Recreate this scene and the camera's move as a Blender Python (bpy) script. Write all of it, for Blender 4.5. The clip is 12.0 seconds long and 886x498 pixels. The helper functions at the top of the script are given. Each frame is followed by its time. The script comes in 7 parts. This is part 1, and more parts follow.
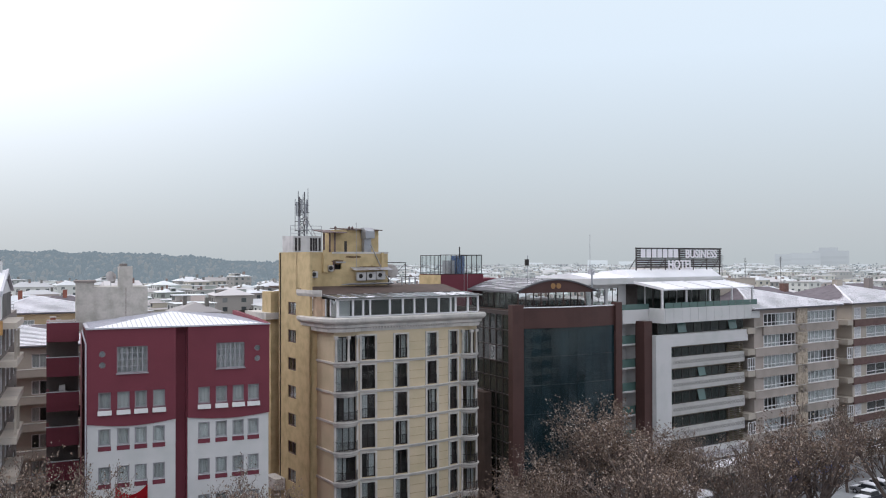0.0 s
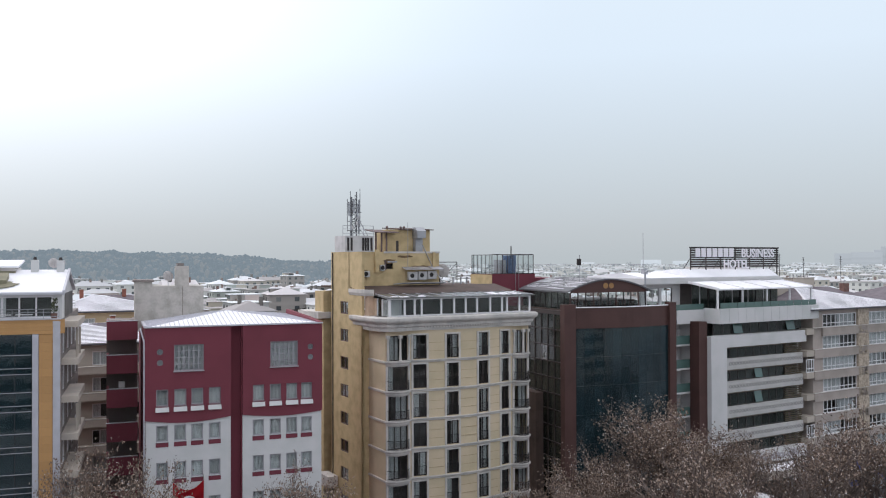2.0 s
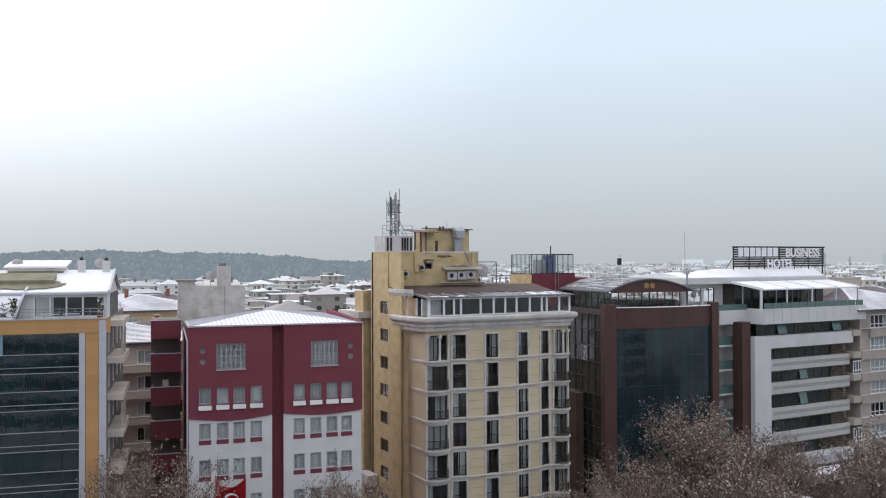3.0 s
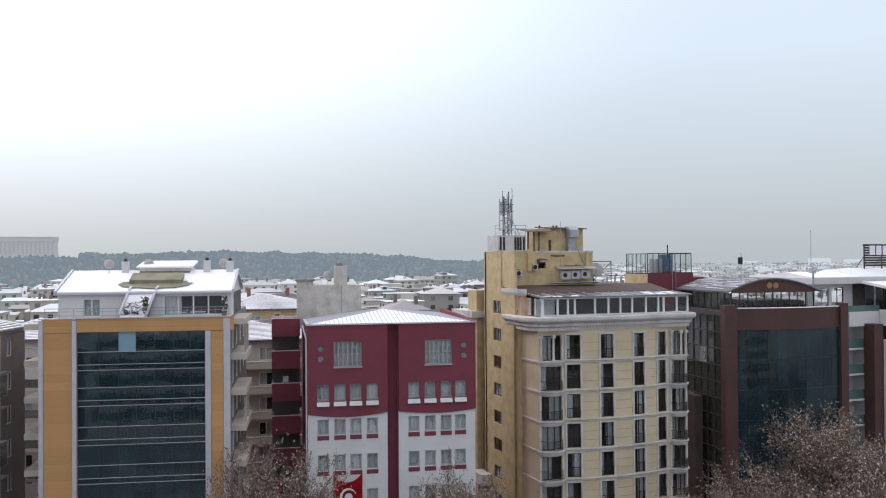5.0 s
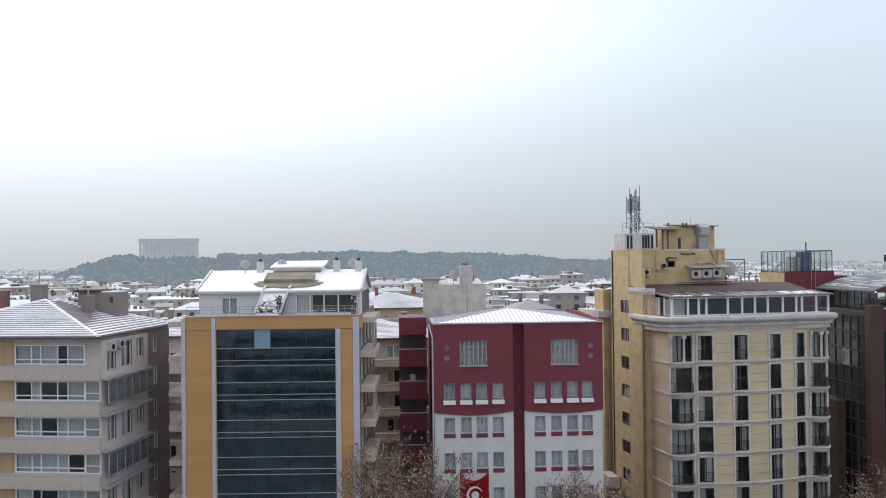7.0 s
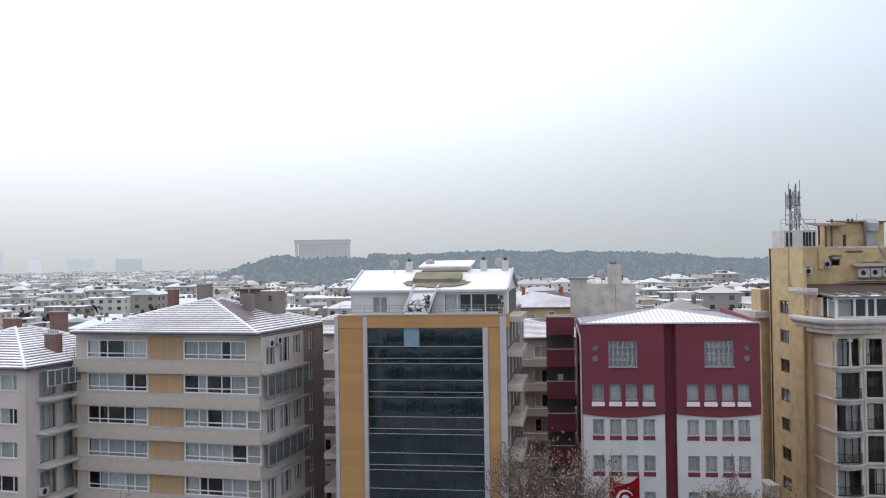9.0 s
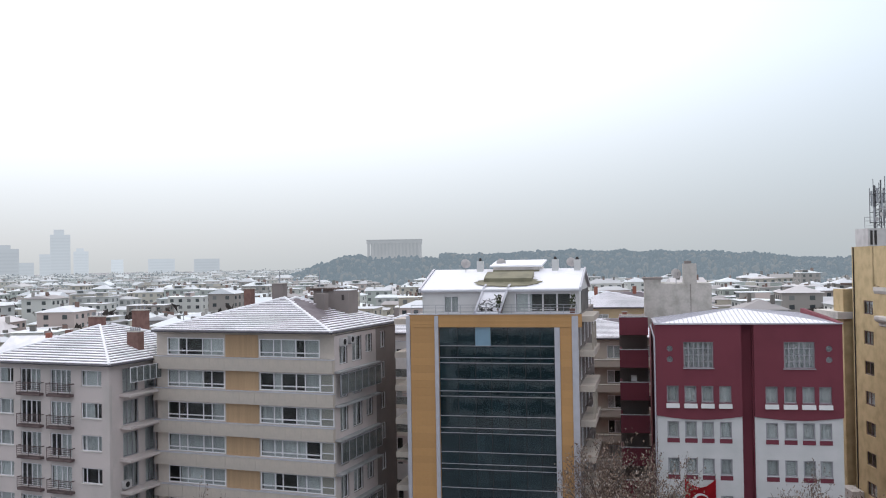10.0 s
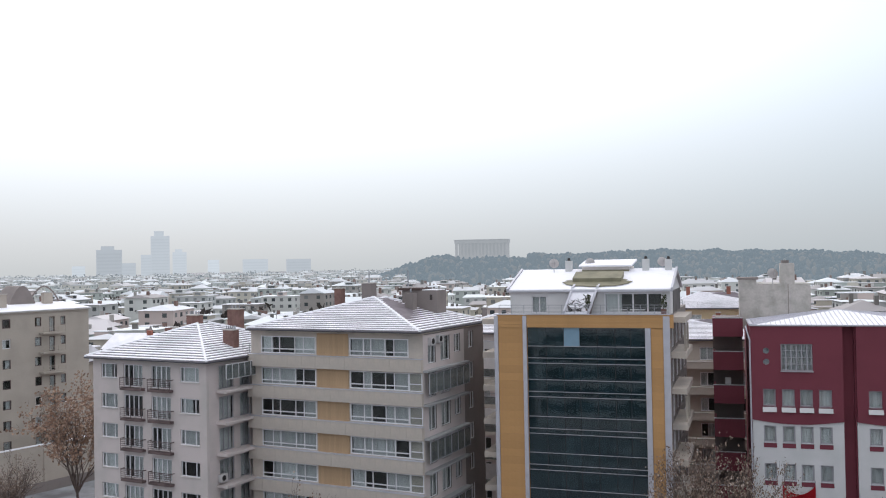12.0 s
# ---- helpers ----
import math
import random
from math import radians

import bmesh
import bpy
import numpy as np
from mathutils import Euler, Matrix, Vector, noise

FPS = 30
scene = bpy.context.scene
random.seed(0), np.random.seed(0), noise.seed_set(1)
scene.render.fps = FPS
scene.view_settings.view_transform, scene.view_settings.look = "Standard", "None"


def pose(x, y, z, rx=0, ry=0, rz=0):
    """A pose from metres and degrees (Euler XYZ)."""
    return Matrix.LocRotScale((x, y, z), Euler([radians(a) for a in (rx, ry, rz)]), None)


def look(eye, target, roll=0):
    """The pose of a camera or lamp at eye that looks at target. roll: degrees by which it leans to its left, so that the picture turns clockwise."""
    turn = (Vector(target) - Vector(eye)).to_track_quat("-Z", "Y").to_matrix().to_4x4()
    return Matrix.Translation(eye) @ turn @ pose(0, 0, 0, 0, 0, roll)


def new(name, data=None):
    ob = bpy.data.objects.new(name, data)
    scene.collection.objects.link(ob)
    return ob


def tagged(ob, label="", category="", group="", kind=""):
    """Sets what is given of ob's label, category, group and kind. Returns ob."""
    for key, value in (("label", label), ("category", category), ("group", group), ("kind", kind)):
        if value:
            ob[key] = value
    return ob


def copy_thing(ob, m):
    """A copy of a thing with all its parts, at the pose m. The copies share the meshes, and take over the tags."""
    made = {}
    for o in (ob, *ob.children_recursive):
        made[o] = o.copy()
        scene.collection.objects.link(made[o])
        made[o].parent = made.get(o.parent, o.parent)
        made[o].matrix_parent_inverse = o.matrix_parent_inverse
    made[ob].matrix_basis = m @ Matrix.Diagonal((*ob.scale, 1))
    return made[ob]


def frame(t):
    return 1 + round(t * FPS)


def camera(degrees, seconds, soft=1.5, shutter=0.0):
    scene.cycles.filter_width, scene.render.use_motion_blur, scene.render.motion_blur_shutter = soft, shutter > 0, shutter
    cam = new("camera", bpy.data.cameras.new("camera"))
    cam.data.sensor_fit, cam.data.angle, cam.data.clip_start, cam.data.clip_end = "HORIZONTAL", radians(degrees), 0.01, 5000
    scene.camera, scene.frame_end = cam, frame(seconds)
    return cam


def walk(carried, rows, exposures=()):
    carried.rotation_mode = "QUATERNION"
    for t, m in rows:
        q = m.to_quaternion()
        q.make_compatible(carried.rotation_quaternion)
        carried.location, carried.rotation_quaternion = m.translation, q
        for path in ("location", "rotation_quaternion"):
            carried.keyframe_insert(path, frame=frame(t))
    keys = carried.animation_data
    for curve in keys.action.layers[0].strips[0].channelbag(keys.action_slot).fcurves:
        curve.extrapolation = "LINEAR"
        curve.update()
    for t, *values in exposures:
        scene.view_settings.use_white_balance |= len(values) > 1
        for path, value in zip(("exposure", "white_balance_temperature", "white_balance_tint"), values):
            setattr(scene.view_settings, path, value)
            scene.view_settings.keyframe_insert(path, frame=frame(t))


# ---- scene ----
cam = camera(52.78, 12.0, 1.1)
EYE_Z = 31.0
TURNS = [  # seconds, heading, pitch, lean
    (0.0, -24.00, 0.64, 0.13), (0.5, -23.73, 0.62, 0.14), (1.0, -22.77, 0.62, 0.14), (1.5, -21.91, 0.62, 0.18),
    (2.0, -20.71, 0.62, 0.17), (2.5, -19.49, 0.63, 0.20), (3.0, -18.19, 0.62, 0.23), (5.0, -10.95, 0.63, 0.38),
    (5.5, -9.24, 0.64, 0.45), (6.0, -7.28, 0.64, 0.51), (6.5, -5.18, 0.64, 0.56), (7.0, -2.94, 0.65, 0.64),
    (9.0, 6.45, 0.74, 0.88), (9.5, 8.72, 0.76, 0.93), (10.0, 11.01, 0.78, 0.96), (10.5, 13.15, 0.82, 0.99),
    (11.0, 15.16, 0.85, 1.01), (11.5, 16.32, 0.86, 1.03), (12.0, 16.64, 0.87, 1.04)]
walk(cam, [(t, pose(0, 0, EYE_Z, 90 + p, r, h)) for t, h, p, r in TURNS], [(0.0, 0.08, 6500, 16.5), (12.0, 0.04, 6500, 16.5)])

# ---- light: a snowy overcast day, the sun veiled ahead and to the left ----
SUN_AZ, SUN_EL = 38.0, 34.0  # degrees to the left of the street's normal, and up


def overcast_world():
    w = bpy.data.worlds.new("overcast_sky")
    scene.world = w
    w.use_nodes = True
    nt = w.node_tree
    nt.nodes.clear()
    n, l = nt.nodes.new, nt.links.new
    out, bg = n("ShaderNodeOutputWorld"), n("ShaderNodeBackground")
    tc, sep = n("ShaderNodeTexCoord"), n("ShaderNodeSeparateXYZ")
    l(tc.outputs["Generated"], sep.inputs[0])
    ramp = n("ShaderNodeValToRGB")
    e = ramp.color_ramp.elements
    e[0].position, e[0].color = 0.0, (0.435, 0.502, 0.518, 1)
    e[1].position, e[1].color = 1.0, (1.22, 1.30, 1.33, 1)
    for p, c in ((0.03, (0.468, 0.532, 0.55)), (0.10, (0.545, 0.635, 0.668)), (0.22, (0.665, 0.80, 0.88)), (0.34, (0.70, 0.835, 0.905))):
        k = e.new(p)
        k.color = (*c, 1)
    l(sep.outputs["Z"], ramp.inputs[0])
    lift = n("ShaderNodeMapRange")
    lift.interpolation_type = "SMOOTHSTEP"
    lift.inputs[1].default_value, lift.inputs[2].default_value = -0.09, 0.26
    l(sep.outputs["Z"], lift.inputs[0])
    # the veiled sun brightens the cloud around it
    az, el = radians(SUN_AZ), radians(SUN_EL)
    dot = n("ShaderNodeVectorMath")
    dot.operation = "DOT_PRODUCT"
    dot.inputs[1].default_value = (-math.sin(az) * math.cos(el), math.cos(az) * math.cos(el), math.sin(el))
    l(tc.outputs["Generated"], dot.inputs[0])
    glow = n("ShaderNodeValToRGB")
    g = glow.color_ramp.elements
    g[0].position, g[0].color = 0.45, (0, 0, 0, 1)
    g[1].position, g[1].color = 1.0, (0.60, 0.595, 0.58, 1)
    glow.color_ramp.interpolation = "EASE"
    l(dot.outputs["Value"], glow.inputs[0])
    add = n("ShaderNodeMix")
    add.data_type, add.blend_type = "RGBA", "ADD"
    l(lift.outputs[0], add.inputs[0])
    l(ramp.outputs[0], add.inputs[6])
    l(glow.outputs[0], add.inputs[7])
    sky = n("ShaderNodeTexSky")
    sky.sky_type, sky.sun_disc = "NISHITA", False
    sky.sun_elevation, sky.sun_rotation = radians(SUN_EL), radians(-SUN_AZ)
    mix = n("ShaderNodeMix")
    mix.data_type, mix.blend_type = "RGBA", "ADD"
    mix.inputs[0].default_value = 0.004
    l(add.outputs[2], mix.inputs[6])
    l(sky.outputs[0], mix.inputs[7])
    l(mix.outputs[2], bg.inputs[0])
    bg.inputs[1].default_value = 1.0
    l(bg.outputs[0], out.inputs[0])


overcast_world()
sun = new("sun", bpy.data.lights.new("sun", "SUN"))
sun.data.energy, sun.data.angle, sun.data.color = 0.6, radians(30), (1.0, 0.96, 0.9)
sun.matrix_world = look((-math.sin(radians(SUN_AZ)) * 100, math.cos(radians(SUN_AZ)) * 100, 100 * math.tan(radians(SUN_EL))), (0, 0, 0))

# ---- materials ----
MATS = {}


def mat(name, color, rough=0.8, metal=0.0, vary=0.12, grain=0.0, scale=1.2, fine=14.0, bump=0.0, stain=None, rand=0.0, spec=0.3,
        emit=0.0, air=(0.555, 0.64, 0.67)):
    """A surface with broad stains, fine grain and a little relief, in metres; emit adds an air-coloured haze glow."""
    if name in MATS:
        return MATS[name]
    color = (color[0] * 1.035, color[1] * 0.985, color[2] * 1.005)
    m = MATS[name] = bpy.data.materials.new(name)
    m.use_nodes = True
    nt = m.node_tree
    n, l = nt.nodes.new, nt.links.new
    b = nt.nodes["Principled BSDF"]
    b.inputs["Roughness"].default_value, b.inputs["Metallic"].default_value = rough, metal
    b.inputs["Specular IOR Level"].default_value = spec
    tc = n("ShaderNodeTexCoord")
    big, small = n("ShaderNodeTexNoise"), n("ShaderNodeTexNoise")
    big.inputs["Scale"].default_value, big.inputs["Detail"].default_value = scale, 5
    small.inputs["Scale"].default_value, small.inputs["Detail"].default_value = fine, 3
    l(tc.outputs["Object"], big.inputs[0])
    l(tc.outputs["Object"], small.inputs[0])
    mix = n("ShaderNodeMix")
    mix.data_type, mix.blend_type = "RGBA", "MIX"
    dark = stain or tuple(c * (1 - 2.2 * vary) for c in color)
    ramp = n("ShaderNodeMapRange")
    ramp.inputs[1].default_value, ramp.inputs[2].default_value = 0.42, 0.72
    l(big.outputs[0], ramp.inputs[0])
    l(ramp.outputs[0], mix.inputs[0])
    mix.inputs[6].default_value, mix.inputs[7].default_value = (*color, 1), (*dark, 1)
    col = mix.outputs[2]
    g = n("ShaderNodeMapRange")
    g.inputs[3].default_value, g.inputs[4].default_value = 1 - max(grain, vary * 0.6), 1 + max(grain, vary * 0.6)
    l(small.outputs[0], g.inputs[0])
    mul = n("ShaderNodeVectorMath")
    mul.operation = "SCALE"
    l(col, mul.inputs[0])
    l(g.outputs[0], mul.inputs["Scale"])
    col = mul.outputs[0]
    if rand:
        oi, r = n("ShaderNodeObjectInfo"), n("ShaderNodeMapRange")
        r.inputs[3].default_value, r.inputs[4].default_value = 1 - rand, 1 + rand
        l(oi.outputs["Random"], r.inputs[0])
        mul2 = n("ShaderNodeVectorMath")
        mul2.operation = "SCALE"
        l(col, mul2.inputs[0])
        l(r.outputs[0], mul2.inputs["Scale"])
        col = mul2.outputs[0]
    l(col, b.inputs["Base Color"])
    if bump:
        bp = n("ShaderNodeBump")
        bp.inputs["Strength"].default_value, bp.inputs["Distance"].default_value = bump, 0.03
        l(small.outputs[0], bp.inputs["Height"])
        l(bp.outputs[0], b.inputs["Normal"])
    # Haze on far surfaces is painted in as a glow of the air's colour.
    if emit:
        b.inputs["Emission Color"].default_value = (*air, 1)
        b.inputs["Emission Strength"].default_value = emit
    return m


def thin_glass(name, tint, rough=0.03, ior=1.5, body=None, solid=0.0):
    m = MATS[name] = bpy.data.materials.new(name)
    m.use_nodes = True
    nt = m.node_tree
    nt.nodes.clear()
    n, l = nt.nodes.new, nt.links.new
    out, fr, tr, gl, mx = (n("ShaderNode" + k) for k in ("OutputMaterial", "LayerWeight", "BsdfTransparent", "BsdfGlossy", "MixShader"))
    fr.inputs[0].default_value = 0.5
    f0 = ((ior - 1) / (ior + 1)) ** 2
    po, ma = n("ShaderNodeMath"), n("ShaderNodeMath")
    po.operation, ma.operation = "POWER", "MULTIPLY_ADD"
    po.inputs[1].default_value = 5.0
    ma.inputs[1].default_value, ma.inputs[2].default_value = 1 - f0, f0
    l(fr.outputs["Facing"], po.inputs[0])
    l(po.outputs[0], ma.inputs[0])
    tr.inputs[0].default_value = (*tint, 1)
    gl.inputs["Roughness"].default_value = rough
    l(ma.outputs[0], mx.inputs[0])
    if body:
        df, bm_ = n("ShaderNodeBsdfDiffuse"), n("ShaderNodeMixShader")
        oi, rr, sc = n("ShaderNodeObjectInfo"), n("ShaderNodeMapRange"), n("ShaderNodeVectorMath")
        rr.inputs[3].default_value, rr.inputs[4].default_value = 0.75, 1.3
        sc.operation = "SCALE"
        sc.inputs[0].default_value = body
        l(oi.outputs["Random"], rr.inputs[0])
        l(rr.outputs[0], sc.inputs["Scale"])
        l(sc.outputs[0], df.inputs[0])
        bm_.inputs[0].default_value = solid
        l(tr.outputs[0], bm_.inputs[1])
        l(df.outputs[0], bm_.inputs[2])
        l(bm_.outputs[0], mx.inputs[1])
    else:
        l(tr.outputs[0], mx.inputs[1])
    l(gl.outputs[0], mx.inputs[2])
    tc, nz, bp = n("ShaderNodeNewGeometry"), n("ShaderNodeTexNoise"), n("ShaderNodeBump")
    nz.inputs["Scale"].default_value = 0.7
    bp.inputs["Strength"].default_value, bp.inputs["Distance"].default_value = 0.12, 0.05
    l(tc.outputs["Position"], nz.inputs[0])
    l(nz.outputs[0], bp.inputs["Height"])
    l(bp.outputs[0], gl.inputs["Normal"])
    l(mx.outputs[0], out.inputs[0])
    return m


# ---- tools ----
def box(bm, x0, x1, y0, y1, z0, z1):
    v = [bm.verts.new((x, y, z)) for z in (z0, z1) for y in (y0, y1) for x in (x0, x1)]
    for f in ((0, 2, 3, 1), (4, 5, 7, 6), (0, 1, 5, 4), (1, 3, 7, 5), (3, 2, 6, 7), (2, 0, 4, 6)):
        bm.faces.new([v[i] for i in f])
    return bm


def prism(bm, pts, z0, z1):
    """An upright prism on a plan outline that runs counter-clockwise."""
    a = [bm.verts.new((x, y, z0)) for x, y in pts]
    b = [bm.verts.new((x, y, z1)) for x, y in pts]
    k = len(pts)
    bm.faces.new(a[::-1])
    bm.faces.new(b)
    for i in range(k):
        j = (i + 1) % k
        bm.faces.new((a[i], a[j], b[j], b[i]))
    return bm


def profile(bm, pts, axis, a0, a1):
    """A bar with the outline pts (two other axes in order), pulled along an axis."""
    def place(u, v, a):
        return {"x": (a, u, v), "y": (u, a, v), "z": (u, v, a)}[axis]
    a = [bm.verts.new(place(u, v, a0)) for u, v in pts]
    b = [bm.verts.new(place(u, v, a1)) for u, v in pts]
    k = len(pts)
    bm.faces.new(a[::-1])
    bm.faces.new(b)
    for i in range(k):
        j = (i + 1) % k
        bm.faces.new((a[i], a[j], b[j], b[i]))
    bmesh.ops.recalc_face_normals(bm, faces=bm.faces)
    return bm


def rod(bm, p, q, r, k=6, r2=None):
    p, q = Vector(p), Vector(q)
    d = (q - p).normalized()
    s = d.orthogonal().normalized()
    t = d.cross(s)
    r2 = r if r2 is None else r2
    a = [bm.verts.new(p + (s * math.cos(i * 2 * math.pi / k) + t * math.sin(i * 2 * math.pi / k)) * r) for i in range(k)]
    b = [bm.verts.new(q + (s * math.cos(i * 2 * math.pi / k) + t * math.sin(i * 2 * math.pi / k)) * r2) for i in range(k)]
    bm.faces.new(a[::-1])
    bm.faces.new(b)
    for i in range(k):
        j = (i + 1) % k
        bm.faces.new((a[i], a[j], b[j], b[i]))
    return bm


def mesh(name, bm, material):
    me = bpy.data.meshes.new(name)
    bm.to_mesh(me)
    bm.free()
    me.materials.append(material)
    return me


def part(name, bm, material, parent, label="", at=None, kind=""):
    """Links a bmesh (or a ready mesh) as one object under a thing or a part."""
    me = bm if isinstance(bm, bpy.types.Mesh) else mesh(name, bm, material)
    ob = new(name, me)
    ob.parent = parent
    if at is not None:
        ob.matrix_basis = at
    return tagged(ob, label, kind=kind)


def thing(name, m, label, category, group="", kind=""):
    ob = new(name)
    ob.matrix_basis = m
    return tagged(ob, label, category, group, kind)


def B():
    return bmesh.new()


def walls(bm, u0, u1, z0, z1, holes, y0=0.0, y1=0.3):
    """A wall from u0 to u1 and z0 to z1, y0 (outside) to y1 thick, with openings (ua, ub, za, zb) right through."""
    us = sorted({u0, u1, *(min(max(h[i], u0), u1) for h in holes for i in (0, 1))})
    zs = sorted({z0, z1, *(min(max(h[i], z0), z1) for h in holes for i in (2, 3))})

    def solid(i, j):
        if not (0 <= i < len(us) - 1 and 0 <= j < len(zs) - 1):
            return False
        u, z = (us[i] + us[i + 1]) / 2, (zs[j] + zs[j + 1]) / 2
        return not any(h[0] < u < h[1] and h[2] < z < h[3] for h in holes)

    vs = {}

    def v(i, j, k):
        if (i, j, k) not in vs:
            vs[i, j, k] = bm.verts.new((us[i], (y0, y1)[k], zs[j]))
        return vs[i, j, k]

    for i in range(len(us) - 1):
        for j in range(len(zs) - 1):
            if not solid(i, j):
                continue
            bm.faces.new((v(i, j, 0), v(i + 1, j, 0), v(i + 1, j + 1, 0), v(i, j + 1, 0)))
            bm.faces.new((v(i, j + 1, 1), v(i + 1, j + 1, 1), v(i + 1, j, 1), v(i, j, 1)))
            if not solid(i - 1, j):
                bm.faces.new((v(i, j, 0), v(i, j + 1, 0), v(i, j + 1, 1), v(i, j, 1)))
            if not solid(i + 1, j):
                bm.faces.new((v(i + 1, j, 1), v(i + 1, j + 1, 1), v(i + 1, j + 1, 0), v(i + 1, j, 0)))
            if not solid(i, j - 1):
                bm.faces.new((v(i, j, 1), v(i + 1, j, 1), v(i + 1, j, 0), v(i, j, 0)))
            if not solid(i, j + 1):
                bm.faces.new((v(i, j + 1, 0), v(i + 1, j + 1, 0), v(i + 1, j + 1, 1), v(i, j + 1, 1)))
    return bm

# ---- palette ----
SNOW = mat("snow", (0.84, 0.86, 0.88), 0.9, vary=0.03, grain=0.05, scale=0.5, fine=3.0, bump=0.3)
SNOW_THIN = mat("thin_snow", (0.86, 0.87, 0.90), 0.9, vary=0.05, grain=0.08, scale=0.35, fine=5.0, stain=(0.68, 0.67, 0.70))
TILE = mat("roof_tile", (0.17, 0.15, 0.165), 0.8, vary=0.15, fine=6, bump=0.3)
GUTTER = mat("gutter_metal", (0.10, 0.10, 0.11), 0.5, 0.3, vary=0.1)
WHITE = mat("white_render", (0.61, 0.615, 0.61), 0.85, vary=0.04, grain=0.05, scale=0.35, fine=9, stain=(0.53, 0.53, 0.525))
PALE = mat("pale_pink_render", (0.585, 0.53, 0.505), 0.9, vary=0.05, grain=0.05, scale=0.3, fine=7, stain=(0.48, 0.435, 0.415))
CREAM = mat("cream_travertine", (0.52, 0.47, 0.405), 0.85, vary=0.07, grain=0.08, scale=0.5, fine=5, stain=(0.43, 0.38, 0.345))
TAUPE = mat("taupe_render", (0.24, 0.215, 0.20), 0.9, vary=0.08, grain=0.06, scale=0.4, fine=8)
BEIGE = mat("beige_render", (0.44, 0.40, 0.34), 0.9, vary=0.07, grain=0.06, scale=0.3, fine=6)
OCHRE = mat("ochre_panel", (0.49, 0.28, 0.115), 0.6, vary=0.06, grain=0.06, scale=0.4, fine=4, rand=0.07)
WOOD = mat("honey_wood_cladding", (0.44, 0.305, 0.18), 0.65, vary=0.10, grain=0.12, scale=0.8, fine=9, rand=0.06)
ALU = mat("aluminium_strip", (0.52, 0.53, 0.57), 0.45, 0.3, vary=0.05)
STEEL = mat("galvanised_steel", (0.38, 0.40, 0.42), 0.5, 0.6, vary=0.1)
IRON = mat("dark_iron", (0.05, 0.045, 0.045), 0.6, 0.4, vary=0.1)
RUST = mat("red_brown_iron", (0.17, 0.125, 0.12), 0.75, 0.2, vary=0.2)
RED = mat("crimson_render", (0.185, 0.045, 0.062), 0.8, vary=0.05, grain=0.06, scale=0.3, fine=8, stain=(0.165, 0.039, 0.054))
CONCRETE = mat("stained_concrete", (0.46, 0.445, 0.41), 0.95, vary=0.16, grain=0.16, scale=1.1, fine=5, stain=(0.34, 0.32, 0.29), bump=0.4)
YELLOW = mat("yellow_render", (0.61, 0.515, 0.36), 0.85, vary=0.04, grain=0.05, scale=0.3, fine=8, stain=(0.52, 0.43, 0.29))
MUSTARD = mat("mustard_render", (0.54, 0.425, 0.24), 0.85, vary=0.05, grain=0.07, scale=0.9, fine=6, stain=(0.41, 0.31, 0.17))
STONE = mat("cornice_stone", (0.59, 0.57, 0.53), 0.85, vary=0.08, grain=0.06, scale=0.7, fine=6, stain=(0.42, 0.40, 0.39))
BROWN = mat("red_brown_panel", (0.088, 0.045, 0.040), 0.55, vary=0.08, grain=0.05, scale=0.5, fine=5)
DECK = mat("brown_roof_deck", (0.10, 0.072, 0.062), 0.8, vary=0.15, grain=0.1, scale=0.6, fine=5)
PVC = mat("white_window_frame", (0.72, 0.73, 0.74), 0.4, vary=0.03)
GREYFRAME = mat("grey_window_frame", (0.36, 0.36, 0.38), 0.5, vary=0.05)
DARKFRAME = mat("dark_window_frame", (0.055, 0.045, 0.043), 0.5, vary=0.08)
CURTAIN = mat("net_curtain", (0.66, 0.67, 0.66), 0.95, vary=0.06, grain=0.10, scale=2.0, fine=9, rand=0.22)
ROOM = mat("room_interior", (0.13, 0.125, 0.12), 0.9, vary=0.2, scale=0.6)
STRIPSTONE = mat("rubble_stone", (0.50, 0.43, 0.34), 0.9, vary=0.2, grain=0.15, scale=2.5, fine=6, bump=0.5)
GREENROOF = mat("moss_green_sheet", (0.23, 0.22, 0.15), 0.7, vary=0.14, scale=1.0)
BRICK = mat("brown_brick", (0.21, 0.125, 0.105), 0.9, vary=0.15, grain=0.12, scale=2, fine=10)
BLUE = mat("blue_tarpaulin", (0.03, 0.06, 0.25), 0.5, vary=0.12)
FLAGRED = mat("flag_cloth_red", (0.45, 0.012, 0.022), 0.8, vary=0.05)
FLAGWHITE = mat("flag_cloth_white", (0.72, 0.70, 0.70), 0.8, vary=0.05)
GOLD = mat("brass_disc", (0.38, 0.22, 0.10), 0.4, 0.6, vary=0.1)
PLASTIC = mat("ac_white_metal", (0.55, 0.55, 0.54), 0.6, vary=0.1)
BARK = mat("bark", (0.15, 0.12, 0.105), 0.95, vary=0.2, scale=2, fine=9)


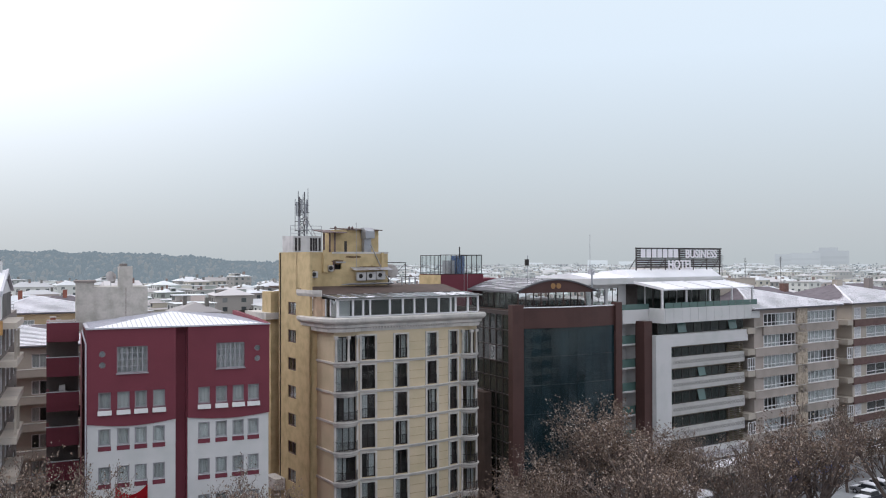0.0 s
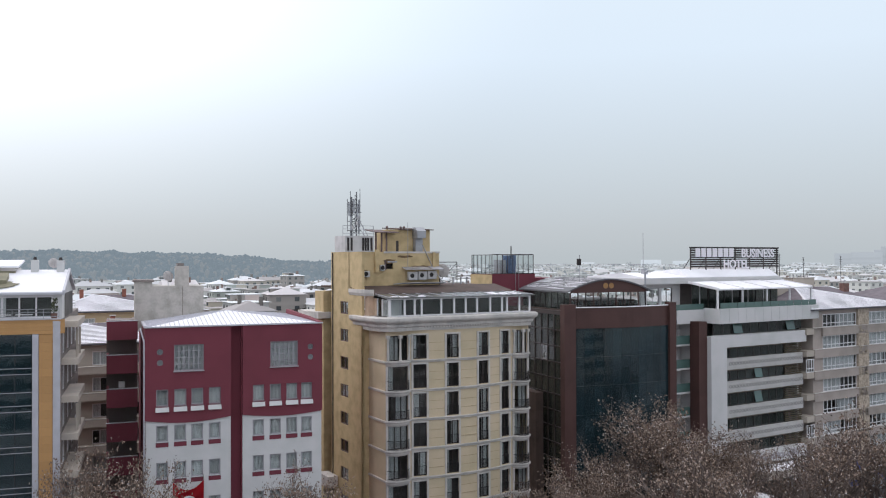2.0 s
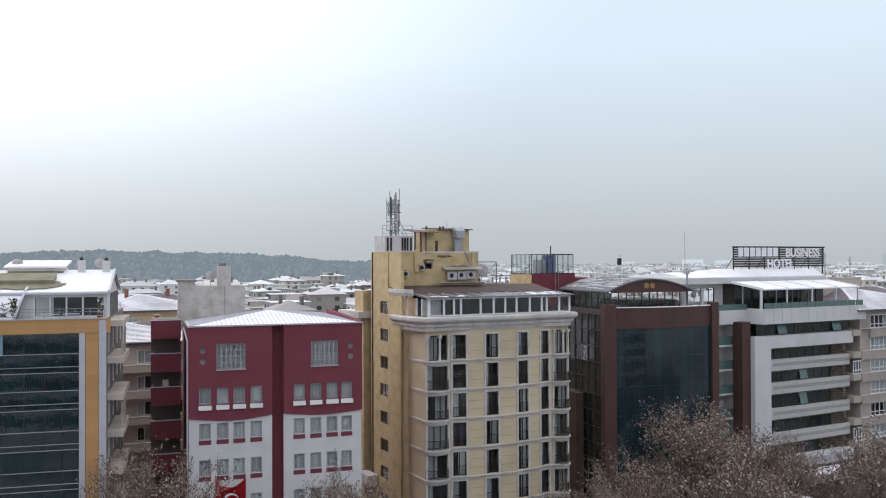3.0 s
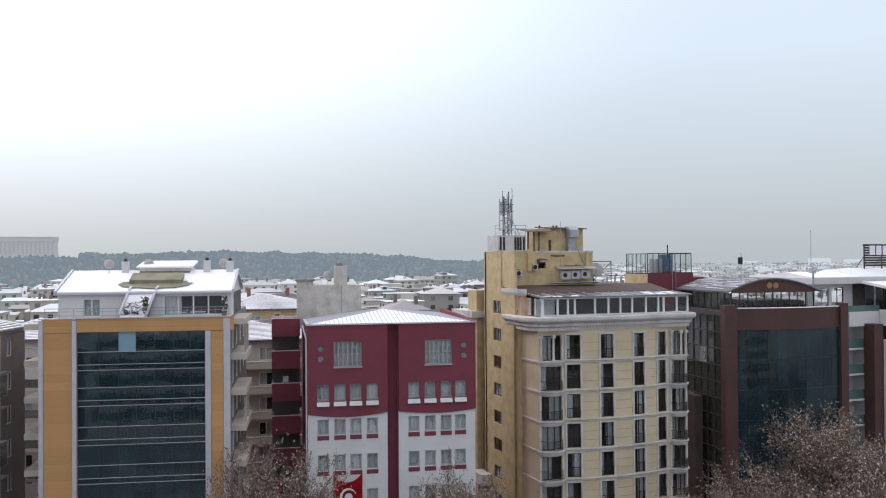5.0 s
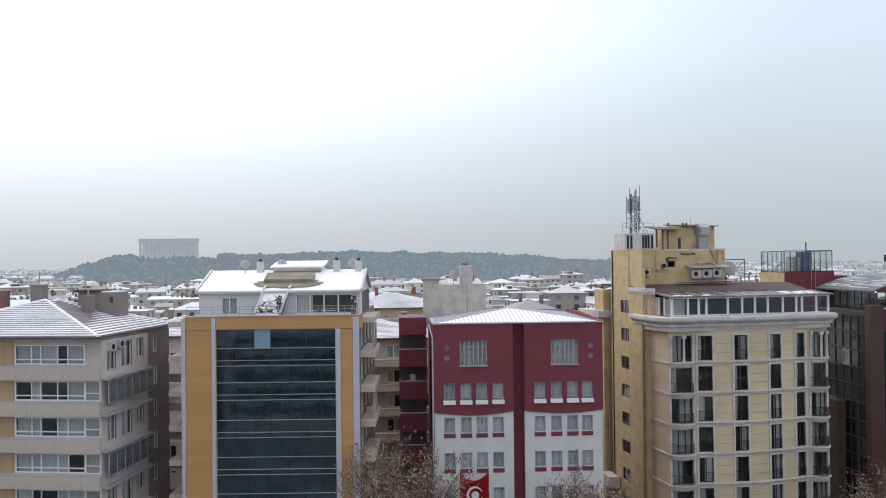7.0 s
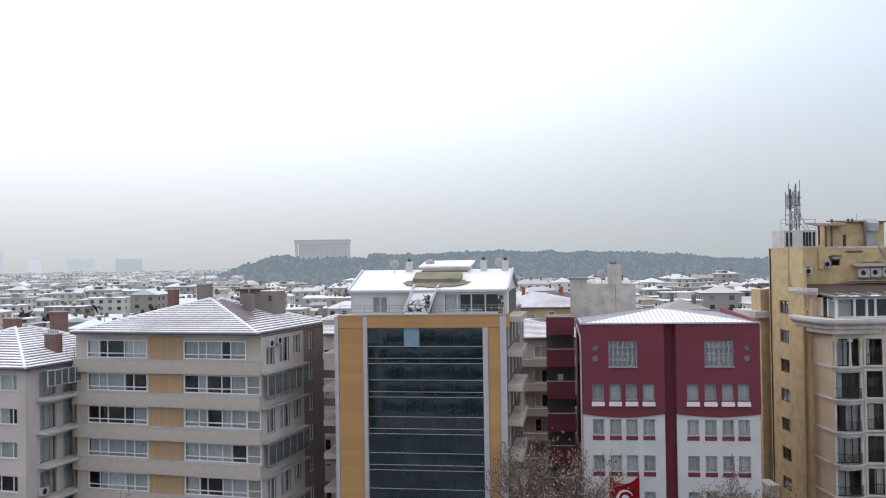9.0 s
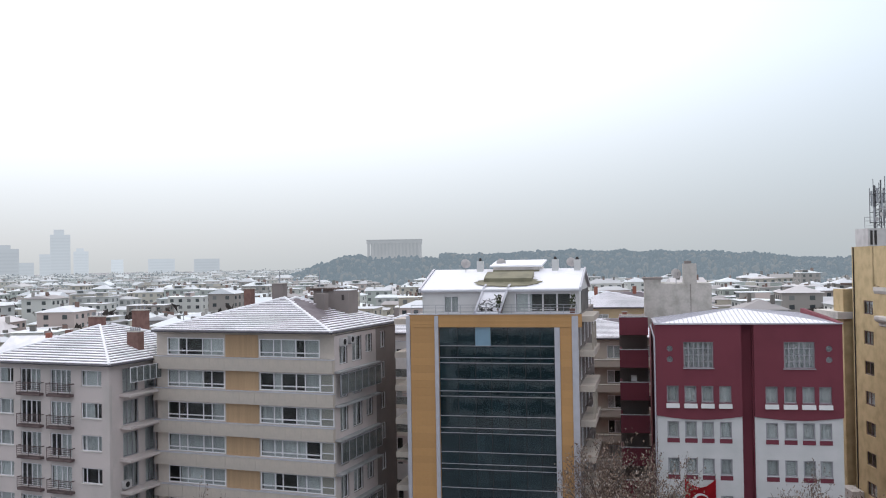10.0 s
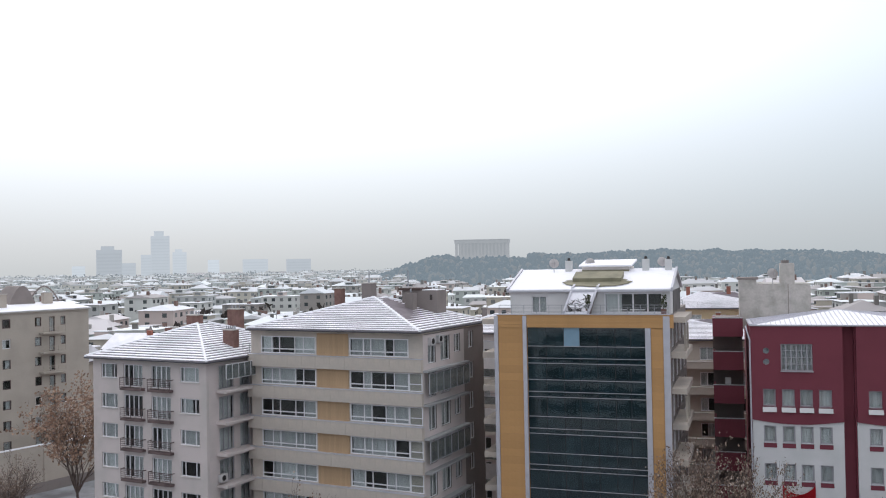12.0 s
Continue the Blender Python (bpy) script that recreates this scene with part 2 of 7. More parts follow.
def leaf_material(name, stops):
    """Dry leaves, each of its own shade."""
    m = MATS[name] = bpy.data.materials.new(name)
    m.use_nodes = True
    n, l = m.node_tree.nodes.new, m.node_tree.links.new
    b = m.node_tree.nodes["Principled BSDF"]
    b.inputs["Roughness"].default_value = 0.85
    g, r = n("ShaderNodeNewGeometry"), n("ShaderNodeValToRGB")
    e = r.color_ramp.elements
    e[0].color, e[1].color = (*stops[0], 1), (*stops[-1], 1)
    for i, c in enumerate(stops[1:-1], 1):
        k = e.new(i / (len(stops) - 1))
        k.color = (*c, 1)
    l(g.outputs["Random Per Island"], r.inputs[0])
    l(r.outputs[0], b.inputs["Base Color"])
    return m


LEAF = leaf_material("dry_leaf", [(0.09, 0.06, 0.048), (0.155, 0.10, 0.075), (0.20, 0.135, 0.10), (0.27, 0.19, 0.15), (0.44, 0.36, 0.31)])
LEAFO = leaf_material("orange_dry_leaf", [(0.15, 0.09, 0.07), (0.25, 0.15, 0.105), (0.30, 0.18, 0.12), (0.40, 0.28, 0.21)])
ASPHALT = mat("wet_asphalt", (0.055, 0.055, 0.058), 0.5, vary=0.2, scale=0.4, fine=4)
PAVING = mat("slushy_paving", (0.13, 0.13, 0.135), 0.7, vary=0.2, scale=0.12, fine=1.5, stain=(0.42, 0.43, 0.45))
GLASS = thin_glass("window_glass", (0.86, 0.885, 0.885))
DGLASS = thin_glass("blue_curtain_glass", (0.50, 0.68, 0.72), 0.04, 1.6, (0.019, 0.040, 0.049), 0.62)
BGLASS = thin_glass("bronze_curtain_glass", (0.55, 0.58, 0.56), 0.05, 1.5, (0.050, 0.060, 0.056), 0.55)
GGLASS = mat("green_laminated_glass", (0.085, 0.155, 0.14), 0.12, vary=0.06, spec=0.6)
SKYBLUE = mat("pale_blue_film_pane", (0.20, 0.33, 0.42), 0.15, vary=0.05, spec=0.6)
# Grey body in the glass stands in for the sky mirrored on it.
SIDEGLASS = thin_glass("balcony_glazing", (0.75, 0.78, 0.78), 0.08, 1.7, (0.20, 0.22, 0.22), 0.5)
MASTGREY = mat("weathered_mast_steel", (0.17, 0.18, 0.19), 0.6, 0.4, vary=0.15)
PANELGREY = mat("grey_balcony_panel", (0.34, 0.35, 0.35), 0.6, vary=0.08, scale=0.6)

# ---- kit of building pieces; local x runs along a face, y into the building, z up ----
rng = random.Random(7)
CACHE = {}
I4 = Matrix.Identity(4)


def face_right(w):
    return pose(w, 0, 0, 0, 0, 90)


def face_left(d, u=0.0):
    return pose(u, d, 0, 0, 0, -90)


def at(m, u, z, y=0.0):
    return m @ Matrix.Translation((u, y, z))


def cached(key, make, name, material):
    if key not in CACHE:
        CACHE[key] = mesh(name, make(), material)
    return CACHE[key]


def window(parent, m, u, z, w, h, lights=2, transom=None, frame_mat=None, curtain="some", glass=None, bar=0.07, uneven=None, grid=0, y=0.0):
    """A framed window with its pane and, often, a curtain behind it. uneven: shares of the lights' widths."""
    frame_mat = frame_mat or PVC
    glass = glass or GLASS
    w, h = round(w, 2), round(h, 2)
    frame_key = ("f", w, h, frame_mat.name, bar)
    win = part("window", cached(frame_key, lambda: walls(B(), 0, w, 0, h, [(bar, w - bar, bar, h - bar)], 0.10, 0.18), "window", frame_mat), None, parent, at=at(m, u, z, y))
    cuts = [sum(uneven[:i]) / sum(uneven) for i in range(1, len(uneven))] if uneven else [i / lights for i in range(1, lights)]
    up = ("b", h, frame_mat.name, bar)
    for c in cuts:
        part("glazing_bar", cached(up, lambda: box(B(), -bar / 2, bar / 2, 0.095, 0.175, bar, h - bar), "glazing_bar", frame_mat), None, win, at=Matrix.Translation((c * w, 0, 0)))
    across = ("t", w, frame_mat.name, bar)
    for zz in ([h * transom] if transom else []) + [h * i / grid for i in range(1, grid)]:
        part("transom", cached(across, lambda: box(B(), bar, w - bar, 0.088, 0.168, -bar / 2, bar / 2), "transom", frame_mat), None, win, at=Matrix.Translation((0, 0, zz)))
    part("pane", cached(("p", w, h, glass.name), lambda: box(B(), 0.02, w - 0.02, 0.13, 0.142, 0.02, h - 0.02), "pane", glass), None, win)
    if curtain == "some":
        curtain = rng.choice(("full", "full", "left", "right", "none"))
    spans = {"full": [(0.03, 0.97)], "left": [(0.03, 0.55)], "right": [(0.45, 0.97)], "sides": [(0.03, 0.3)], "none": []}.get(curtain)
    if spans is None:  # each light has its own curtain or none
        edges = [0.02, *cuts, 0.98]
        spans = [(p, q) for p, q in zip(edges, edges[1:]) if rng.random() < 0.55]
    for a, c in spans:
        def cloth():
            b = B()
            k = max(6, int(w * (c - a) / 0.16))
            rows = [[b.verts.new((w * (a + (c - a) * i / k), 0.30 + 0.035 * (i % 2) + dy, zz)) for i in range(k + 1)]
                    for zz, dy in ((0.06, 0), (h - 0.06, 0), (h - 0.06, 0.012), (0.06, 0.012))]
            for r in range(4):
                for i in range(k):
                    p, q = rows[r], rows[(r + 1) % 4]
                    b.faces.new((p[i], p[i + 1], q[i + 1], q[i]))
            return b
        part("curtain", cached(("c", w, h, round(a, 3), round(c, 3)), cloth, "curtain", CURTAIN), None, win)
    return win


def railing(parent, m, u0, u1, z0, h, material, bars=4, y=0.0, name="railing", upright=False, label=""):
    b = B()
    w = u1 - u0
    n = max(1, round(w / 1.1))
    for i in range(n + 1):
        x = w * i / n
        box(b, x - 0.02, x + 0.02, -0.02, 0.02, 0, h)
    box(b, 0, w, -0.03, 0.03, h - 0.045, h + 0.002)
    if upright:
        k = int(w / 0.14)
        for i in range(k):
            box(b, w * (i + 0.5) / k - 0.011, w * (i + 0.5) / k + 0.011, -0.011, 0.011, 0.03, h - 0.046)
    else:
        for i in range(bars):
            zz = h * (i + 0.5) / (bars + 0.3)
            box(b, 0.021, w - 0.021, -0.012, 0.012, zz - 0.02, zz + 0.02)
    return part(name, b, material, parent, label, at=at(m, u0, z0, y), kind="stuff")


def slab(parent, name, material, u0, u1, y0, y1, z0, z1, m=I4, label=""):
    return part(name, box(B(), u0, u1, y0, y1, z0, z1), material, parent, label, at=m)


def hip_roof(parent, u0, u1, y0, y1, z, rise, ru0, ru1, ry0, ry1, course=0.42, bare=0.22):
    """A hipped tile roof whose ridge runs between two points, with a strip of snow on every course."""
    e = [(u0, y0, z), (u1, y0, z), (u1, y1, z), (u0, y1, z)]
    r = [(ru0, ry0, z + rise), (ru1, ry1, z + rise)]
    b = B()
    v = [b.verts.new(p) for p in e]
    lo = [b.verts.new((p[0], p[1], z - 0.16)) for p in e]
    t = [b.verts.new(p) for p in r]
    b.faces.new(lo[::-1])
    for i in range(4):
        b.faces.new((lo[i], lo[(i + 1) % 4], v[(i + 1) % 4], v[i]))
    b.faces.new((v[0], v[1], t[0]))
    b.faces.new((v[2], v[3], t[1]))
    b.faces.new((v[1], v[2], t[1], t[0]))
    b.faces.new((v[3], v[0], t[0], t[1]))
    roof = part("roof", b, TILE, parent, "snow-dusted hipped tile roof")
    s = B()
    for a, c, p, q in ((e[0], e[1], r[0], r[0]), (e[1], e[2], r[0], r[1]), (e[2], e[3], r[1], r[1]), (e[3], e[0], r[1], r[0])):
        a, c, p, q = map(Vector, (a, c, p, q))
        nrm = (c - a).cross(p - a).normalized()
        n = int((p - a).length / course / 1.15)
        for i in range(n):
            f0, f1 = (i + 0.5 * bare) / n, (i + 1 - bare - 0.05 * rng.random()) / n
            pts = [a.lerp(p, f0), c.lerp(q, f0), c.lerp(q, f1), a.lerp(p, f1)]
            low = [s.verts.new(k + nrm * 0.01) for k in pts]
            top = [s.verts.new(k + nrm * (0.075 if j < 2 else 0.045)) for j, k in enumerate(pts)]
            s.faces.new(top)
            for j in range(4):
                s.faces.new((low[j], low[(j + 1) % 4], top[(j + 1) % 4], top[j]))
    part("snow", s, SNOW_THIN, roof, "thin snow lying on the tile courses", kind="stuff")
    h = B()
    for i in range(4):
        rod(h, Vector(e[i]) + Vector((0, 0, 0.03)), Vector(r[0] if i < 2 else r[1]) + Vector((0, 0, 0.05)), 0.12, 6)
    part("hip_ridge", h, SNOW, roof)
    g = B()
    for i in range(4):
        rod(g, Vector(e[i]) - Vector((0, 0, 0.10)), Vector(e[(i + 1) % 4]) - Vector((0, 0, 0.10)), 0.09, 6)
    part("gutter", g, GUTTER, roof)
    return roof


def chimney(parent, u, y, z0, z1, w, d, material=None, pots=4, cap=True):
    c = part("chimney", box(B(), u - w / 2, u + w / 2, y - d / 2, y + d / 2, z0, z1), material or BRICK, parent)
    if cap:
        part("cap", box(B(), u - w / 2 - 0.08, u + w / 2 + 0.08, y - d / 2 - 0.08, y + d / 2 + 0.08, z1, z1 + 0.09), CONCRETE, c)
    for i in range(pots):
        x = u - w / 2 + w * (i + 0.5) / pots
        part("chimney_pot", rod(B(), (x, y, z1 + 0.08), (x, y, z1 + 0.42), 0.08, 8, 0.07), STEEL, c)
    return c


def dish(parent, u, y, z, r=0.42, turn=20.0):
    """A satellite dish on a short pole."""
    b = B()
    rings = []
    k = 14
    for j in range(5):
        f = j / 4
        rings.append([b.verts.new((r * f * math.cos(i * 2 * math.pi / k), 0.25 * r * (f * f - 1) - 0.1, r * f * math.sin(i * 2 * math.pi / k)))
                      for i in range(k)] if j else None)
    c = b.verts.new((0, -0.25 * r - 0.1, 0))
    for i in range(k):
        b.faces.new((c, rings[1][(i + 1) % k], rings[1][i]))
    for j in range(1, 4):
        for i in range(k):
            b.faces.new((rings[j][i], rings[j][(i + 1) % k], rings[j + 1][(i + 1) % k], rings[j + 1][i]))
    bmesh.ops.solidify(b, geom=b.faces[:], thickness=0.02)
    d = thing("satellite_dish", parent.matrix_basis @ pose(u, y, z, -20, 0, turn), "pale grey satellite dish on a snowy roof", "satellite dish", "rooftop dishes")
    part("reflector", b, PLASTIC, d)
    part("pole", rod(B(), (0, 0, 0), (0, 0.25, -0.95), 0.03), STEEL, d)
    part("arm", rod(B(), (0, -0.1, -r * 0.8), (0, -0.6, 0), 0.015), STEEL, d)
    return d


def ac_unit(parent, m, u, z, y, w=0.9, h=0.65):
    """An outdoor air conditioner with a round fan grille."""
    a = thing("air_conditioner", parent.matrix_basis @ at(m, u, z, y), "off-white outdoor air conditioner on a wall", "air conditioner", "outdoor units")
    part("casing", box(B(), 0, w, -0.36, 0, 0, h), PLASTIC, a)
    g = B()
    for r in (0.08, 0.15, 0.22):
        for i in range(14):
            p, q = (i * math.pi / 7, (i + 1) * math.pi / 7)
            rod(g, (w * 0.4 + r * math.cos(p), -0.375, h / 2 + r * math.sin(p)), (w * 0.4 + r * math.cos(q), -0.375, h / 2 + r * math.sin(q)), 0.012, 4)
    part("fan_grille", g, IRON, a)
    part("fan_opening", rod(B(), (w * 0.4, -0.364, h / 2), (w * 0.4, -0.358, h / 2), 0.25, 16), IRON, a)
    part("bracket", box(B(), 0.05, w - 0.05, -0.34, 0, -0.06, 0), STEEL, a)
    return a


def shell(parent, w, d, z1, front=(), left=(), right=(), mats=None, z0=0.0, roof=True, core=1.6):
    """Four walls with openings, a roof slab and a dark solid core in place of the dim rooms inside."""
    mf, ms = mats
    out = [part("wall", walls(B(), 0, w, z0, z1, front), mf, parent)]
    out.append(part("wall", walls(B(), 0.3, d - 0.3, z0, z1, right), ms, parent, at=face_right(w)))
    out.append(part("wall", walls(B(), 0.3, d - 0.3, z0, z1, left), ms, parent, at=face_left(d)))
    out.append(part("wall", box(B(), 0, w, d - 0.3, d, z0, z1), ms, parent))
    # Solid dark block whose colour stands in for the shade of the rooms.
    part("interior", box(B(), core, w - core, core, d - core, z0, z1 - 0.31), ROOM, parent)
    if roof:
        part("roof_slab", box(B(), 0.3, w - 0.3, 0.3, d - 0.3, z1 - 0.3, z1 - 0.003), CONCRETE, parent)
    return out

# ---- ground ----
gb = B()
box(gb, -2600, 2600, -60, 4200, -1.0, 0.0)
tagged(part("ground", gb, PAVING, None), "slushy snow-covered city ground", "ground", kind="structure")
tagged(part("road", box(B(), -220, 260, 40, 62, 0.0, 0.02), ASPHALT, None), "wet dark asphalt avenue in front of the buildings", "road", kind="structure")

tagged(part("side_street", box(B(), -99, -58, 62.0, 78.0, 0.0, 0.018), ASPHALT, None), "wet dark side street below a garden wall", "road", kind="structure")


# ---- unseen houses on the camera's side of the avenue, added for the dark glass fronts to mirror ----
def opposite_house(x, w, top, wall):
    t = thing("apartment_house", pose(x, -9.0, 0, 0, 0, 180), "unseen plain flats across the avenue with ribbon windows, added for reflections", "apartment building", "houses across the avenue")
    holes = [(1.2, w - 1.2, z - 1.6, z) for z in (top - 1.0 - 3.0 * i for i in range(5))]
    part("wall", walls(B(), 0, w, 0, top, holes), wall, t)
    part("wall", box(B(), 0, w, 0.9, 13, 0, top - 0.1), TAUPE, t)
    for a, b, z0, z1 in holes:
        part("ribbon_window", cached(("opp", w), lambda: box(B(), a, b, 0.2, 0.25, 0, 1.6), "ribbon_window", BGLASS), None, t, at=Matrix.Translation((0, 0, z0)))
    part("roof_snow", box(B(), -0.3, w + 0.3, -0.3, 13, top, top + 0.3), SNOW, t)


for x, w, top, wall in ((-42, 24, 15.5, CREAM), (-12, 26, 18.5, WHITE), (18, 27, 19.0, BEIGE), (48, 25, 16.0, PALE), (76, 24, 19.0, WHITE), (104, 25, 17.0, CREAM)):
    opposite_house(x, w, top, wall)


# ---- pale apartment house with french balconies ----
def pale_house():
    t = thing("apartment_house", pose(-56.3, 71.8, 0, 0, 0, -10.7), "pale pinkish apartment house with snowy hipped roof", "apartment building")
    w, d, eave = 14.0, 15.0, 22.5
    rows = [22.12 - 2.79 * i for i in range(8)]
    front, right = [], []
    for z in rows:
        if z - 2.0 < 0:
            continue
        front += [(1.05, 3.15, z - 1.35, z), (3.95, 6.35, z - 2.05, z), (7.4, 9.8, z - 2.05, z), (10.9, 13.15, z - 1.35, z)]
        right += [(1.6, 3.6, z - 2.1, z), (4.4, 5.8, z - 2.1, z), (8.0, 9.3, z - 1.4, z)]
    left = [(d - b, d - a, c, e) for a, b, c, e in ((3.0, 4.4, z - 1.4, z) for z in rows if z > 2)]
    shell(t, w, d, eave, front, left, right, (PALE, PALE))
    fr = face_right(w)
    for z in rows:
        if z - 2.0 < 0:
            continue
        for u, ww in ((1.05, 2.1), (10.9, 2.25)):
            window(t, I4, u, z - 1.35, ww, 1.35, uneven=(1, 2.6, 1), transom=None, bar=0.08)
            slab(t, "sill", STONE, u - 0.05, u + ww + 0.05, -0.08, 0.09, z - 1.41, z - 1.352)
        for u in (3.95, 7.4):
            window(t, I4, u, z - 2.05, 2.4, 2.05, lights=4, bar=0.09)
            bal = slab(t, "balcony", RUST, u + 0.02, u + 2.72, -0.5, -0.002, z - 2.34, z - 2.12)
            railing(bal, I4, u + 0.02, u + 2.72, z - 2.12, 0.95, RUST, 5, y=-0.47)
            for x in (u + 0.02, u + 2.72):
                slab(bal, "side_rail", RUST, x - 0.02, x + 0.02, -0.46, -0.003, z - 1.25, z - 1.18)
        window(t, fr, 1.6, z - 2.1, 2.0, 2.1, lights=3, frame_mat=GREYFRAME, curtain="full")
        window(t, fr, 4.4, z - 2.1, 1.4, 2.1, lights=2, frame_mat=GREYFRAME, curtain="full")
        window(t, fr, 8.0, z - 1.4, 1.3, 1.4, lights=2)
        bal = slab(t, "balcony", PALE, 1.2, 6.4, -1.2, -0.002, z - 2.35, z - 2.12, fr)
        railing(bal, fr, 1.2, 6.4, z - 2.1, 0.95, RUST, 5, y=-1.16)
        window(t, face_left(d), d - 4.4, z - 1.4, 1.4, 1.4)
    top = rows[0]
    window(t, fr, 1.3, top - 1.15, 5.0, 1.35, lights=6, curtain="none", y=-1.25, glass=SIDEGLASS, bar=0.045)
    hip_roof(t, -0.35, w + 0.65, -0.7, d + 0.7, eave + 0.25, 2.65, 6.6, 6.6, 7.0, 8.6, course=0.56, bare=0.26)
    chimney(t, 4.4, 9.0, 24.0, 26.1, 1.5, 0.8)
    chimney(t, 7.6, 11.5, 24.0, 26.6, 1.5, 0.8, pots=3)
    chimney(t, 12.1, 5.5, 22.9, 25.0, 1.25, 0.8, pots=5)
    ac_unit(t, fr, 1.3, rows[3] - 1.9, -0.05)
    part("antenna", rod(B(), (13.2, 11.0, 23.3), (13.2, 11.0, 26.4), 0.03), STEEL, t)


pale_house()


# ---- cream apartment house with wood panels ----
def wood_panel_house():
    t = thing("apartment_house", pose(-40.9, 74.3, 0, 0, 0, -9.5), "cream apartment house with honey wood panels, snowy hipped roof", "apartment building")
    w, d, eave, s = 17.9, 12.7, 25.0, 2.84
    bands = [(22.9 - s * i, 21.8 - s * i) for i in range(8)]
    fr = face_right(w)
    front, right = [], []
    tops = [24.58] + [b[1] - 0.08 for b in bands[:-1]]
    for i, z in enumerate(tops):
        sill = bands[i][0] + 0.12
        front += [(1.15, 7.15, sill, z), (10.7, 16.55, sill, z)]
        right += [(0.9, 2.4, sill - 0.6, z), (3.3, 5.2, sill - 0.6, z), (6.0, 7.4, sill - 0.1, z), (9.2, 10.3, sill, z)]
    part("side_cladding", walls(B(), 0.02, 8.15, 0, 24.9, [h for h in right if h[0] < 8], -0.03, -0.004), PALE, t, at=fr)
    shell(t, w, d, eave, front, (), right, (CREAM, TAUPE))
    for i, z in enumerate(tops):
        sill = bands[i][0] + 0.12
        h = z - sill
        window(t, I4, 1.15, sill, 6.0, h, uneven=(1.0, 0.7, 1.4, 0.75, 1.1), transom=0.24 if i % 2 else 0.26, bar=0.09, y=-0.12, curtain="mixed")
        window(t, I4, 10.7, sill, 5.85, h, uneven=(1.3, 0.7, 1.3, 0.8, 1.3), transom=0.26, bar=0.09, y=-0.12, curtain="mixed")
        if i:
            window(t, I4, 16.6, sill, 1.25, h, lights=1, transom=0.4, bar=0.07, curtain="none", y=-0.2)
        n = 12
        panel = part("wood_panel", box(B(), 7.3, 10.58, -0.05, -0.003, bands[i][0] + 0.01, z + 0.1 if i else 24.9), WOOD, t)
        zt = (z + 0.1 if i else 24.9)
        for k in range(n):
            u = 7.3 + 3.28 * k / n
            part("board", cached(("wb", round(zt - bands[i][0], 2)), lambda: box(B(), 0.003, 3.28 / n - 0.003, -0.06, -0.05, 0.01, zt - bands[i][0]), "board", WOOD),
                 None, panel, at=at(I4, u, bands[i][0]))
    for i, (z1, z0) in enumerate(bands):
        band = part("parapet", box(B(), -0.1, w + 0.05, -0.42, -0.12 + 0.11, z0, z1), CREAM, t)
        n = 12
        for k in range(n):
            part("stone_slab", cached(("cs", round(z1 - z0, 2)), lambda: box(B(), 0.006, 18.05 / n - 0.006, -0.445, -0.422, 0.01, z1 - z0 - 0.01), "stone_slab", CREAM),
                 None, band, at=at(I4, -0.1 + 18.05 * k / n, z0))
        slab(t, "coping", ALU, -0.12, w + 0.07, -0.47, -0.01, z1, z1 + 0.05)
        # glazed and open balconies along the return wall
        bal = slab(t, "balcony", PANELGREY, -0.1, 8.2, -0.6, -0.003, z0, z0 + 0.16, fr)
        slab(bal, "glass_panel" if i else "panel", WHITE if i == 0 else SIDEGLASS, -0.05, 8.1, -0.58, -0.54, z0 + 0.17, z1 - 0.15, fr)
        slab(bal, "coping", ALU, -0.1, 8.2, -0.62, -0.52, z1 - 0.15, z1 - 0.09, fr)
        if i % 2 == 0 and i:
            railing(bal, fr, 0, 8.2, z1 - 0.09, 0.3, STEEL, 1, y=-0.56)
        if i in (1, 3, 5):
            window(t, fr, 0.05, z1 - 0.08, 8.05, 1.72, lights=6, curtain="none", y=-0.7, bar=0.035, frame_mat=GREYFRAME, glass=SIDEGLASS)
            # Pale sheet added behind the glazing to brighten it, as reflected sky would.
            slab(bal, "roller_blind", CURTAIN, 0.3, 7.9, -0.42, -0.39, z1 - 0.1, z1 + 1.5, fr)
    for i, z in enumerate(tops):
        sill = bands[i][0] + 0.12
        window(t, fr, 0.9, sill - 0.6, 1.5, z - sill + 0.6, lights=2, curtain="full")
        window(t, fr, 3.3, sill - 0.6, 1.9, z - sill + 0.6, lights=2, curtain="full")
        window(t, fr, 6.0, sill - 0.1, 1.4, z - sill + 0.1, lights=2, curtain="full")
        window(t, fr, 9.2, sill, 1.1, z - sill, lights=2)
        # the small corner balconies on the far side
        railing(t, I4, -0.9, -0.12, bands[i][0], 0.9, STEEL, 3, y=-0.1)
    slab(t, "soffit", CREAM, 0.12, w + 0.1, -0.5, d + 0.2, eave, eave + 0.1)
    hip_roof(t, 0.1, w + 0.2, -0.85, d + 0.3, eave + 0.3, 2.45, 8.7, 9.6, 7.8, 8.2, course=0.6, bare=0.28)
    chimney(t, 7.75, 8.4, 27.0, 29.1, 1.15, 0.9, TAUPE, pots=1)
    chimney(t, 13.0, 7.2, 26.2, 28.2, 0.85, 0.8, TAUPE, pots=1, cap=False)
    chimney(t, 4.3, 8.5, 26.0, 28.6, 0.8, 0.7, BRICK, pots=0)
    tower = part("lift_house", box(B(), 11.3, 15.0, 8.6, 10.6, 25.8, 28.4), TAUPE, t)
    part("hatch", box(B(), 14.3, 14.55, 8.56, 8.6, 27.5, 28.0), DARKFRAME, tower)
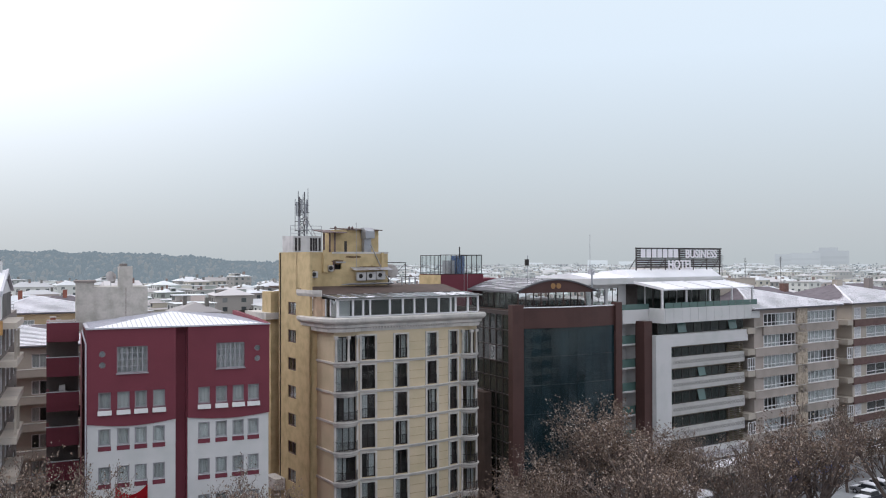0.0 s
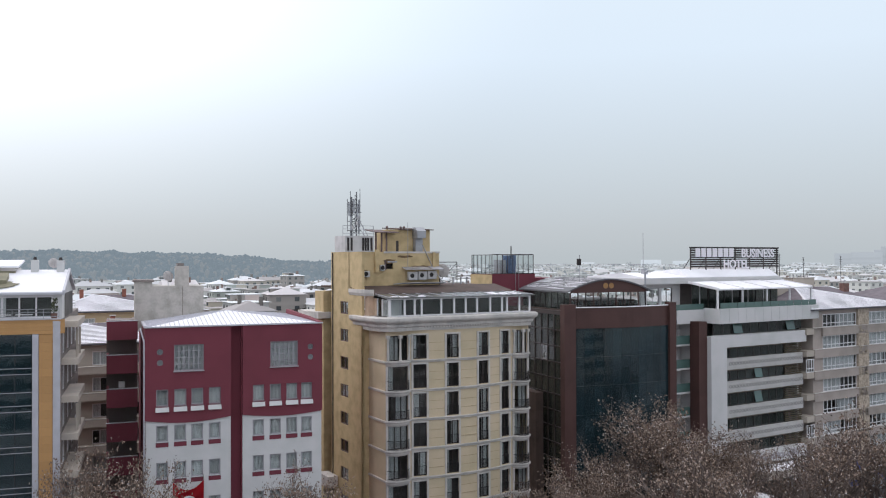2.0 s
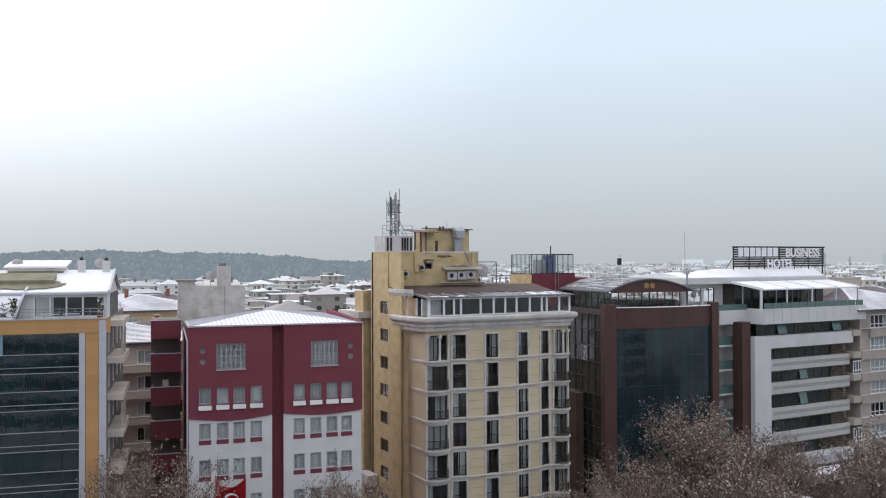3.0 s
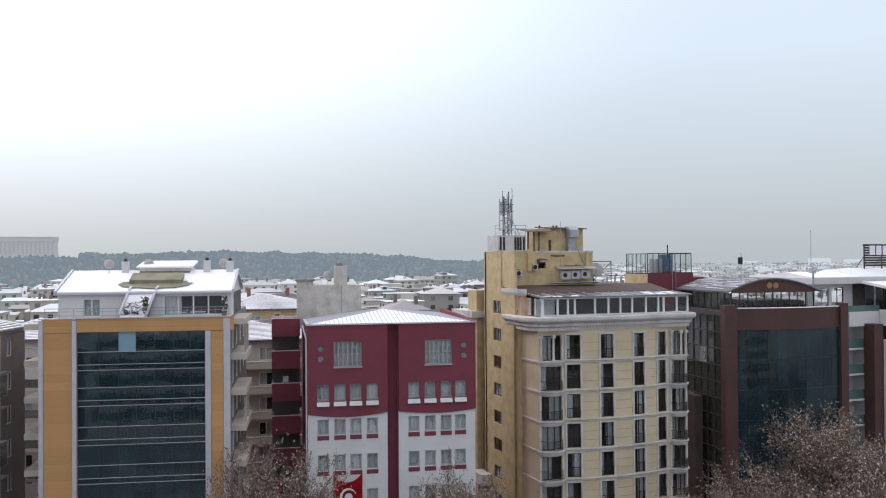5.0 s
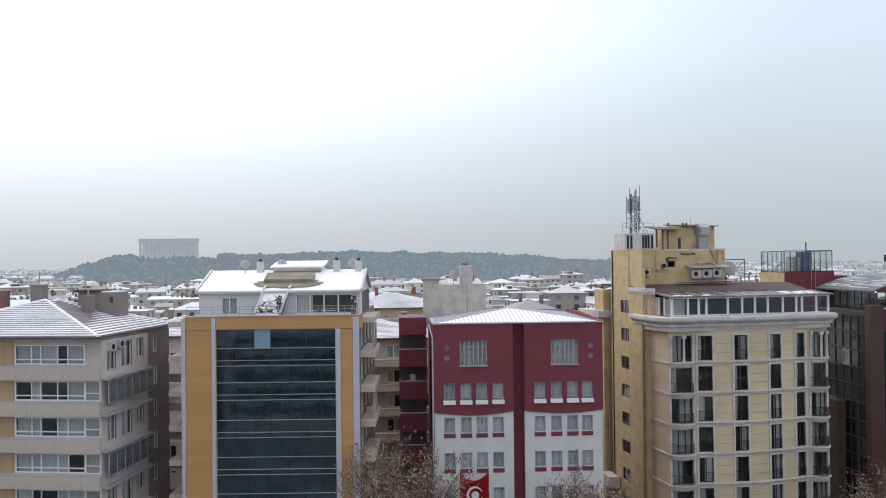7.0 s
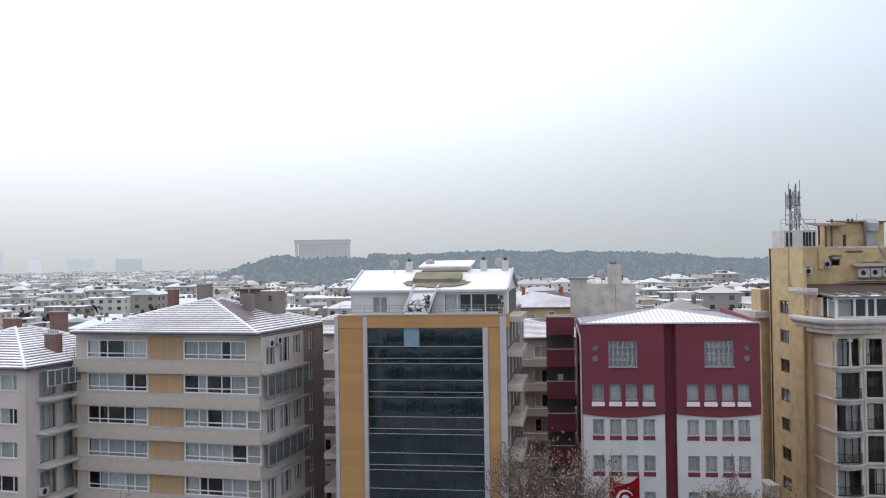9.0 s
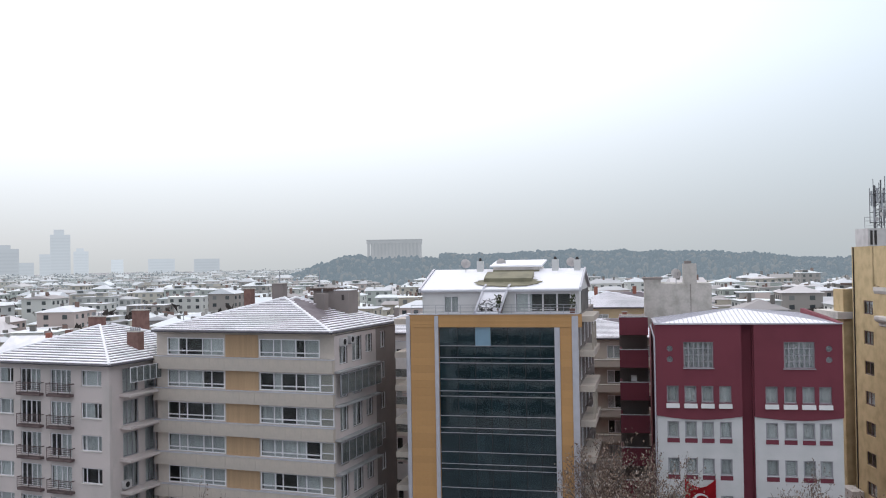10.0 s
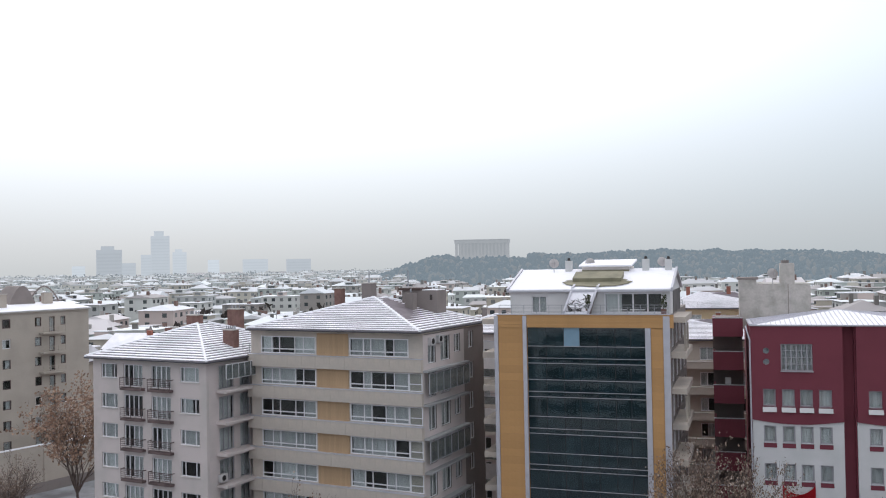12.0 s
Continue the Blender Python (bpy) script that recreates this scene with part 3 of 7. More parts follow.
    part("roof_cover", box(B(), 11.0, 13.4, 8.4, 10.8, 28.4, 28.62), DECK, tower)
    part("snow", box(B(), 13.42, 14.95, 8.65, 10.55, 28.4, 28.47), SNOW, tower)
    for u in (7.9, 12.2):
        part("flue", rod(B(), (u, 8.2, 28.8), (u, 8.2, 30.3), 0.06), STEEL, t)
    ac_unit(t, fr, 0.9, 24.0, -0.02)
    ac_unit(t, fr, 2.4, 24.1, -0.02)


wood_panel_house()


# ---- ochre office house with a dark curtain wall ----
def ochre_office():
    t = thing("office_building", pose(-17.6, 74.6, 0, 0, 0, -2.5), "ochre-clad building with dark glass curtain wall and snowy roof", "office building")
    w, d, top = 14.4, 18.0, 26.4
    # Side walls are taupe to paint in the shade between the balconies.
    shell(t, w, d, top, [(2.65, 12.45, 2.0, 25.4)], [], [(2 + 4 * k, 4.6 + 4 * k, z, z + 2.1) for k in range(4) for z in (23.5 - 2.95 * i for i in range(7))],
          (OCHRE, TAUPE), core=2.2)
    # cladding strips and panels
    for a, b, m, y in ((-0.2, 0.14, ALU, -0.16), (2.3, 2.63, ALU, -0.16), (12.47, 12.9, ALU, -0.16), (13.9, 14.42, ALU, -0.16)):
        slab(t, "cladding_strip", m, a, b, y, -0.003, 0, 26.35 if a < 2 or a > 13.5 else 25.38 if a > 12 else 26.35)
    n = 34
    for u0, u1 in ((0.16, 2.28), (12.92, 13.88)):
        for k in range(n):
            z0, z1 = 25.36 - 0.64 * (k + 1), 25.36 - 0.64 * k
            part("ochre_board", cached(("ob", u0), lambda: box(B(), 0, u1 - u0, -0.10, -0.003, 0.003, 0.637), "ochre_board", OCHRE), None, t, at=at(I4, u0, z0))
    for k in range(4):
        part("ochre_board", cached("obt", lambda: box(B(), 0, 12.1 - 0.02, -0.14, -0.003, 0.003, 0.267), "ochre_board", OCHRE), None, t, at=at(I4, 2.65, 25.40 + 0.27 * k))
    for k in range(4):
        part("ochre_board", cached("obl", lambda: box(B(), 0, 2.12, -0.14, -0.003, 0.006, 0.264), "ochre_board", OCHRE), None, t, at=at(I4, 0.16, 25.37 + 0.27 * k - 0.0))
    slab(t, "coping", ALU, -0.22, w + 0.05, -0.2, 0.3, top + 0.07, top + 0.13)
    # curtain wall: panes between thin bright bars
    zs = sorted([25.38] + [round(z - k, 2) for z in (23.82, 21.0, 17.91, 14.87, 11.87, 8.87, 5.87) for k in (0, 1.0, 1.44)])
    us = [2.65, 4.25, 5.75, 7.1, 8.55, 10.0, 11.25, 12.45]
    wallg = part("curtain_wall", box(B(), 2.65, 12.45, 0.19, 0.22, 1.5, 2.9), IRON, t)
    for i in range(len(zs) - 1):
        for j in range(len(us) - 1):
            pale = j == 2 and abs(zs[i + 1] - 25.38) < 0.02
            wd, ht = round(us[j + 1] - us[j], 2), round(zs[i + 1] - zs[i], 2)
            part("pane", cached(("dg", wd, ht, pale), lambda: box(B(), 0.012, wd - 0.012, 0.10, 0.12, 0.01, ht - 0.01), "pane", SKYBLUE if pale else DGLASS),
                 None, wallg, "pale blue pane" if pale else "", at=at(I4, us[j], zs[i]) @ pose(0, 0, 0, rng.uniform(-0.08, 0.08), 0, rng.uniform(-0.1, 0.1)))
        if i:
            part("glazing_bar", cached("gbar", lambda: box(B(), 0, 9.8, 0.03, 0.11, -0.022, 0.022), "glazing_bar", GREYFRAME), None, wallg, at=at(I4, 2.65, zs[i]))
    for j in range(1, len(us) - 1):
        part("mullion", cached("gmul", lambda: box(B(), -0.02, 0.02, 0.085, 0.13, 2, 25.36), "mullion", IRON), None, wallg, at=at(I4, us[j], 0))
    # furniture-like blinds at random behind the glass, standing in for pale reflections
    for k in range(16):
        z = 25.0 - 2.93 * rng.randrange(6)
        u = rng.uniform(2.9, 10.6)
        slab(wallg, "blind", CURTAIN, u, u + rng.uniform(0.5, 1.6), 0.3, 0.33, z - rng.uniform(0.7, 2.0), z)
    # balconies on both sides
    for i in range(8):
        z = 25.55 - 2.9 * i
        fr = face_right(w)
        bal = slab(t, "balcony", CREAM, 1.0, 8.5, -1.2, -0.003, z + 0.22, z + 0.7, fr)
        slab(bal, "coping", WHITE, 0.95, 8.55, -1.25, -0.003, z + 0.7, z + 0.76, fr)
        railing(bal, fr, 1.0, 8.5, z + 0.76, 0.6, STEEL, 2, y=-1.15)
        railing(bal, I4, w, w + 1.2, z + 0.76, 0.6, STEEL, 2, y=1.05)
        window(t, fr, 2.0, z - 2.0, 2.6, 2.1, lights=3)
        window(t, fr, 6.0, z - 2.0, 2.6, 2.1, lights=3)
        window(t, fr, 10.0, z - 2.0, 2.6, 2.1, lights=3)
        window(t, fr, 14.0, z - 2.0, 2.6, 2.1, lights=3)
        fl = face_left(d)
        bal = slab(t, "balcony", CREAM, 4.0, 16.5, -1.75, -0.003, z - 0.05, z + 0.44, fl)
        slab(bal, "coping", WHITE, 3.95, 16.55, -1.8, -0.003, z + 0.44, z + 0.5, fl)
        railing(bal, fl, 4.0, 16.5, z + 0.5, 0.75, STEEL, 2, y=-1.7)
        railing(bal, I4, -1.75, 0, z + 0.5, 0.75, STEEL, 2, y=1.6)
    for z in (23.5, 17.6):
        for y in (2.2, 5.0):
            part("column", box(B(), w + 0.95, w + 1.12, y, y + 0.2, z - 0.8, z + 2.05), BEIGE, t)
    # set-back penthouse
    y0, yr, zr = 1.9, 7.0, 29.95
    p = part("penthouse", walls(B(), 0.75, 14.35, top, 28.35, [(2.65, 4.0, top + 0.1, 27.95), (8.9, 13.7, top + 0.1, 28.2)], y0, y0 + 0.25), WHITE, t)
    window(p, I4, 2.65, top + 0.1, 1.35, 1.45, lights=2, y=y0, bar=0.08)
    window(p, I4, 8.9, top + 0.1, 4.8, 1.7, lights=4, y=y0, bar=0.12, curtain="sides")
    for u in (0.75, 14.1):
        profile_b = profile(B(), [(y0 + 0.26, top), (12, top), (12, 28.3), (yr, zr - 0.1), (y0 + 0.26, 28.3)], "x", u, u + 0.25)
        part("gable_wall", profile_b, WHITE, p)
    part("interior", box(B(), 1.2, 14.4, 4.2, 11.5, top, 28.3), ROOM, p)
    roof = part("roof", profile(B(), [(y0 - 0.35, 28.30), (yr, zr), (12.3, 28.30), (12.3, 28.42), (yr, zr + 0.14), (y0 - 0.35, 28.44)], "x", 0.55, 14.6), ALU, t)
    part("snow", profile(B(), [(y0 - 0.3, 28.45), (yr, zr + 0.15), (12.2, 28.44), (12.2, 28.52), (yr, zr + 0.24), (y0 - 0.3, 28.53)], "x", 0.7, 14.45), SNOW, roof, "smooth snow cover")
    for u in (0.5, 14.42):
        part("verge", profile(B(), [(y0 - 0.4, 28.28), (yr, zr - 0.02), (yr, zr + 0.34), (y0 - 0.4, 28.62)], "x", u, u + 0.17), ALU, roof)
    # snowy glass lean-to between the two halves
    def leaning(bm):
        """Shears the stair cover sideways as it climbs."""
        for v in bm.verts:
            v.co.x += 0.26 * (v.co.z - top)
        return bm

    lean = part("stair_cover", leaning(profile(B(), [(0.35, top + 0.02), (1.9, 28.5), (2.5, 28.7), (2.5, 28.8), (1.85, 28.62), (0.35, top + 0.14)], "x", 5.72, 7.72)), SNOW_THIN, t, "snowy sloping stair cover with dry creeper")
    for u in (5.58, 7.68):
        part("edge_rail", leaning(profile(B(), [(0.28, top), (1.9, 28.5), (2.5, 28.7), (2.5, 28.95), (1.8, 28.74), (0.28, top + 0.34)], "x", u, u + 0.18)), ALU, lean)
    part("side_cheek", leaning(profile(B(), [(0.4, top), (1.88, top), (1.88, 28.45)], "x", 7.74, 7.8)), TAUPE, lean)
    dp = B()
    for k in range(46):
        a = Vector((rng.uniform(6.1, 7.3), 0.4 + 0.7 * rng.random() ** 2, 0))
        a.z = top + 0.2 + (a.y - 0.35) * 1.36
        q = a + Vector((rng.uniform(-0.5, 0.5), rng.uniform(0.0, 0.2), rng.uniform(0.05, 0.36)))
        rod(dp, a, q, 0.028, 4)
    part("dry_creeper", dp, IRON, lean)
    # mossy dormer and snow-capped plant deck
    dz = part("dormer", profile(B(), [(3.2, 29.05), (4.9, 29.55), (4.9, 29.98), (3.2, 29.42)], "x", 6.0, 10.2), GREENROOF, t, "moss-green sheet dormer")
    st = bmesh.new()
    k = 40
    ring = [(8.1 + 3.0 * math.cos(i * 2 * math.pi / k) * rng.uniform(0.88, 1.06), 3.1 + 1.1 * math.sin(i * 2 * math.pi / k) * rng.uniform(0.85, 1.05)) for i in range(k)]
    slope = (zr - 28.3) / (yr - y0 + 0.35)
    lo = [st.verts.new((x, y, 28.60 + slope * (y - y0 + 0.3))) for x, y in ring]
    hi = [st.verts.new((x, y, 28.64 + slope * (y - y0 + 0.3))) for x, y in ring]
    st.faces.new(hi)
    for i in range(k):
        st.faces.new((lo[i], lo[(i + 1) % k], hi[(i + 1) % k], hi[i]))
    part("bare_patch", st, GREENROOF, roof, "patch of bare green roofing")
    deck = part("plant_room", box(B(), 6.3, 10.5, 6.2, 9.5, 29.5, 30.35), STONE, t)
    part("snow_slab", profile(B(), [(5.9, 30.36), (9.8, 30.85), (9.8, 31.0), (5.9, 30.5)], "x", 6.05, 10.75), SNOW, deck)
    part("front_louvre", box(B(), 6.3, 10.5, 6.16, 6.2, 29.9, 30.1), GREENROOF, deck)
    for u, z1 in ((5.05, 31.0), (11.9, 31.05), (13.85, 31.0)):
        c = part("chimney", box(B(), u - 0.28, u + 0.28, 6.3, 6.9, 29.4, z1 - 0.05), WHITE, t)
        part("cap", rod(B(), (u, 6.6, z1 - 0.05), (u, 6.6, z1 + 0.2), 0.16, 8, 0.1), IRON, c)
    railing(t, I4, 0.2, 14.3, top + 0.13, 0.75, STEEL, 2, y=0.15)
    for u in (3.75, 6.8, 13.2):
        dish(t, u, 6.2 if u < 6 else 7.6, 30.7, 0.45)
    bn = part("bench", box(B(), 9.6, 10.9, 0.5, 0.9, top + 0.4, top + 0.46), WHITE, t)
    bn = part("bench", box(B(), 11.2, 12.4, 0.5, 0.9, top + 0.4, top + 0.46), WHITE, t)
    for u in (13.9, 7.75):
        b = B()
        for k in range(70):
            a = Vector((u + rng.gauss(0, 0.13), 0.7 + rng.gauss(0, 0.12), top + 0.5 + rng.random() * 1.1))
            rod(b, a, a + Vector((rng.gauss(0, 0.1), rng.gauss(0, 0.1), 0.16)), 0.035, 4)
        pl = thing("potted_plant", t.matrix_basis @ Matrix.Identity(4), "tall dark potted evergreen on a roof terrace", "plant", "terrace plants")
        part("foliage", b, mat("evergreen", (0.06, 0.07, 0.035), vary=0.2), pl)
        part("pot", rod(B(), (u, 0.7, top + 0.08), (u, 0.7, top + 0.5), 0.2, 10, 0.25), BRICK, pl)


ochre_office()


# ---- crimson and white house ----
def crimson_house():
    t = thing("office_building", pose(3.1, 77.7, 0, 0, 0, 0), "crimson upper and white lower storeyed building, snowy metal roof", "office building")
    w, d, top, mid = 14.75, 15.0, 25.35, 17.68
    us = (0.83, 2.28, 3.65, 5.08, 8.75, 10.2, 11.63, 12.93)
    low = [(u, u + 0.97, z - 1.36, z) for z in (17.2, 14.13, 11.06, 7.99, 4.92) for u in us]
    hi = [(u, u + 0.97, 18.82, 20.2) for u in us] + [(2.25, 4.67, 21.7, 23.88), (10.25, 12.65, 21.7, 23.88)]
    for u in (1.13, 13.75):
        for z in (23.32, 22.42):
            hi.append((u - 0.26, u + 0.26, z - 0.26, z + 0.26))
    part("lower_wall", walls(B(), 0, 6.9, 0, mid, [h for h in low if h[0] < 6.5]), WHITE, t, "white rendered storeys")
    part("lower_wall", walls(B(), 7.9, w, 0, mid, [h for h in low if h[0] > 7.5]), WHITE, t, "white rendered storeys")
    part("upper_wall", walls(B(), -0.06, 6.9, mid, top, [h for h in hi if h[0] < 6.5], -0.12, 0.3), RED, t, "crimson rendered storeys")
    part("upper_wall", walls(B(), 7.9, w + 0.06, mid, top, [h for h in hi if h[0] > 7.5], -0.12, 0.3), RED, t, "crimson rendered storeys")
    for u0, u1, sag in ((-0.06, 6.9, 0.32), (7.9, w + 0.06, 0.26)):
        arc = [(u0 + (u1 - u0) * i / 14, mid - sag * math.sin(math.pi * i / 14)) for i in range(15)]
        part("arched_hem", profile(B(), arc + [(u1, mid + 0.002), (u0, mid + 0.002)][:2], "y", -0.12, -0.003), RED, t)
    part("recess", box(B(), 6.9, 7.9, 0.75, 1.05, 0, top), RED, t, "dark red recessed strip")
    for u in (6.9, 7.8):
        slab(t, "recess_cheek", RED, u, u + 0.1, 0.3, 0.75, 0, top)
    part("wall", walls(B(), 0.3, d, 0, top, [(3 + 3 * k, 4 + 3 * k, z, z + 1.2) for k in range(3) for z in (18.8, 15.8, 12.8)]), RED, t, at=face_right(w))
    part("wall", box(B(), 0, 0.3, 0.3, d, 0, top), RED, t)
    part("wall", box(B(), 0.3, w - 0.3, d - 0.3, d, 0, top), RED, t)
    part("interior", box(B(), 1.5, w - 1.5, 1.6, d - 1, 0, top - 0.4), ROOM, t)
    for u, _, z0, z1 in low:
        window(t, I4, u, z0, 0.97, 1.36, lights=1, frame_mat=GREYFRAME, bar=0.10, curtain="full")
        slab(t, "apron", RED, u - 0.02, u + 0.99, -0.03, -0.003, z0 - 0.42, z0 - 0.05)
        slab(t, "sill", GREYFRAME, u - 0.03, u + 1.0, -0.06, 0.09, z0 - 0.05, z0 - 0.002)
    for u in us:
        window(t, I4, u, 18.82, 0.97, 1.38, lights=1, frame_mat=GREYFRAME, bar=0.10, curtain="full", y=-0.06)
        b = profile(B(), [(-0.34, 18.36), (-0.121, 18.36), (-0.121, 18.72), (-0.2, 18.72)], "x", u - 0.05, u + 1.02)
        part("sloping_sill", b, WHITE, t, "white sloping sill box")
        for zz in (18.80, 18.92):
            part("sill_rail", cached("sillrail", lambda: rod(B(), (0, -0.16, 0), (1.0, -0.16, 0), 0.018, 4), "sill_rail", GREYFRAME), None, t, at=Matrix.Translation((u - 0.015, 0, zz)))
    for u in (2.25, 10.25):
        window(t, I4, u, 21.7, 2.41, 2.18, lights=6, grid=4, frame_mat=GREYFRAME, bar=0.085, y=-0.1, curtain="full")
        slab(t, "sill", GREYFRAME, u - 0.06, u + 2.47, -0.24, 0.0, 21.62, 21.698)
    for u in (1.13, 13.75):
        for z in (23.32, 22.42):
            b = B()
            k = 18
            ring = [[b.verts.new((u + r * math.cos(i * 2 * math.pi / k), yy, z + r * math.sin(i * 2 * math.pi / k))) for i in range(k)]
                    for r, yy in ((0.25, -0.125), (0.40, -0.125), (0.40, -0.09), (0.25, -0.09))]
            for j in range(4):
                for i in range(k):
                    b.faces.new((ring[j][i], ring[j][(i + 1) % k], ring[(j + 1) % 4][(i + 1) % k], ring[(j + 1) % 4][i]))
            bmesh.ops.recalc_face_normals(b, faces=b.faces)
            rw = part("round_window", b, RED, t)
            part("ring", rod(B(), (u, -0.05, z), (u, 0.0, z), 0.28, 18), GREYFRAME, rw)
            part("pane", rod(B(), (u, -0.075, z), (u, -0.055, z), 0.24, 18), GLASS, rw)
    # standing-seam pyramid roof with snow
    e = [(0.05, -0.15, top + 0.02), (w - 0.05, -0.15, top + 0.02), (w - 0.4, d, top + 0.02), (0.05, d, top + 0.02)]
    apex = (7.4, 6.5, 26.3)
    b = B()
    v = [b.verts.new(p) for p in e]
    a = b.verts.new(apex)
    for i in range(4):
        b.faces.new((v[i], v[(i + 1) % 4], a))
    b.faces.new(v[::-1])
    roof = part("roof", b, SNOW, t, "snowy standing-seam metal roof")
    sm = B()
    for i in range(4):
        p, q = Vector(e[i]), Vector(e[(i + 1) % 4])
        n = 38 if i % 2 == 0 else 32
        for k in range(1, n):
            s0 = p.lerp(q, k / n)
            f = k / n
            mid_pt = Vector(apex)
            lim = min(f, 1 - f) * 2
            s1 = s0.lerp(Vector((p + q) / 2 + (mid_pt - (p + q) / 2) * 1.0) + (s0 - (p + q) / 2), lim)
            rod(sm, s0 + Vector((0, 0, 0.02)), s1 + Vector((0, 0, 0.02)), 0.035, 4)
    part("seam", sm, ALU, roof)
    slab(t, "roof_edge", ALU, -0.1, w + 0.1, -0.24, -0.12, top - 0.02, top + 0.1)
    part("parapet", profile(B(), [(-0.1, top), (d, top), (d, top + 0.45), (5, top + 0.30), (-0.1, top + 0.12)], "x", w - 0.28, w + 0.08), RED, t)
    slab(t, "parapet", ALU, -0.15, 0.12, -0.2, 6.0, top, top + 0.16)
    part("downpipe", rod(rod(B(), (-0.12, -0.18, 0), (-0.12, -0.18, 24.2), 0.07), (-0.12, -0.18, 24.2), (-0.4, 0.5, 25.3), 0.07), ALU, t)
    # stained concrete stair head with chimney
    head = part("stair_head", box(B(), 0.25, 5.45, 8.0, 12.5, 25.0, 28.55), CONCRETE, t, "stained concrete stair head")
    part("pier", box(B(), -0.6, 0.9, 7.9, 10.5, 24.6, 28.95), CONCRETE, head)
    part("pier_cap", box(B(), -0.75, 1.05, 7.8, 10.6, 28.95, 29.15), TAUPE, head)
    part("seam_joint", box(B(), 3.55, 3.6, 7.97, 8.0, 25.2, 28.5), TAUPE, head)
    ch = part("chimney", box(B(), 2.95, 4.15, 8.1, 9.3, 28.55, 30.4), CONCRETE, head)
    part("cap", box(B(), 3.1, 3.7, 8.2, 9.2, 30.4, 30.65), TAUPE, ch)
    dish(t, 2.3, 8.6, 29.45, 0.5)
    # open stair landings beside it
    st = part("stair_tower", box(B(), -3.0, -0.4, 8.6, 11.5, 0, 25.5), TAUPE, t, "dark open stair landings with crimson parapets")
    for i in range(8):
        z1 = 25.57 - 2.98 * i
        part("parapet", box(B(), -3.0, -0.42, 5.9, 6.1, z1 - 1.63, z1), RED, st)
        part("parapet", box(B(), -3.0, -2.8, 6.1, 8.6, z1 - 1.63, z1), RED, st)
        part("landing", box(B(), -2.8, -0.42, 6.1, 8.6, z1 - 1.63, z1 - 1.4), CONCRETE, st)
        part("coping", box(B(), -3.05, -0.40, 5.85, 6.15, z1 + 0.0, z1 + 0.05), ALU, st)
    bx = part("white_box", box(B(), -2.0, -1.5, 6.3, 6.7, 19.66, 20.2), PLASTIC, st)
    # red banner over the street front
    fl = thing("banner", t.matrix_basis @ I4, "red cloth banner with white emblem, hung on a facade", "banner")
    b = B()
    nx, nz = 12, 16
    grid_v = []
    for j in range(nz + 1):
        row = []
        for i in range(nx + 1):
            f = i / nx
            sag = 0.75 * (1 - (2 * f - 1) ** 2) * max(0, 1 - j / 5)
            row.append(b.verts.new((2.15 + 2.5 * f, -0.22 + 0.04 * math.sin(f * 9 + j), 12.5 - sag - 4.6 * j / nz)))
        grid_v.append(row)
    for j in range(nz):
        for i in range(nx):
            b.faces.new((grid_v[j + 1][i], grid_v[j + 1][i + 1], grid_v[j][i + 1], grid_v[j][i]))
    bmesh.ops.solidify(b, geom=b.faces[:], thickness=0.015)
    part("cloth", b, FLAGRED, fl)
    em = B()
    rims = []
    for i in range(23):
        a = -0.9 * math.pi + 1.8 * math.pi * i / 22
        th = 1 - 1.5 * (0.18 * math.cos(a / 1.9) + 0.03)
        rims.append([em.verts.new((3.4 - 0.72 * math.cos(a) * k, y, 10.55 + 0.72 * math.sin(a) * k)) for k, y in ((1, -0.30), (1, -0.285), (th, -0.285), (th, -0.30))])
    for p, q in zip(rims, rims[1:]):
        for j in range(4):
            em.faces.new((p[j], p[(j + 1) % 4], q[(j + 1) % 4], q[j]))
    em.faces.new(rims[0])
    em.faces.new(rims[-1][::-1])
    bmesh.ops.recalc_face_normals(em, faces=em.faces)
    part("emblem", em, FLAGWHITE, fl)
    part("oval", rod(B(), (3.45, -0.30, 10.5), (3.45, -0.285, 10.5), 0.34, 16), FLAGWHITE, fl)
    part("cord", rod(rod(B(), (2.15, -0.2, 12.5), (2.15, -0.1, 12.9), 0.012, 4), (4.65, -0.2, 12.5), (4.65, -0.1, 12.9), 0.012, 4), IRON, fl)


crimson_house()


# ---- yellow hotel with rounded bays ----
def moulding(parent, name, path, prof, material, label=""):
    """Sweeps a moulding's section (out, up) along a plan path whose outside lies to its right."""
    b = B()
    rings = []
    n = len(path)
    for i, p in enumerate(path):
        p = Vector((*p, 0))
        a = (p - Vector((*path[i - 1], 0))).normalized() if i else None
        c = (Vector((*path[i + 1], 0)) - p).normalized() if i < n - 1 else None
        t = ((a or c) + (c or a)).normalized()
        o = Vector((t.y, -t.x, 0))
        k = 1 / max(0.5, o.dot(Vector(((a or c).y, -(a or c).x, 0))))
        rings.append([b.verts.new(p + o * k * q[0] + Vector((0, 0, q[1]))) for q in prof])
    m = len(prof)
    for i in range(n - 1):
        for j in range(m):
            b.faces.new((rings[i][j], rings[i + 1][j], rings[i + 1][(j + 1) % m], rings[i][(j + 1) % m]))
    b.faces.new(rings[0])
    b.faces.new(rings[-1][::-1])
    bmesh.ops.recalc_face_normals(b, faces=b.faces)
    return part(name, b, material, parent, label)


def bay_path(u0, u1, out, k=8):
    """A shallow bow in plan from u0 to u1."""
    return [(u0 + (u1 - u0) * i / k, -out * math.sin(math.pi * i / k) ** 0.6) for i in range(k + 1)]


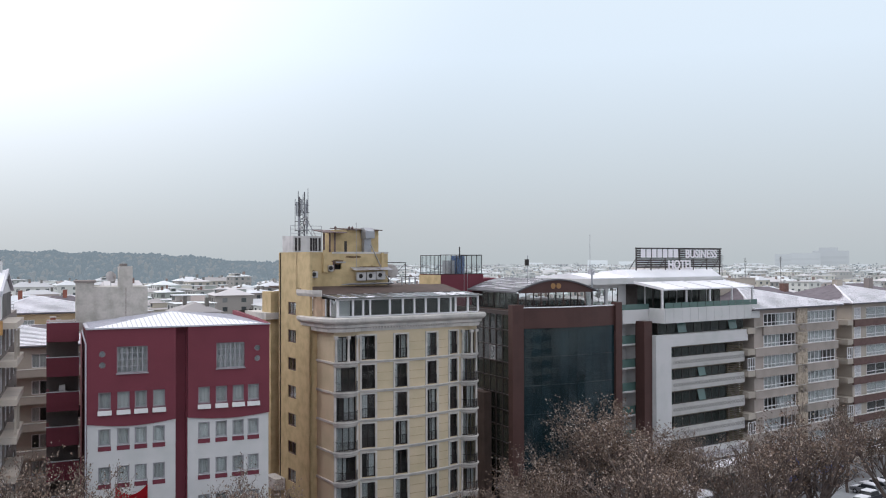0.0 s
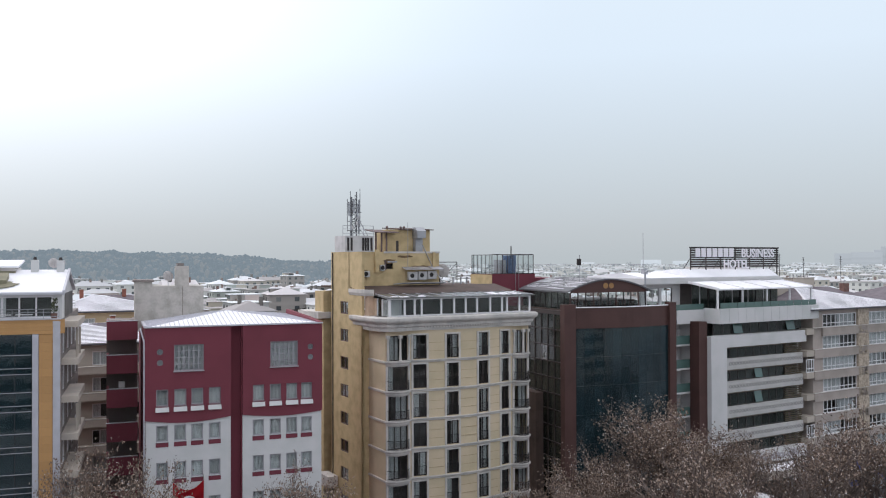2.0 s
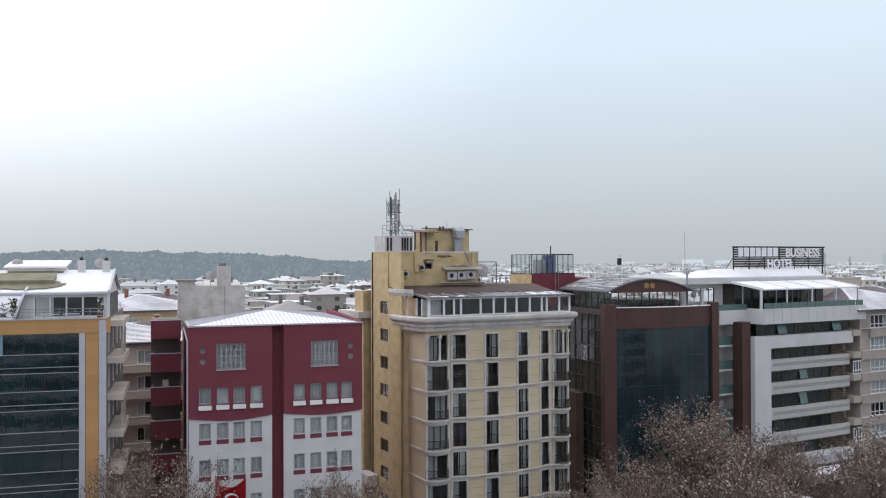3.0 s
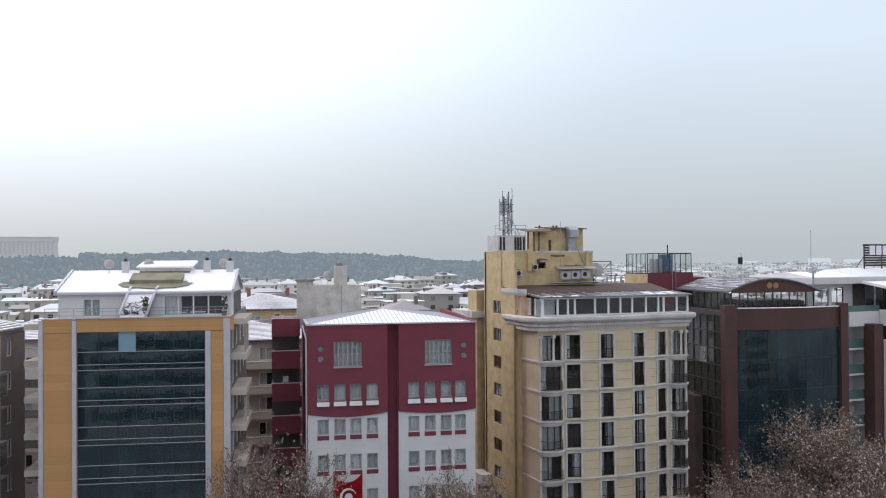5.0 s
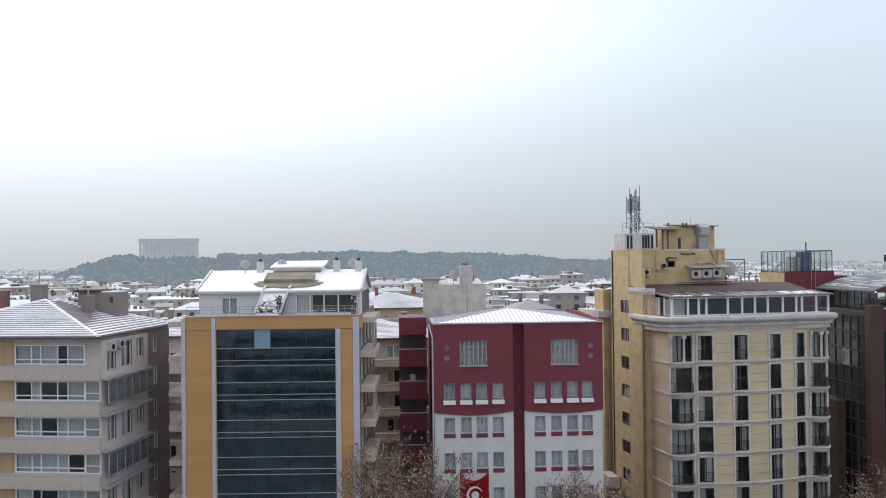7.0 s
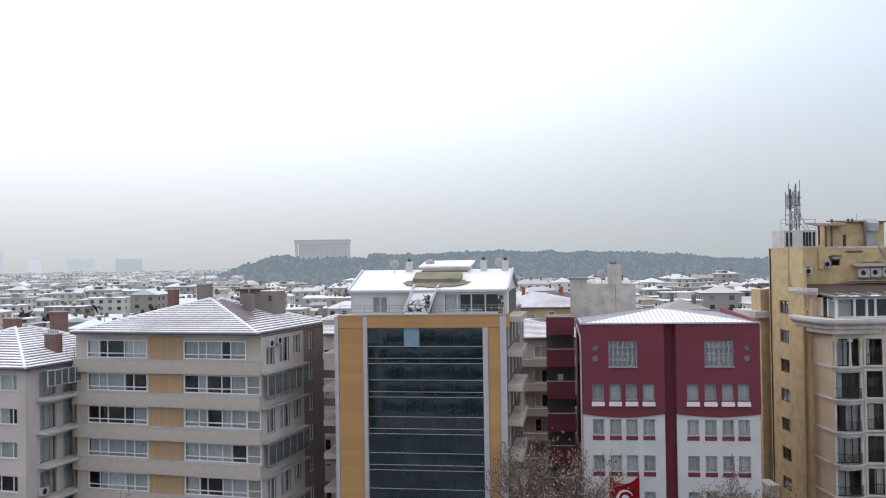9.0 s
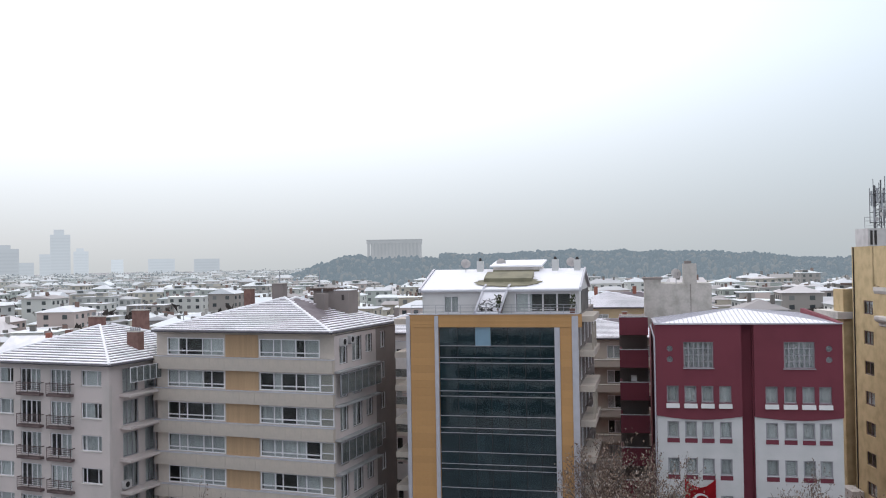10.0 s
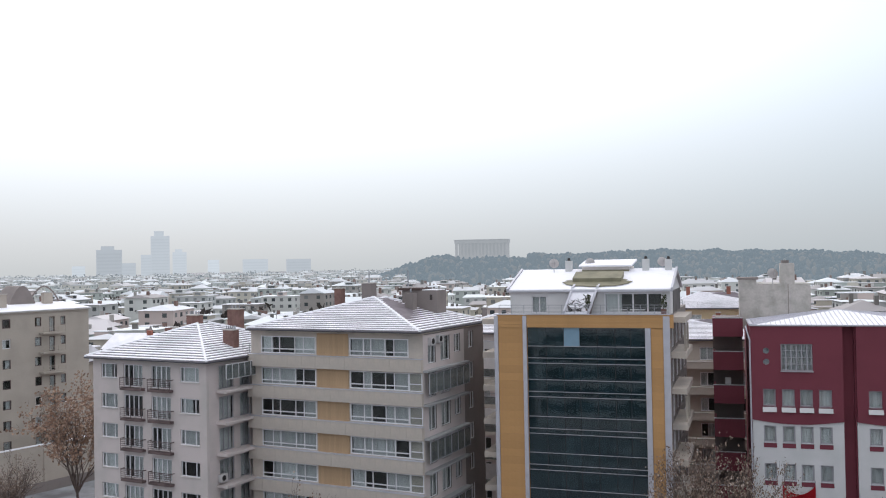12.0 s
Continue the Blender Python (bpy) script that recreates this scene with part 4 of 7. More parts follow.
def balustrade(parent, u0, u1, out, z, h, material):
    b = B()
    pts = bay_path(u0, u1, out, 10)
    for p, q in zip(pts, pts[1:]):
        rod(b, (*p, z + h), (*q, z + h), 0.03, 4)
        rod(b, (*p, z + h * 0.12), (*q, z + h * 0.12), 0.02, 4)
        for f in (0, 0.33, 0.66):
            x, y = p[0] + (q[0] - p[0]) * f, p[1] + (q[1] - p[1]) * f
            rod(b, (x, y, z), (x, y, z + h), 0.014, 4)
    return part("balustrade", b, material, parent, kind="stuff")


def yellow_hotel():
    t = thing("hotel_building", pose(26.3, 85.3, 0, 0, 0, 9), "yellow hotel with white mouldings, rounded bays, cluttered roof", "hotel building")
    w, d, top, s = 17.0, 16.0, 24.3, 2.96
    rows = [20.85 - s * i for i in range(8)]
    cols = ((2.85, 1.42), (6.4, 1.38), (10.2, 1.3), (13.3, 1.15))

    def bow(u):
        """How far the front swells towards the street between its bays."""
        return -0.8 * math.sin(math.pi * (u - 2.45) / 12.5) if 2.45 < u < 14.95 else 0.0

    def on_front(u0, u1):
        return pose(u0, bow(u0), 0, 0, 0, math.degrees(math.atan2(bow(u1) - bow(u0), u1 - u0)))

    bays = ((-0.2, 2.45), (14.95, 17.05))
    front = [(u, u + ww, z, z + 2.42) for u, ww in cols for z in rows if z > 1]
    front += [(a + 0.25, b - 0.2, z - 0.1, z + 2.42) for a, b in bays for z in rows if z > 1]
    facade = walls(B(), -0.2, w + 0.1, 0, top, front)
    for v in facade.verts:
        v.co.y += bow(v.co.x)
    part("wall", facade, YELLOW, t)
    part("wall", box(B(), -0.2, 0.1, 0.3, 3.9, 0, top), YELLOW, t)
    # the stair wing stands a little proud on the left
    wins = [(2.5, 4.6, z, z + 1.35) for z in [25.1 - s * i for i in range(8)]]
    part("side_wall", walls(B(), 0.0, 8.1, 0, 31.75, wins), MUSTARD, t, "mustard stair wing wall", at=face_left(12.0, -1.0))
    part("side_wall", box(B(), -1.0, 0.1, 3.9, 4.2, 0, top + 0.6), MUSTARD, t)
    part("wall", box(B(), w - 0.2, w + 0.1, 0.3, d, 0, top), YELLOW, t)
    part("wall", box(B(), 1.2, w - 0.2, d - 0.3, d, 0, top), MUSTARD, t)
    part("interior", box(B(), 1.2, w - 1.4, 1.7, d - 1, 0, top - 0.4), ROOM, t)
    for u, _, z, z1 in wins:
        window(t, face_left(12.0, -1.0), u, z, 2.1, 1.35, lights=2, frame_mat=RUST, bar=0.12)
    # rear step of the wing with its own cornice
    slab(t, "rear_wing", MUSTARD, -1.5, 1.2, 13.1, 18.5, 0, 24.4)
    slab(t, "rear_wing", MUSTARD, -1.5, 1.2, 13.1, 15.6, 25.1, 27.4)
    slab(t, "rear_cornice", STONE, -2.3, 1.2, 12.6, 19.0, 24.4, 25.1)
    slab(t, "annexe_roof", STONE, -2.2, -1.03, 10.2, 13.0, 6.2, 7.4)
    for x, y in ((-1.06, 11.5),):
        part("downpipe", rod(B(), (x, y, 0), (x, y, 31.7), 0.06), IRON, t)
    for i, z in enumerate(rows):
        if z < 1:
            continue
        for u, ww in cols:
            face = on_front(u, u + ww)
            window(t, face, 0, z, ww, 2.42, lights=2, frame_mat=DARKFRAME, bar=0.09, curtain=rng.choice(("none", "none", "sides", "left", "right")))
            sur = B()
            box(sur, -0.2, 0, -0.1, 0.03, z - 0.06, z + 2.58)
            box(sur, ww, ww + 0.2, -0.1, 0.03, z - 0.06, z + 2.58)
            box(sur, 0, ww, -0.1, -0.003, z + 2.42, z + 2.58)
            part("surround", sur, STONE, t, at=face)
            railing(t, face, 0.02, ww - 0.02, z + 0.05, 0.95, IRON, 2, y=0.02, upright=True)
        for a, b in bays:
            pts = bay_path(a, b, 0.75)
            bay = moulding(t, "bay_floor", pts, [(-0.7, z - 0.62), (-0.05, z - 0.62), (0.08, z - 0.42), (0.08, z - 0.3), (0.22, z - 0.2), (0.22, z - 0.08), (-0.7, z - 0.08)], STONE, "white moulded bay ledge")
            window(t, I4, a + 0.27, z - 0.08, b - a - 0.5, 2.48, lights=3, frame_mat=DARKFRAME, bar=0.08, curtain=rng.choice(("full", "left", "right", "sides")), y=-0.05)
            if i == 0:
                for x in (a + 0.15, (a + b) / 2, b - 0.15):
                    y = -0.62 if abs(x - (a + b) / 2) < 0.2 else -0.22
                    c = rod(B(), (x, y, z - 0.05), (x, y, z + 0.35), 0.16, 10, 0.12)
                    rod(c, (x, y, z + 0.35), (x, y, z + 2.2), 0.13, 10, 0.09)
                    box(c, x - 0.17, x + 0.17, y - 0.17, y + 0.17, z + 2.2, z + 2.5)
                    part("column", c, STONE, bay)
            else:
                balustrade(bay, a, b, 0.85, z - 0.06, 0.95, IRON)
                for x in (a + 0.1, b - 0.1):
                    part("pilaster", box(B(), x - 0.11, x + 0.11, -0.16, -0.003, z - 0.07, z + 2.36), STONE, bay)
        # string courses
        line = [(2.45 + 12.5 * k / 16, bow(2.45 + 12.5 * k / 16)) for k in range(17)]
        moulding(t, "string_course", line, [(-0.02, z - 0.34), (0.1, z - 0.34), (0.12, z - 0.22), (0.2, z - 0.16), (0.2, z - 0.07), (-0.02, z - 0.07)], STONE)
        slab(t, "string_course", STONE, -0.32, -0.204, 0.0, 3.88, z - 0.28, z - 0.06)
        slab(t, "string_course", STONE, w + 0.104, w + 0.22, 0.0, 8, z - 0.28, z - 0.06)
        for u0, u1 in ((4.5, 6.15), (8.05, 9.95), (11.75, 13.05)):
            for zz in (0.75, 1.6):
                part("render_joint", box(B(), 0, u1 - u0, -0.02, 0.05, z + zz, z + zz + 0.035), mat("joint_shadow", (0.44, 0.35, 0.22)), t, at=on_front(u0, u1))
    # main cornice with dentils
    path = [(-0.9, 5.9), (-0.9, 1.2), (-0.75, 0.2), (-0.2, -0.45), (0.8, -0.75), (1.8, -0.7), (2.6, -0.4), (4.2, -0.45), (6.2, -0.75), (8.7, -0.9), (11.2, -0.75), (13.2, -0.45), (14.8, -0.4), (15.6, -0.7), (16.4, -0.7), (17.2, -0.4), (17.6, 0.3), (17.6, 3.0)]
    cor = moulding(t, "cornice", path, [(-0.6, 23.75), (-0.02, 23.75), (0.02, 24.1), (0.22, 24.2), (0.25, 24.45), (0.62, 24.7), (0.7, 24.85), (0.7, 25.1), (0.6, 25.16), (-0.6, 25.16)], STONE, "stained white stone cornice")
    for k in range(34):
        u = 3.4 + 10.6 * k / 33
        part("dentil", cached("dentil", lambda: box(B(), -0.07, 0.07, -0.14, 0.1, 23.99, 24.17), "dentil", STONE), None, cor, at=at(I4, u, 0, bow(u) - 0.14))
    slab(t, "terrace", STONE, -0.6, w + 0.4, -0.5, 8, 24.4, 25.05)
    # glazed roof restaurant
    g = part("glazed_room", box(B(), 0.1, w + 0.3, 0.0, 0.14, 25.17, 25.3), PVC, t, "white-framed glazed roof room")
    us = [0.3, 1.95, 3.1, 3.9, 6.2, 7.75, 9.15, 10.55, 12.2, 13.7, 14.35, 15.95, 17.3]
    for a, b in zip(us, us[1:]):
        wd = round(b - a, 2)
        part("pane", cached(("rg", wd), lambda: box(B(), 0.05, wd - 0.05, 0.06, 0.075, 25.3, 26.85), "pane", GLASS), None, g, at=at(I4, a, 0))
    for u in us:
        part("mullion", cached("rgm", lambda: box(B(), -0.1, 0.1, -0.02, 0.15, 25.3, 26.9), "mullion", PVC), None, g, at=at(I4, u, 0))
    part("head_rail", box(B(), 0.02, w + 0.4, -0.02, 0.16, 26.86, 27.02), PVC, g)
    for y0_, y1_ in ((0.2, 1.3), (1.45, 2.5)):
        part("side_pane", box(B(), 0.14, 0.155, y0_, y1_, 25.2, 26.9), GLASS, g)
    for y_ in (1.37, 2.55):
        part("mullion", box(B(), 0.08, 0.22, y_ - 0.07, y_ + 0.07, 25.17, 26.95), PVC, g)
    part("side_panel", box(B(), 0.0, 0.12, 2.63, 3.6, 25.17, 26.95), mat("peach_panel", (0.62, 0.47, 0.34), vary=0.08), g)
    part("blind", box(B(), 0.45, 1.85, 0.5, 0.53, 25.2, 26.8), CURTAIN, g)
    part("blind", box(B(), 0.5, 0.53, 0.55, 2.4, 25.2, 26.8), CURTAIN, g)
    part("interior", box(B(), 0.8, w - 0.4, 3.5, 6.8, 25.1, 27.2), ROOM, g)
    rf = part("glass_roof", profile(B(), [(-0.35, 27.0), (3.2, 27.26), (3.2, 27.36), (-0.35, 27.1)], "x", -0.1, w + 0.7), mat("milky_roof_sheet", (0.16, 0.17, 0.165), 0.25, vary=0.2, scale=0.8, spec=0.5), t, "sloping milky roof sheet")
    for k in range(12):
        u = 0.2 + (w + 0.2) * k / 11
        part("roof_bar", profile(B(), [(-0.4, 27.1), (3.2, 27.36), (3.2, 27.41), (-0.4, 27.16)], "x", u - 0.04, u + 0.04), GREYFRAME, rf)
    for k in range(14):
        u = rng.uniform(11.6, 16.3) if k < 10 else rng.uniform(0.4, 6.0)
        y = rng.uniform(-0.2, 1.9) if k < 10 else rng.uniform(-0.25, 0.2)
        z = 27.115 + (y + 0.35) * 0.0732
        wide, deep = rng.uniform(0.4, 1.2), rng.uniform(0.3, 1.0)
        part("snow_patch", profile(B(), [(y, z), (y + deep, z + deep * 0.0732), (y + deep, z + deep * 0.0732 + 0.03), (y, z + 0.03)], "x", u, u + wide), SNOW, rf)
    dk = part("roof_deck", profile(B(), [(3.2, 27.2), (7.0, 27.95), (7.0, 28.1), (3.2, 27.4)], "x", -1.0, w + 0.3), DECK, t, "brown roof deck")
    moulding(t, "side_cornice", [(-1.0, 6.98), (-1.0, 3.0), (-0.4, 2.4)], [(-0.2, 27.2), (0.02, 27.2), (0.16, 27.5), (0.16, 27.85), (-0.2, 27.85)], STONE)
    slab(t, "side_panel", mat("peach_panel", (0.62, 0.47, 0.34)), -0.6, 0.0, 3.2, 4.0, 25.1, 27.5)
    # roof tower
    tw = part("roof_tower", walls(B(), -1.0, 9.9, 27.5, 31.75, [(3.25, 4.15, 29.9, 30.75), (0.3, 0.95, 29.0, 29.7)], 7.0, 7.3), MUSTARD, t, "stained mustard roof tower")
    part("wall", box(B(), 9.6, 9.9, 7.3, 12, 27.5, 31.75), MUSTARD, tw)
    part("wall", box(B(), -0.7, 9.6, 11.7, 12, 27.5, 31.75), MUSTARD, tw)
    part("roof_slab", box(B(), -0.7, 9.6, 7.3, 11.7, 31.4, 31.7), CONCRETE, tw)
    part("interior", box(B(), 0, 9, 8.0, 11, 27.5, 31.3), ROOM, tw)
    slab(tw, "coping", STONE, 3.0, 9.95, 6.95, 7.0, 31.6, 31.8)
    slab(tw, "pilaster", MUSTARD, 1.9, 2.35, 6.72, 7.0, 29.6, 32.0)
    slab(tw, "pilaster", MUSTARD, 9.0, 9.3, 6.75, 7.0, 29.8, 31.7)
    slab(tw, "soot_hole_frame", RUST, 3.1, 3.25, 6.85, 7.0, 29.8, 30.85)
    slab(tw, "flap", STEEL, 3.25, 4.4, 6.5, 6.55, 30.6, 30.75)
    for u, z in ((5.75, 28.72), (6.95, 28.75), (8.15, 28.8)):
        ac_unit(t, I4, u, z, 6.75, 1.1, 0.85)
    ac_unit(t, I4, 0.45, 29.1, 6.98, 0.75, 0.6)
    ac_unit(t, I4, 2.5, 29.75, 6.98, 0.5, 0.6)
    cv = B()
    for k in range(24):
        u = 5.2 + 3.2 * k / 24
        zz = 29.78 + 0.03 * (k % 2)
        v = [cv.verts.new(p) for p in ((u, 5.9, zz), (u + 3.2 / 24, 5.9, 29.78 + 0.03 * ((k + 1) % 2)), (u + 3.2 / 24, 7.0, 30.1 + 0.03 * ((k + 1) % 2)), (u, 7.0, zz + 0.32))]
        cv.faces.new(v)
    bmesh.ops.solidify(cv, geom=cv.faces[:], thickness=0.03)
    part("awning", cv, PLASTIC, tw, "corrugated grey awning")
    part("awning", profile(B(), [(5.9, 29.8), (7.0, 30.1), (7.0, 30.14), (5.9, 29.84)], "x", 8.45, 9.9), GREYFRAME, tw)
    for k in range(5):
        rod_b = rod(B(), (4.0 + 0.2 * k, 6.6 - 0.15 * k, 28.25 + 0.03 * k), (10.2, 6.6 - 0.15 * k, 28.25 + 0.03 * k), 0.05)
        part("pipe", rod_b, STEEL, tw)
    part("pipe", rod(rod(B(), (7.7, 6.9, 32.6), (9.2, 6.9, 29.7), 0.05), (9.2, 6.9, 29.7), (10.1, 6.4, 28.3), 0.05), STEEL, tw)
    part("pipe", rod(B(), (0.15, 6.9, 28.2), (0.15, 6.9, 31.7), 0.05), IRON, tw)
    part("pipe", rod(B(), (5.9, 6.9, 29.9), (5.9, 6.9, 35.0), 0.025), STEEL, tw)
    SOOT = mat("soot_stain", (0.20, 0.135, 0.075), 0.9, vary=0.2, scale=1.5)
    for u0, z0, wd, ht in ((2.9, 30.7, 1.7, 0.5), (6.2, 30.1, 2.6, 0.35), (4.6, 31.25, 2.2, 0.3), (0.1, 29.75, 1.0, 0.22), (7.0, 28.3, 2.4, 0.3)):
        b = B()
        k = 16
        pts = [(u0 + wd / 2 + wd / 2 * math.cos(i * 2 * math.pi / k) * rng.uniform(0.7, 1.1), z0 + ht / 2 * math.sin(i * 2 * math.pi / k) * rng.uniform(0.6, 1.2)) for i in range(k)]
        fr_ = [b.verts.new((x, 6.992, z)) for x, z in pts]
        bk_ = [b.verts.new((x, 6.999, z)) for x, z in pts]
        b.faces.new(fr_)
        for i in range(k):
            b.faces.new((fr_[i], bk_[i], bk_[(i + 1) % k], fr_[(i + 1) % k]))
        part("soot_stain", b, SOOT, tw)
    # upper hut and duct
    hut = part("roof_hut", box(B(), 4.2, 9.6, 8.6, 11.8, 31.75, 34.25), MUSTARD, tw)
    part("hut_roof", profile(B(), [(8.2, 34.2), (12.8, 34.5), (12.8, 34.6), (8.2, 34.3)], "x", 5.6, 9.9), DECK, hut)
    part("sheet_roof", profile(B(), [(7.6, 33.85), (10.5, 34.2), (10.5, 34.28), (7.6, 33.92)], "x", 2.3, 5.2), RUST, hut)
    for u in (2.6, 3.3, 3.9):
        part("post", box(B(), u, u + 0.15, 8.2, 8.35, 31.75, 33.9), RUST, hut)
    part("door", box(B(), 5.3, 5.6, 8.55, 8.6, 31.8, 33.0), DARKFRAME, hut)
    for u in (4.4, 6.1, 6.5):
        part("vent_cap", rod(rod(B(), (u, 9, 34.2), (u, 9, 34.5), 0.1), (u, 9, 34.5), (u, 9, 34.65), 0.2, 8, 0.05), RUST, hut)
    du = part("duct", box(B(), 7.4, 8.3, 7.9, 8.5, 31.76, 33.3), STEEL, tw, "galvanised air duct")
    part("duct_bend", profile(B(), [(7.3, 33.3), (8.5, 33.3), (8.5, 34.5), (7.9, 34.5), (7.3, 34.1)], "x", 7.3, 8.4), STEEL, du)
    # equipment cabin with railing and antennas
    cab = part("equipment_cabin", box(B(), -1.0, 2.4, 8.2, 11, 31.76, 33.5), PLASTIC, tw, "white equipment cabins")
    for k, u in enumerate((-0.75, -0.35, 1.0, 1.3, 1.6, 2.0)):
        part("grille", box(B(), u, u + 0.22, 8.15, 8.2, 31.9, 33.3), IRON, cab)
    railing(cab, I4, -1.3, 2.3, 33.5, 1.1, STEEL, 2, y=8.1)
    mast = thing("antenna_mast", t.matrix_basis @ pose(0.5, 9.3, -0.5), "grey lattice telecom mast with panel antennas", "antenna mast")
    for x, y in ((-0.35, 0), (0.35, 0), (0, 0.5)):
        part("pole", rod(B(), (x, y, 33.5), (x, y, 38.3 + 0.5 * (x > 0)), 0.07), MASTGREY, mast)
    lat = B()
    for k in range(9):
        z = 33.6 + 0.5 * k
        rod(lat, (-0.35, 0, z), (0.35, 0, z + 0.5), 0.04, 4)
        rod(lat, (0.35, 0, z), (0, 0.5, z + 0.5), 0.02, 4)
        rod(lat, (0, 0.5, z), (-0.35, 0, z + 0.5), 0.02, 4)
    part("lattice", lat, MASTGREY, mast)
    for x, y, z in ((-0.6, -0.1, 36.2), (-0.15, -0.35, 36.5), (0.3, -0.3, 36.0), (0.62, 0, 36.5), (0.1, 0.7, 36.3), (-0.45, -0.3, 34.6), (0.5, -0.25, 34.3)):
        part("panel_antenna", box(B(), x - 0.08, x + 0.08, y - 0.05, y + 0.05, z, z + 1.5), STEEL, mast)
    for x, y, z0, z1 in ((-0.75, 0.0, 34.5, 38.0), (0.8, 0.1, 35.0, 39.2), (0.0, -0.4, 34.2, 38.5), (-0.3, 0.2, 35.5, 38.9), (0.5, -0.3, 34.0, 37.5)):
        part("antenna_rod", rod(B(), (x, y, z0), (x, y, z1), 0.035), MASTGREY, mast)
    for z in (34.6, 35.6, 36.6, 37.4):
        part("cross_arm", rod(rod(B(), (-0.8, -0.1, z), (0.85, -0.1, z), 0.04), (0, -0.45, z), (0, 0.75, z), 0.04), MASTGREY, mast)
    for x, z in ((0.3, 35.4), (-0.2, 34.9), (0.45, 36.0)):
        part("dish_antenna", rod(B(), (x, -0.3, z), (x - 0.05, -0.15, z), 0.2, 12), PLASTIC, mast)
    part("stay", rod(rod(B(), (0.5, 0, 36), (2.1, 0.3, 33.6), 0.035), (0.5, 0, 35), (1.6, -0.3, 33.6), 0.03), STEEL, mast)
    # clutter on the deck to the right of the tower
    fr_b = B()
    for x in (10.9, 13.4):
        rod(fr_b, (x, 9, 28.1), (x, 9, 30.6), 0.045)
    rod(fr_b, (10.9, 9, 30.6), (13.4, 9, 30.6), 0.045)
    rod(fr_b, (10.9, 9, 28.3), (13.4, 9, 30.5), 0.03)
    rod(fr_b, (10.9, 9, 29.0), (15, 9, 29.0), 0.035)
    part("pipe_frame", fr_b, IRON, t)
    dish(t, 11.6, 9.3, 29.6, 0.85, -15)
    for u in (10.8, 12.6, 13.6, 14.4):
        part("vent", rod(B(), (u, 8.5, 28.0), (u, 8.5, 28.9), 0.1, 8), IRON if u < 11 else STEEL, t)
    slab(t, "roof_slab", DECK, -0.7, w, 7.0, d - 0.3, 27.8, 28.0)


yellow_hotel()


# ---- neighbour's plant room behind, in a glass screen ----
def screened_plant():
    t = thing("roof_plant_house", pose(45.9, 103.7, 0, 0, 0, 9), "red and ochre roof house with glass-screened plant", "roof house")
    part("wall", box(B(), 0, 6.6, 0, 5.2, 0, 29.0), RED, t)
    part("wall", box(B(), -0.1, -0.003, 0.05, 5.15, 24.0, 28.95), MUSTARD, t, "ochre side wall")
    sc = part("screen", box(B(), 0, 6.5, 0, 0.1, 29.0, 29.1), IRON, t)
    for k in range(9):
        u = 6.4 * k / 8
        part("post", rod(B(), (u, 0.1, 29.0), (u, 0.1, 31.5), 0.05), IRON, sc)
        if k < 8:
            part("pane", box(B(), u + 0.05, u + 0.75, 0.1, 0.12, 29.1, 31.4), GLASS, sc)
    part("top_rail", box(B(), 0, 6.4, 0.05, 0.15, 31.45, 31.55), IRON, sc)
    for k in range(5):
        part("side_post", rod(B(), (0, 0.6 + k, 29.0), (0, 0.6 + k, 31.45), 0.035, 5), IRON, sc)
        part("side_pane", box(B(), 0.02, 0.035, 0.15 + k, 1.05 + k, 29.1, 31.4), GLASS, sc)
    for u in (0, 6.4):
        part("side_frame", profile(B(), [(0.1, 29), (5, 29), (5, 31.5), (0.1, 31.5), (0.1, 31.42), (4.92, 31.42), (4.92, 29.08), (0.1, 29.08)], "x", u - 0.03, u + 0.03), IRON, sc)
    tank = part("water_tank", rod(B(), (4.6, 3, 29.0), (4.6, 3, 31.4), 0.9, 16), mat("blue_tank", (0.08, 0.14, 0.27), 0.5, vary=0.1), t)
    part("box_unit", box(B(), 2.4, 3.4, 2, 3.4, 29.0, 30.8), STEEL, t)
    part("stack", rod(B(), (4.2, 2, 31.0), (4.2, 2, 32.6), 0.08), IRON, t)
    part("ladder", rod(rod(B(), (3.4, -0.2, 26), (3.4, -0.2, 30), 0.03), (3.9, -0.2, 26), (3.9, -0.2, 30), 0.03), STEEL, t)
    return t


screened_plant()


# ---- brown house with a bowed glass front and vaulted roof ----
def bow_path(u0, u1, out, k=14):
    return [(u0 + (u1 - u0) * i / k, -out * math.sin(math.pi * i / k)) for i in range(k + 1)]


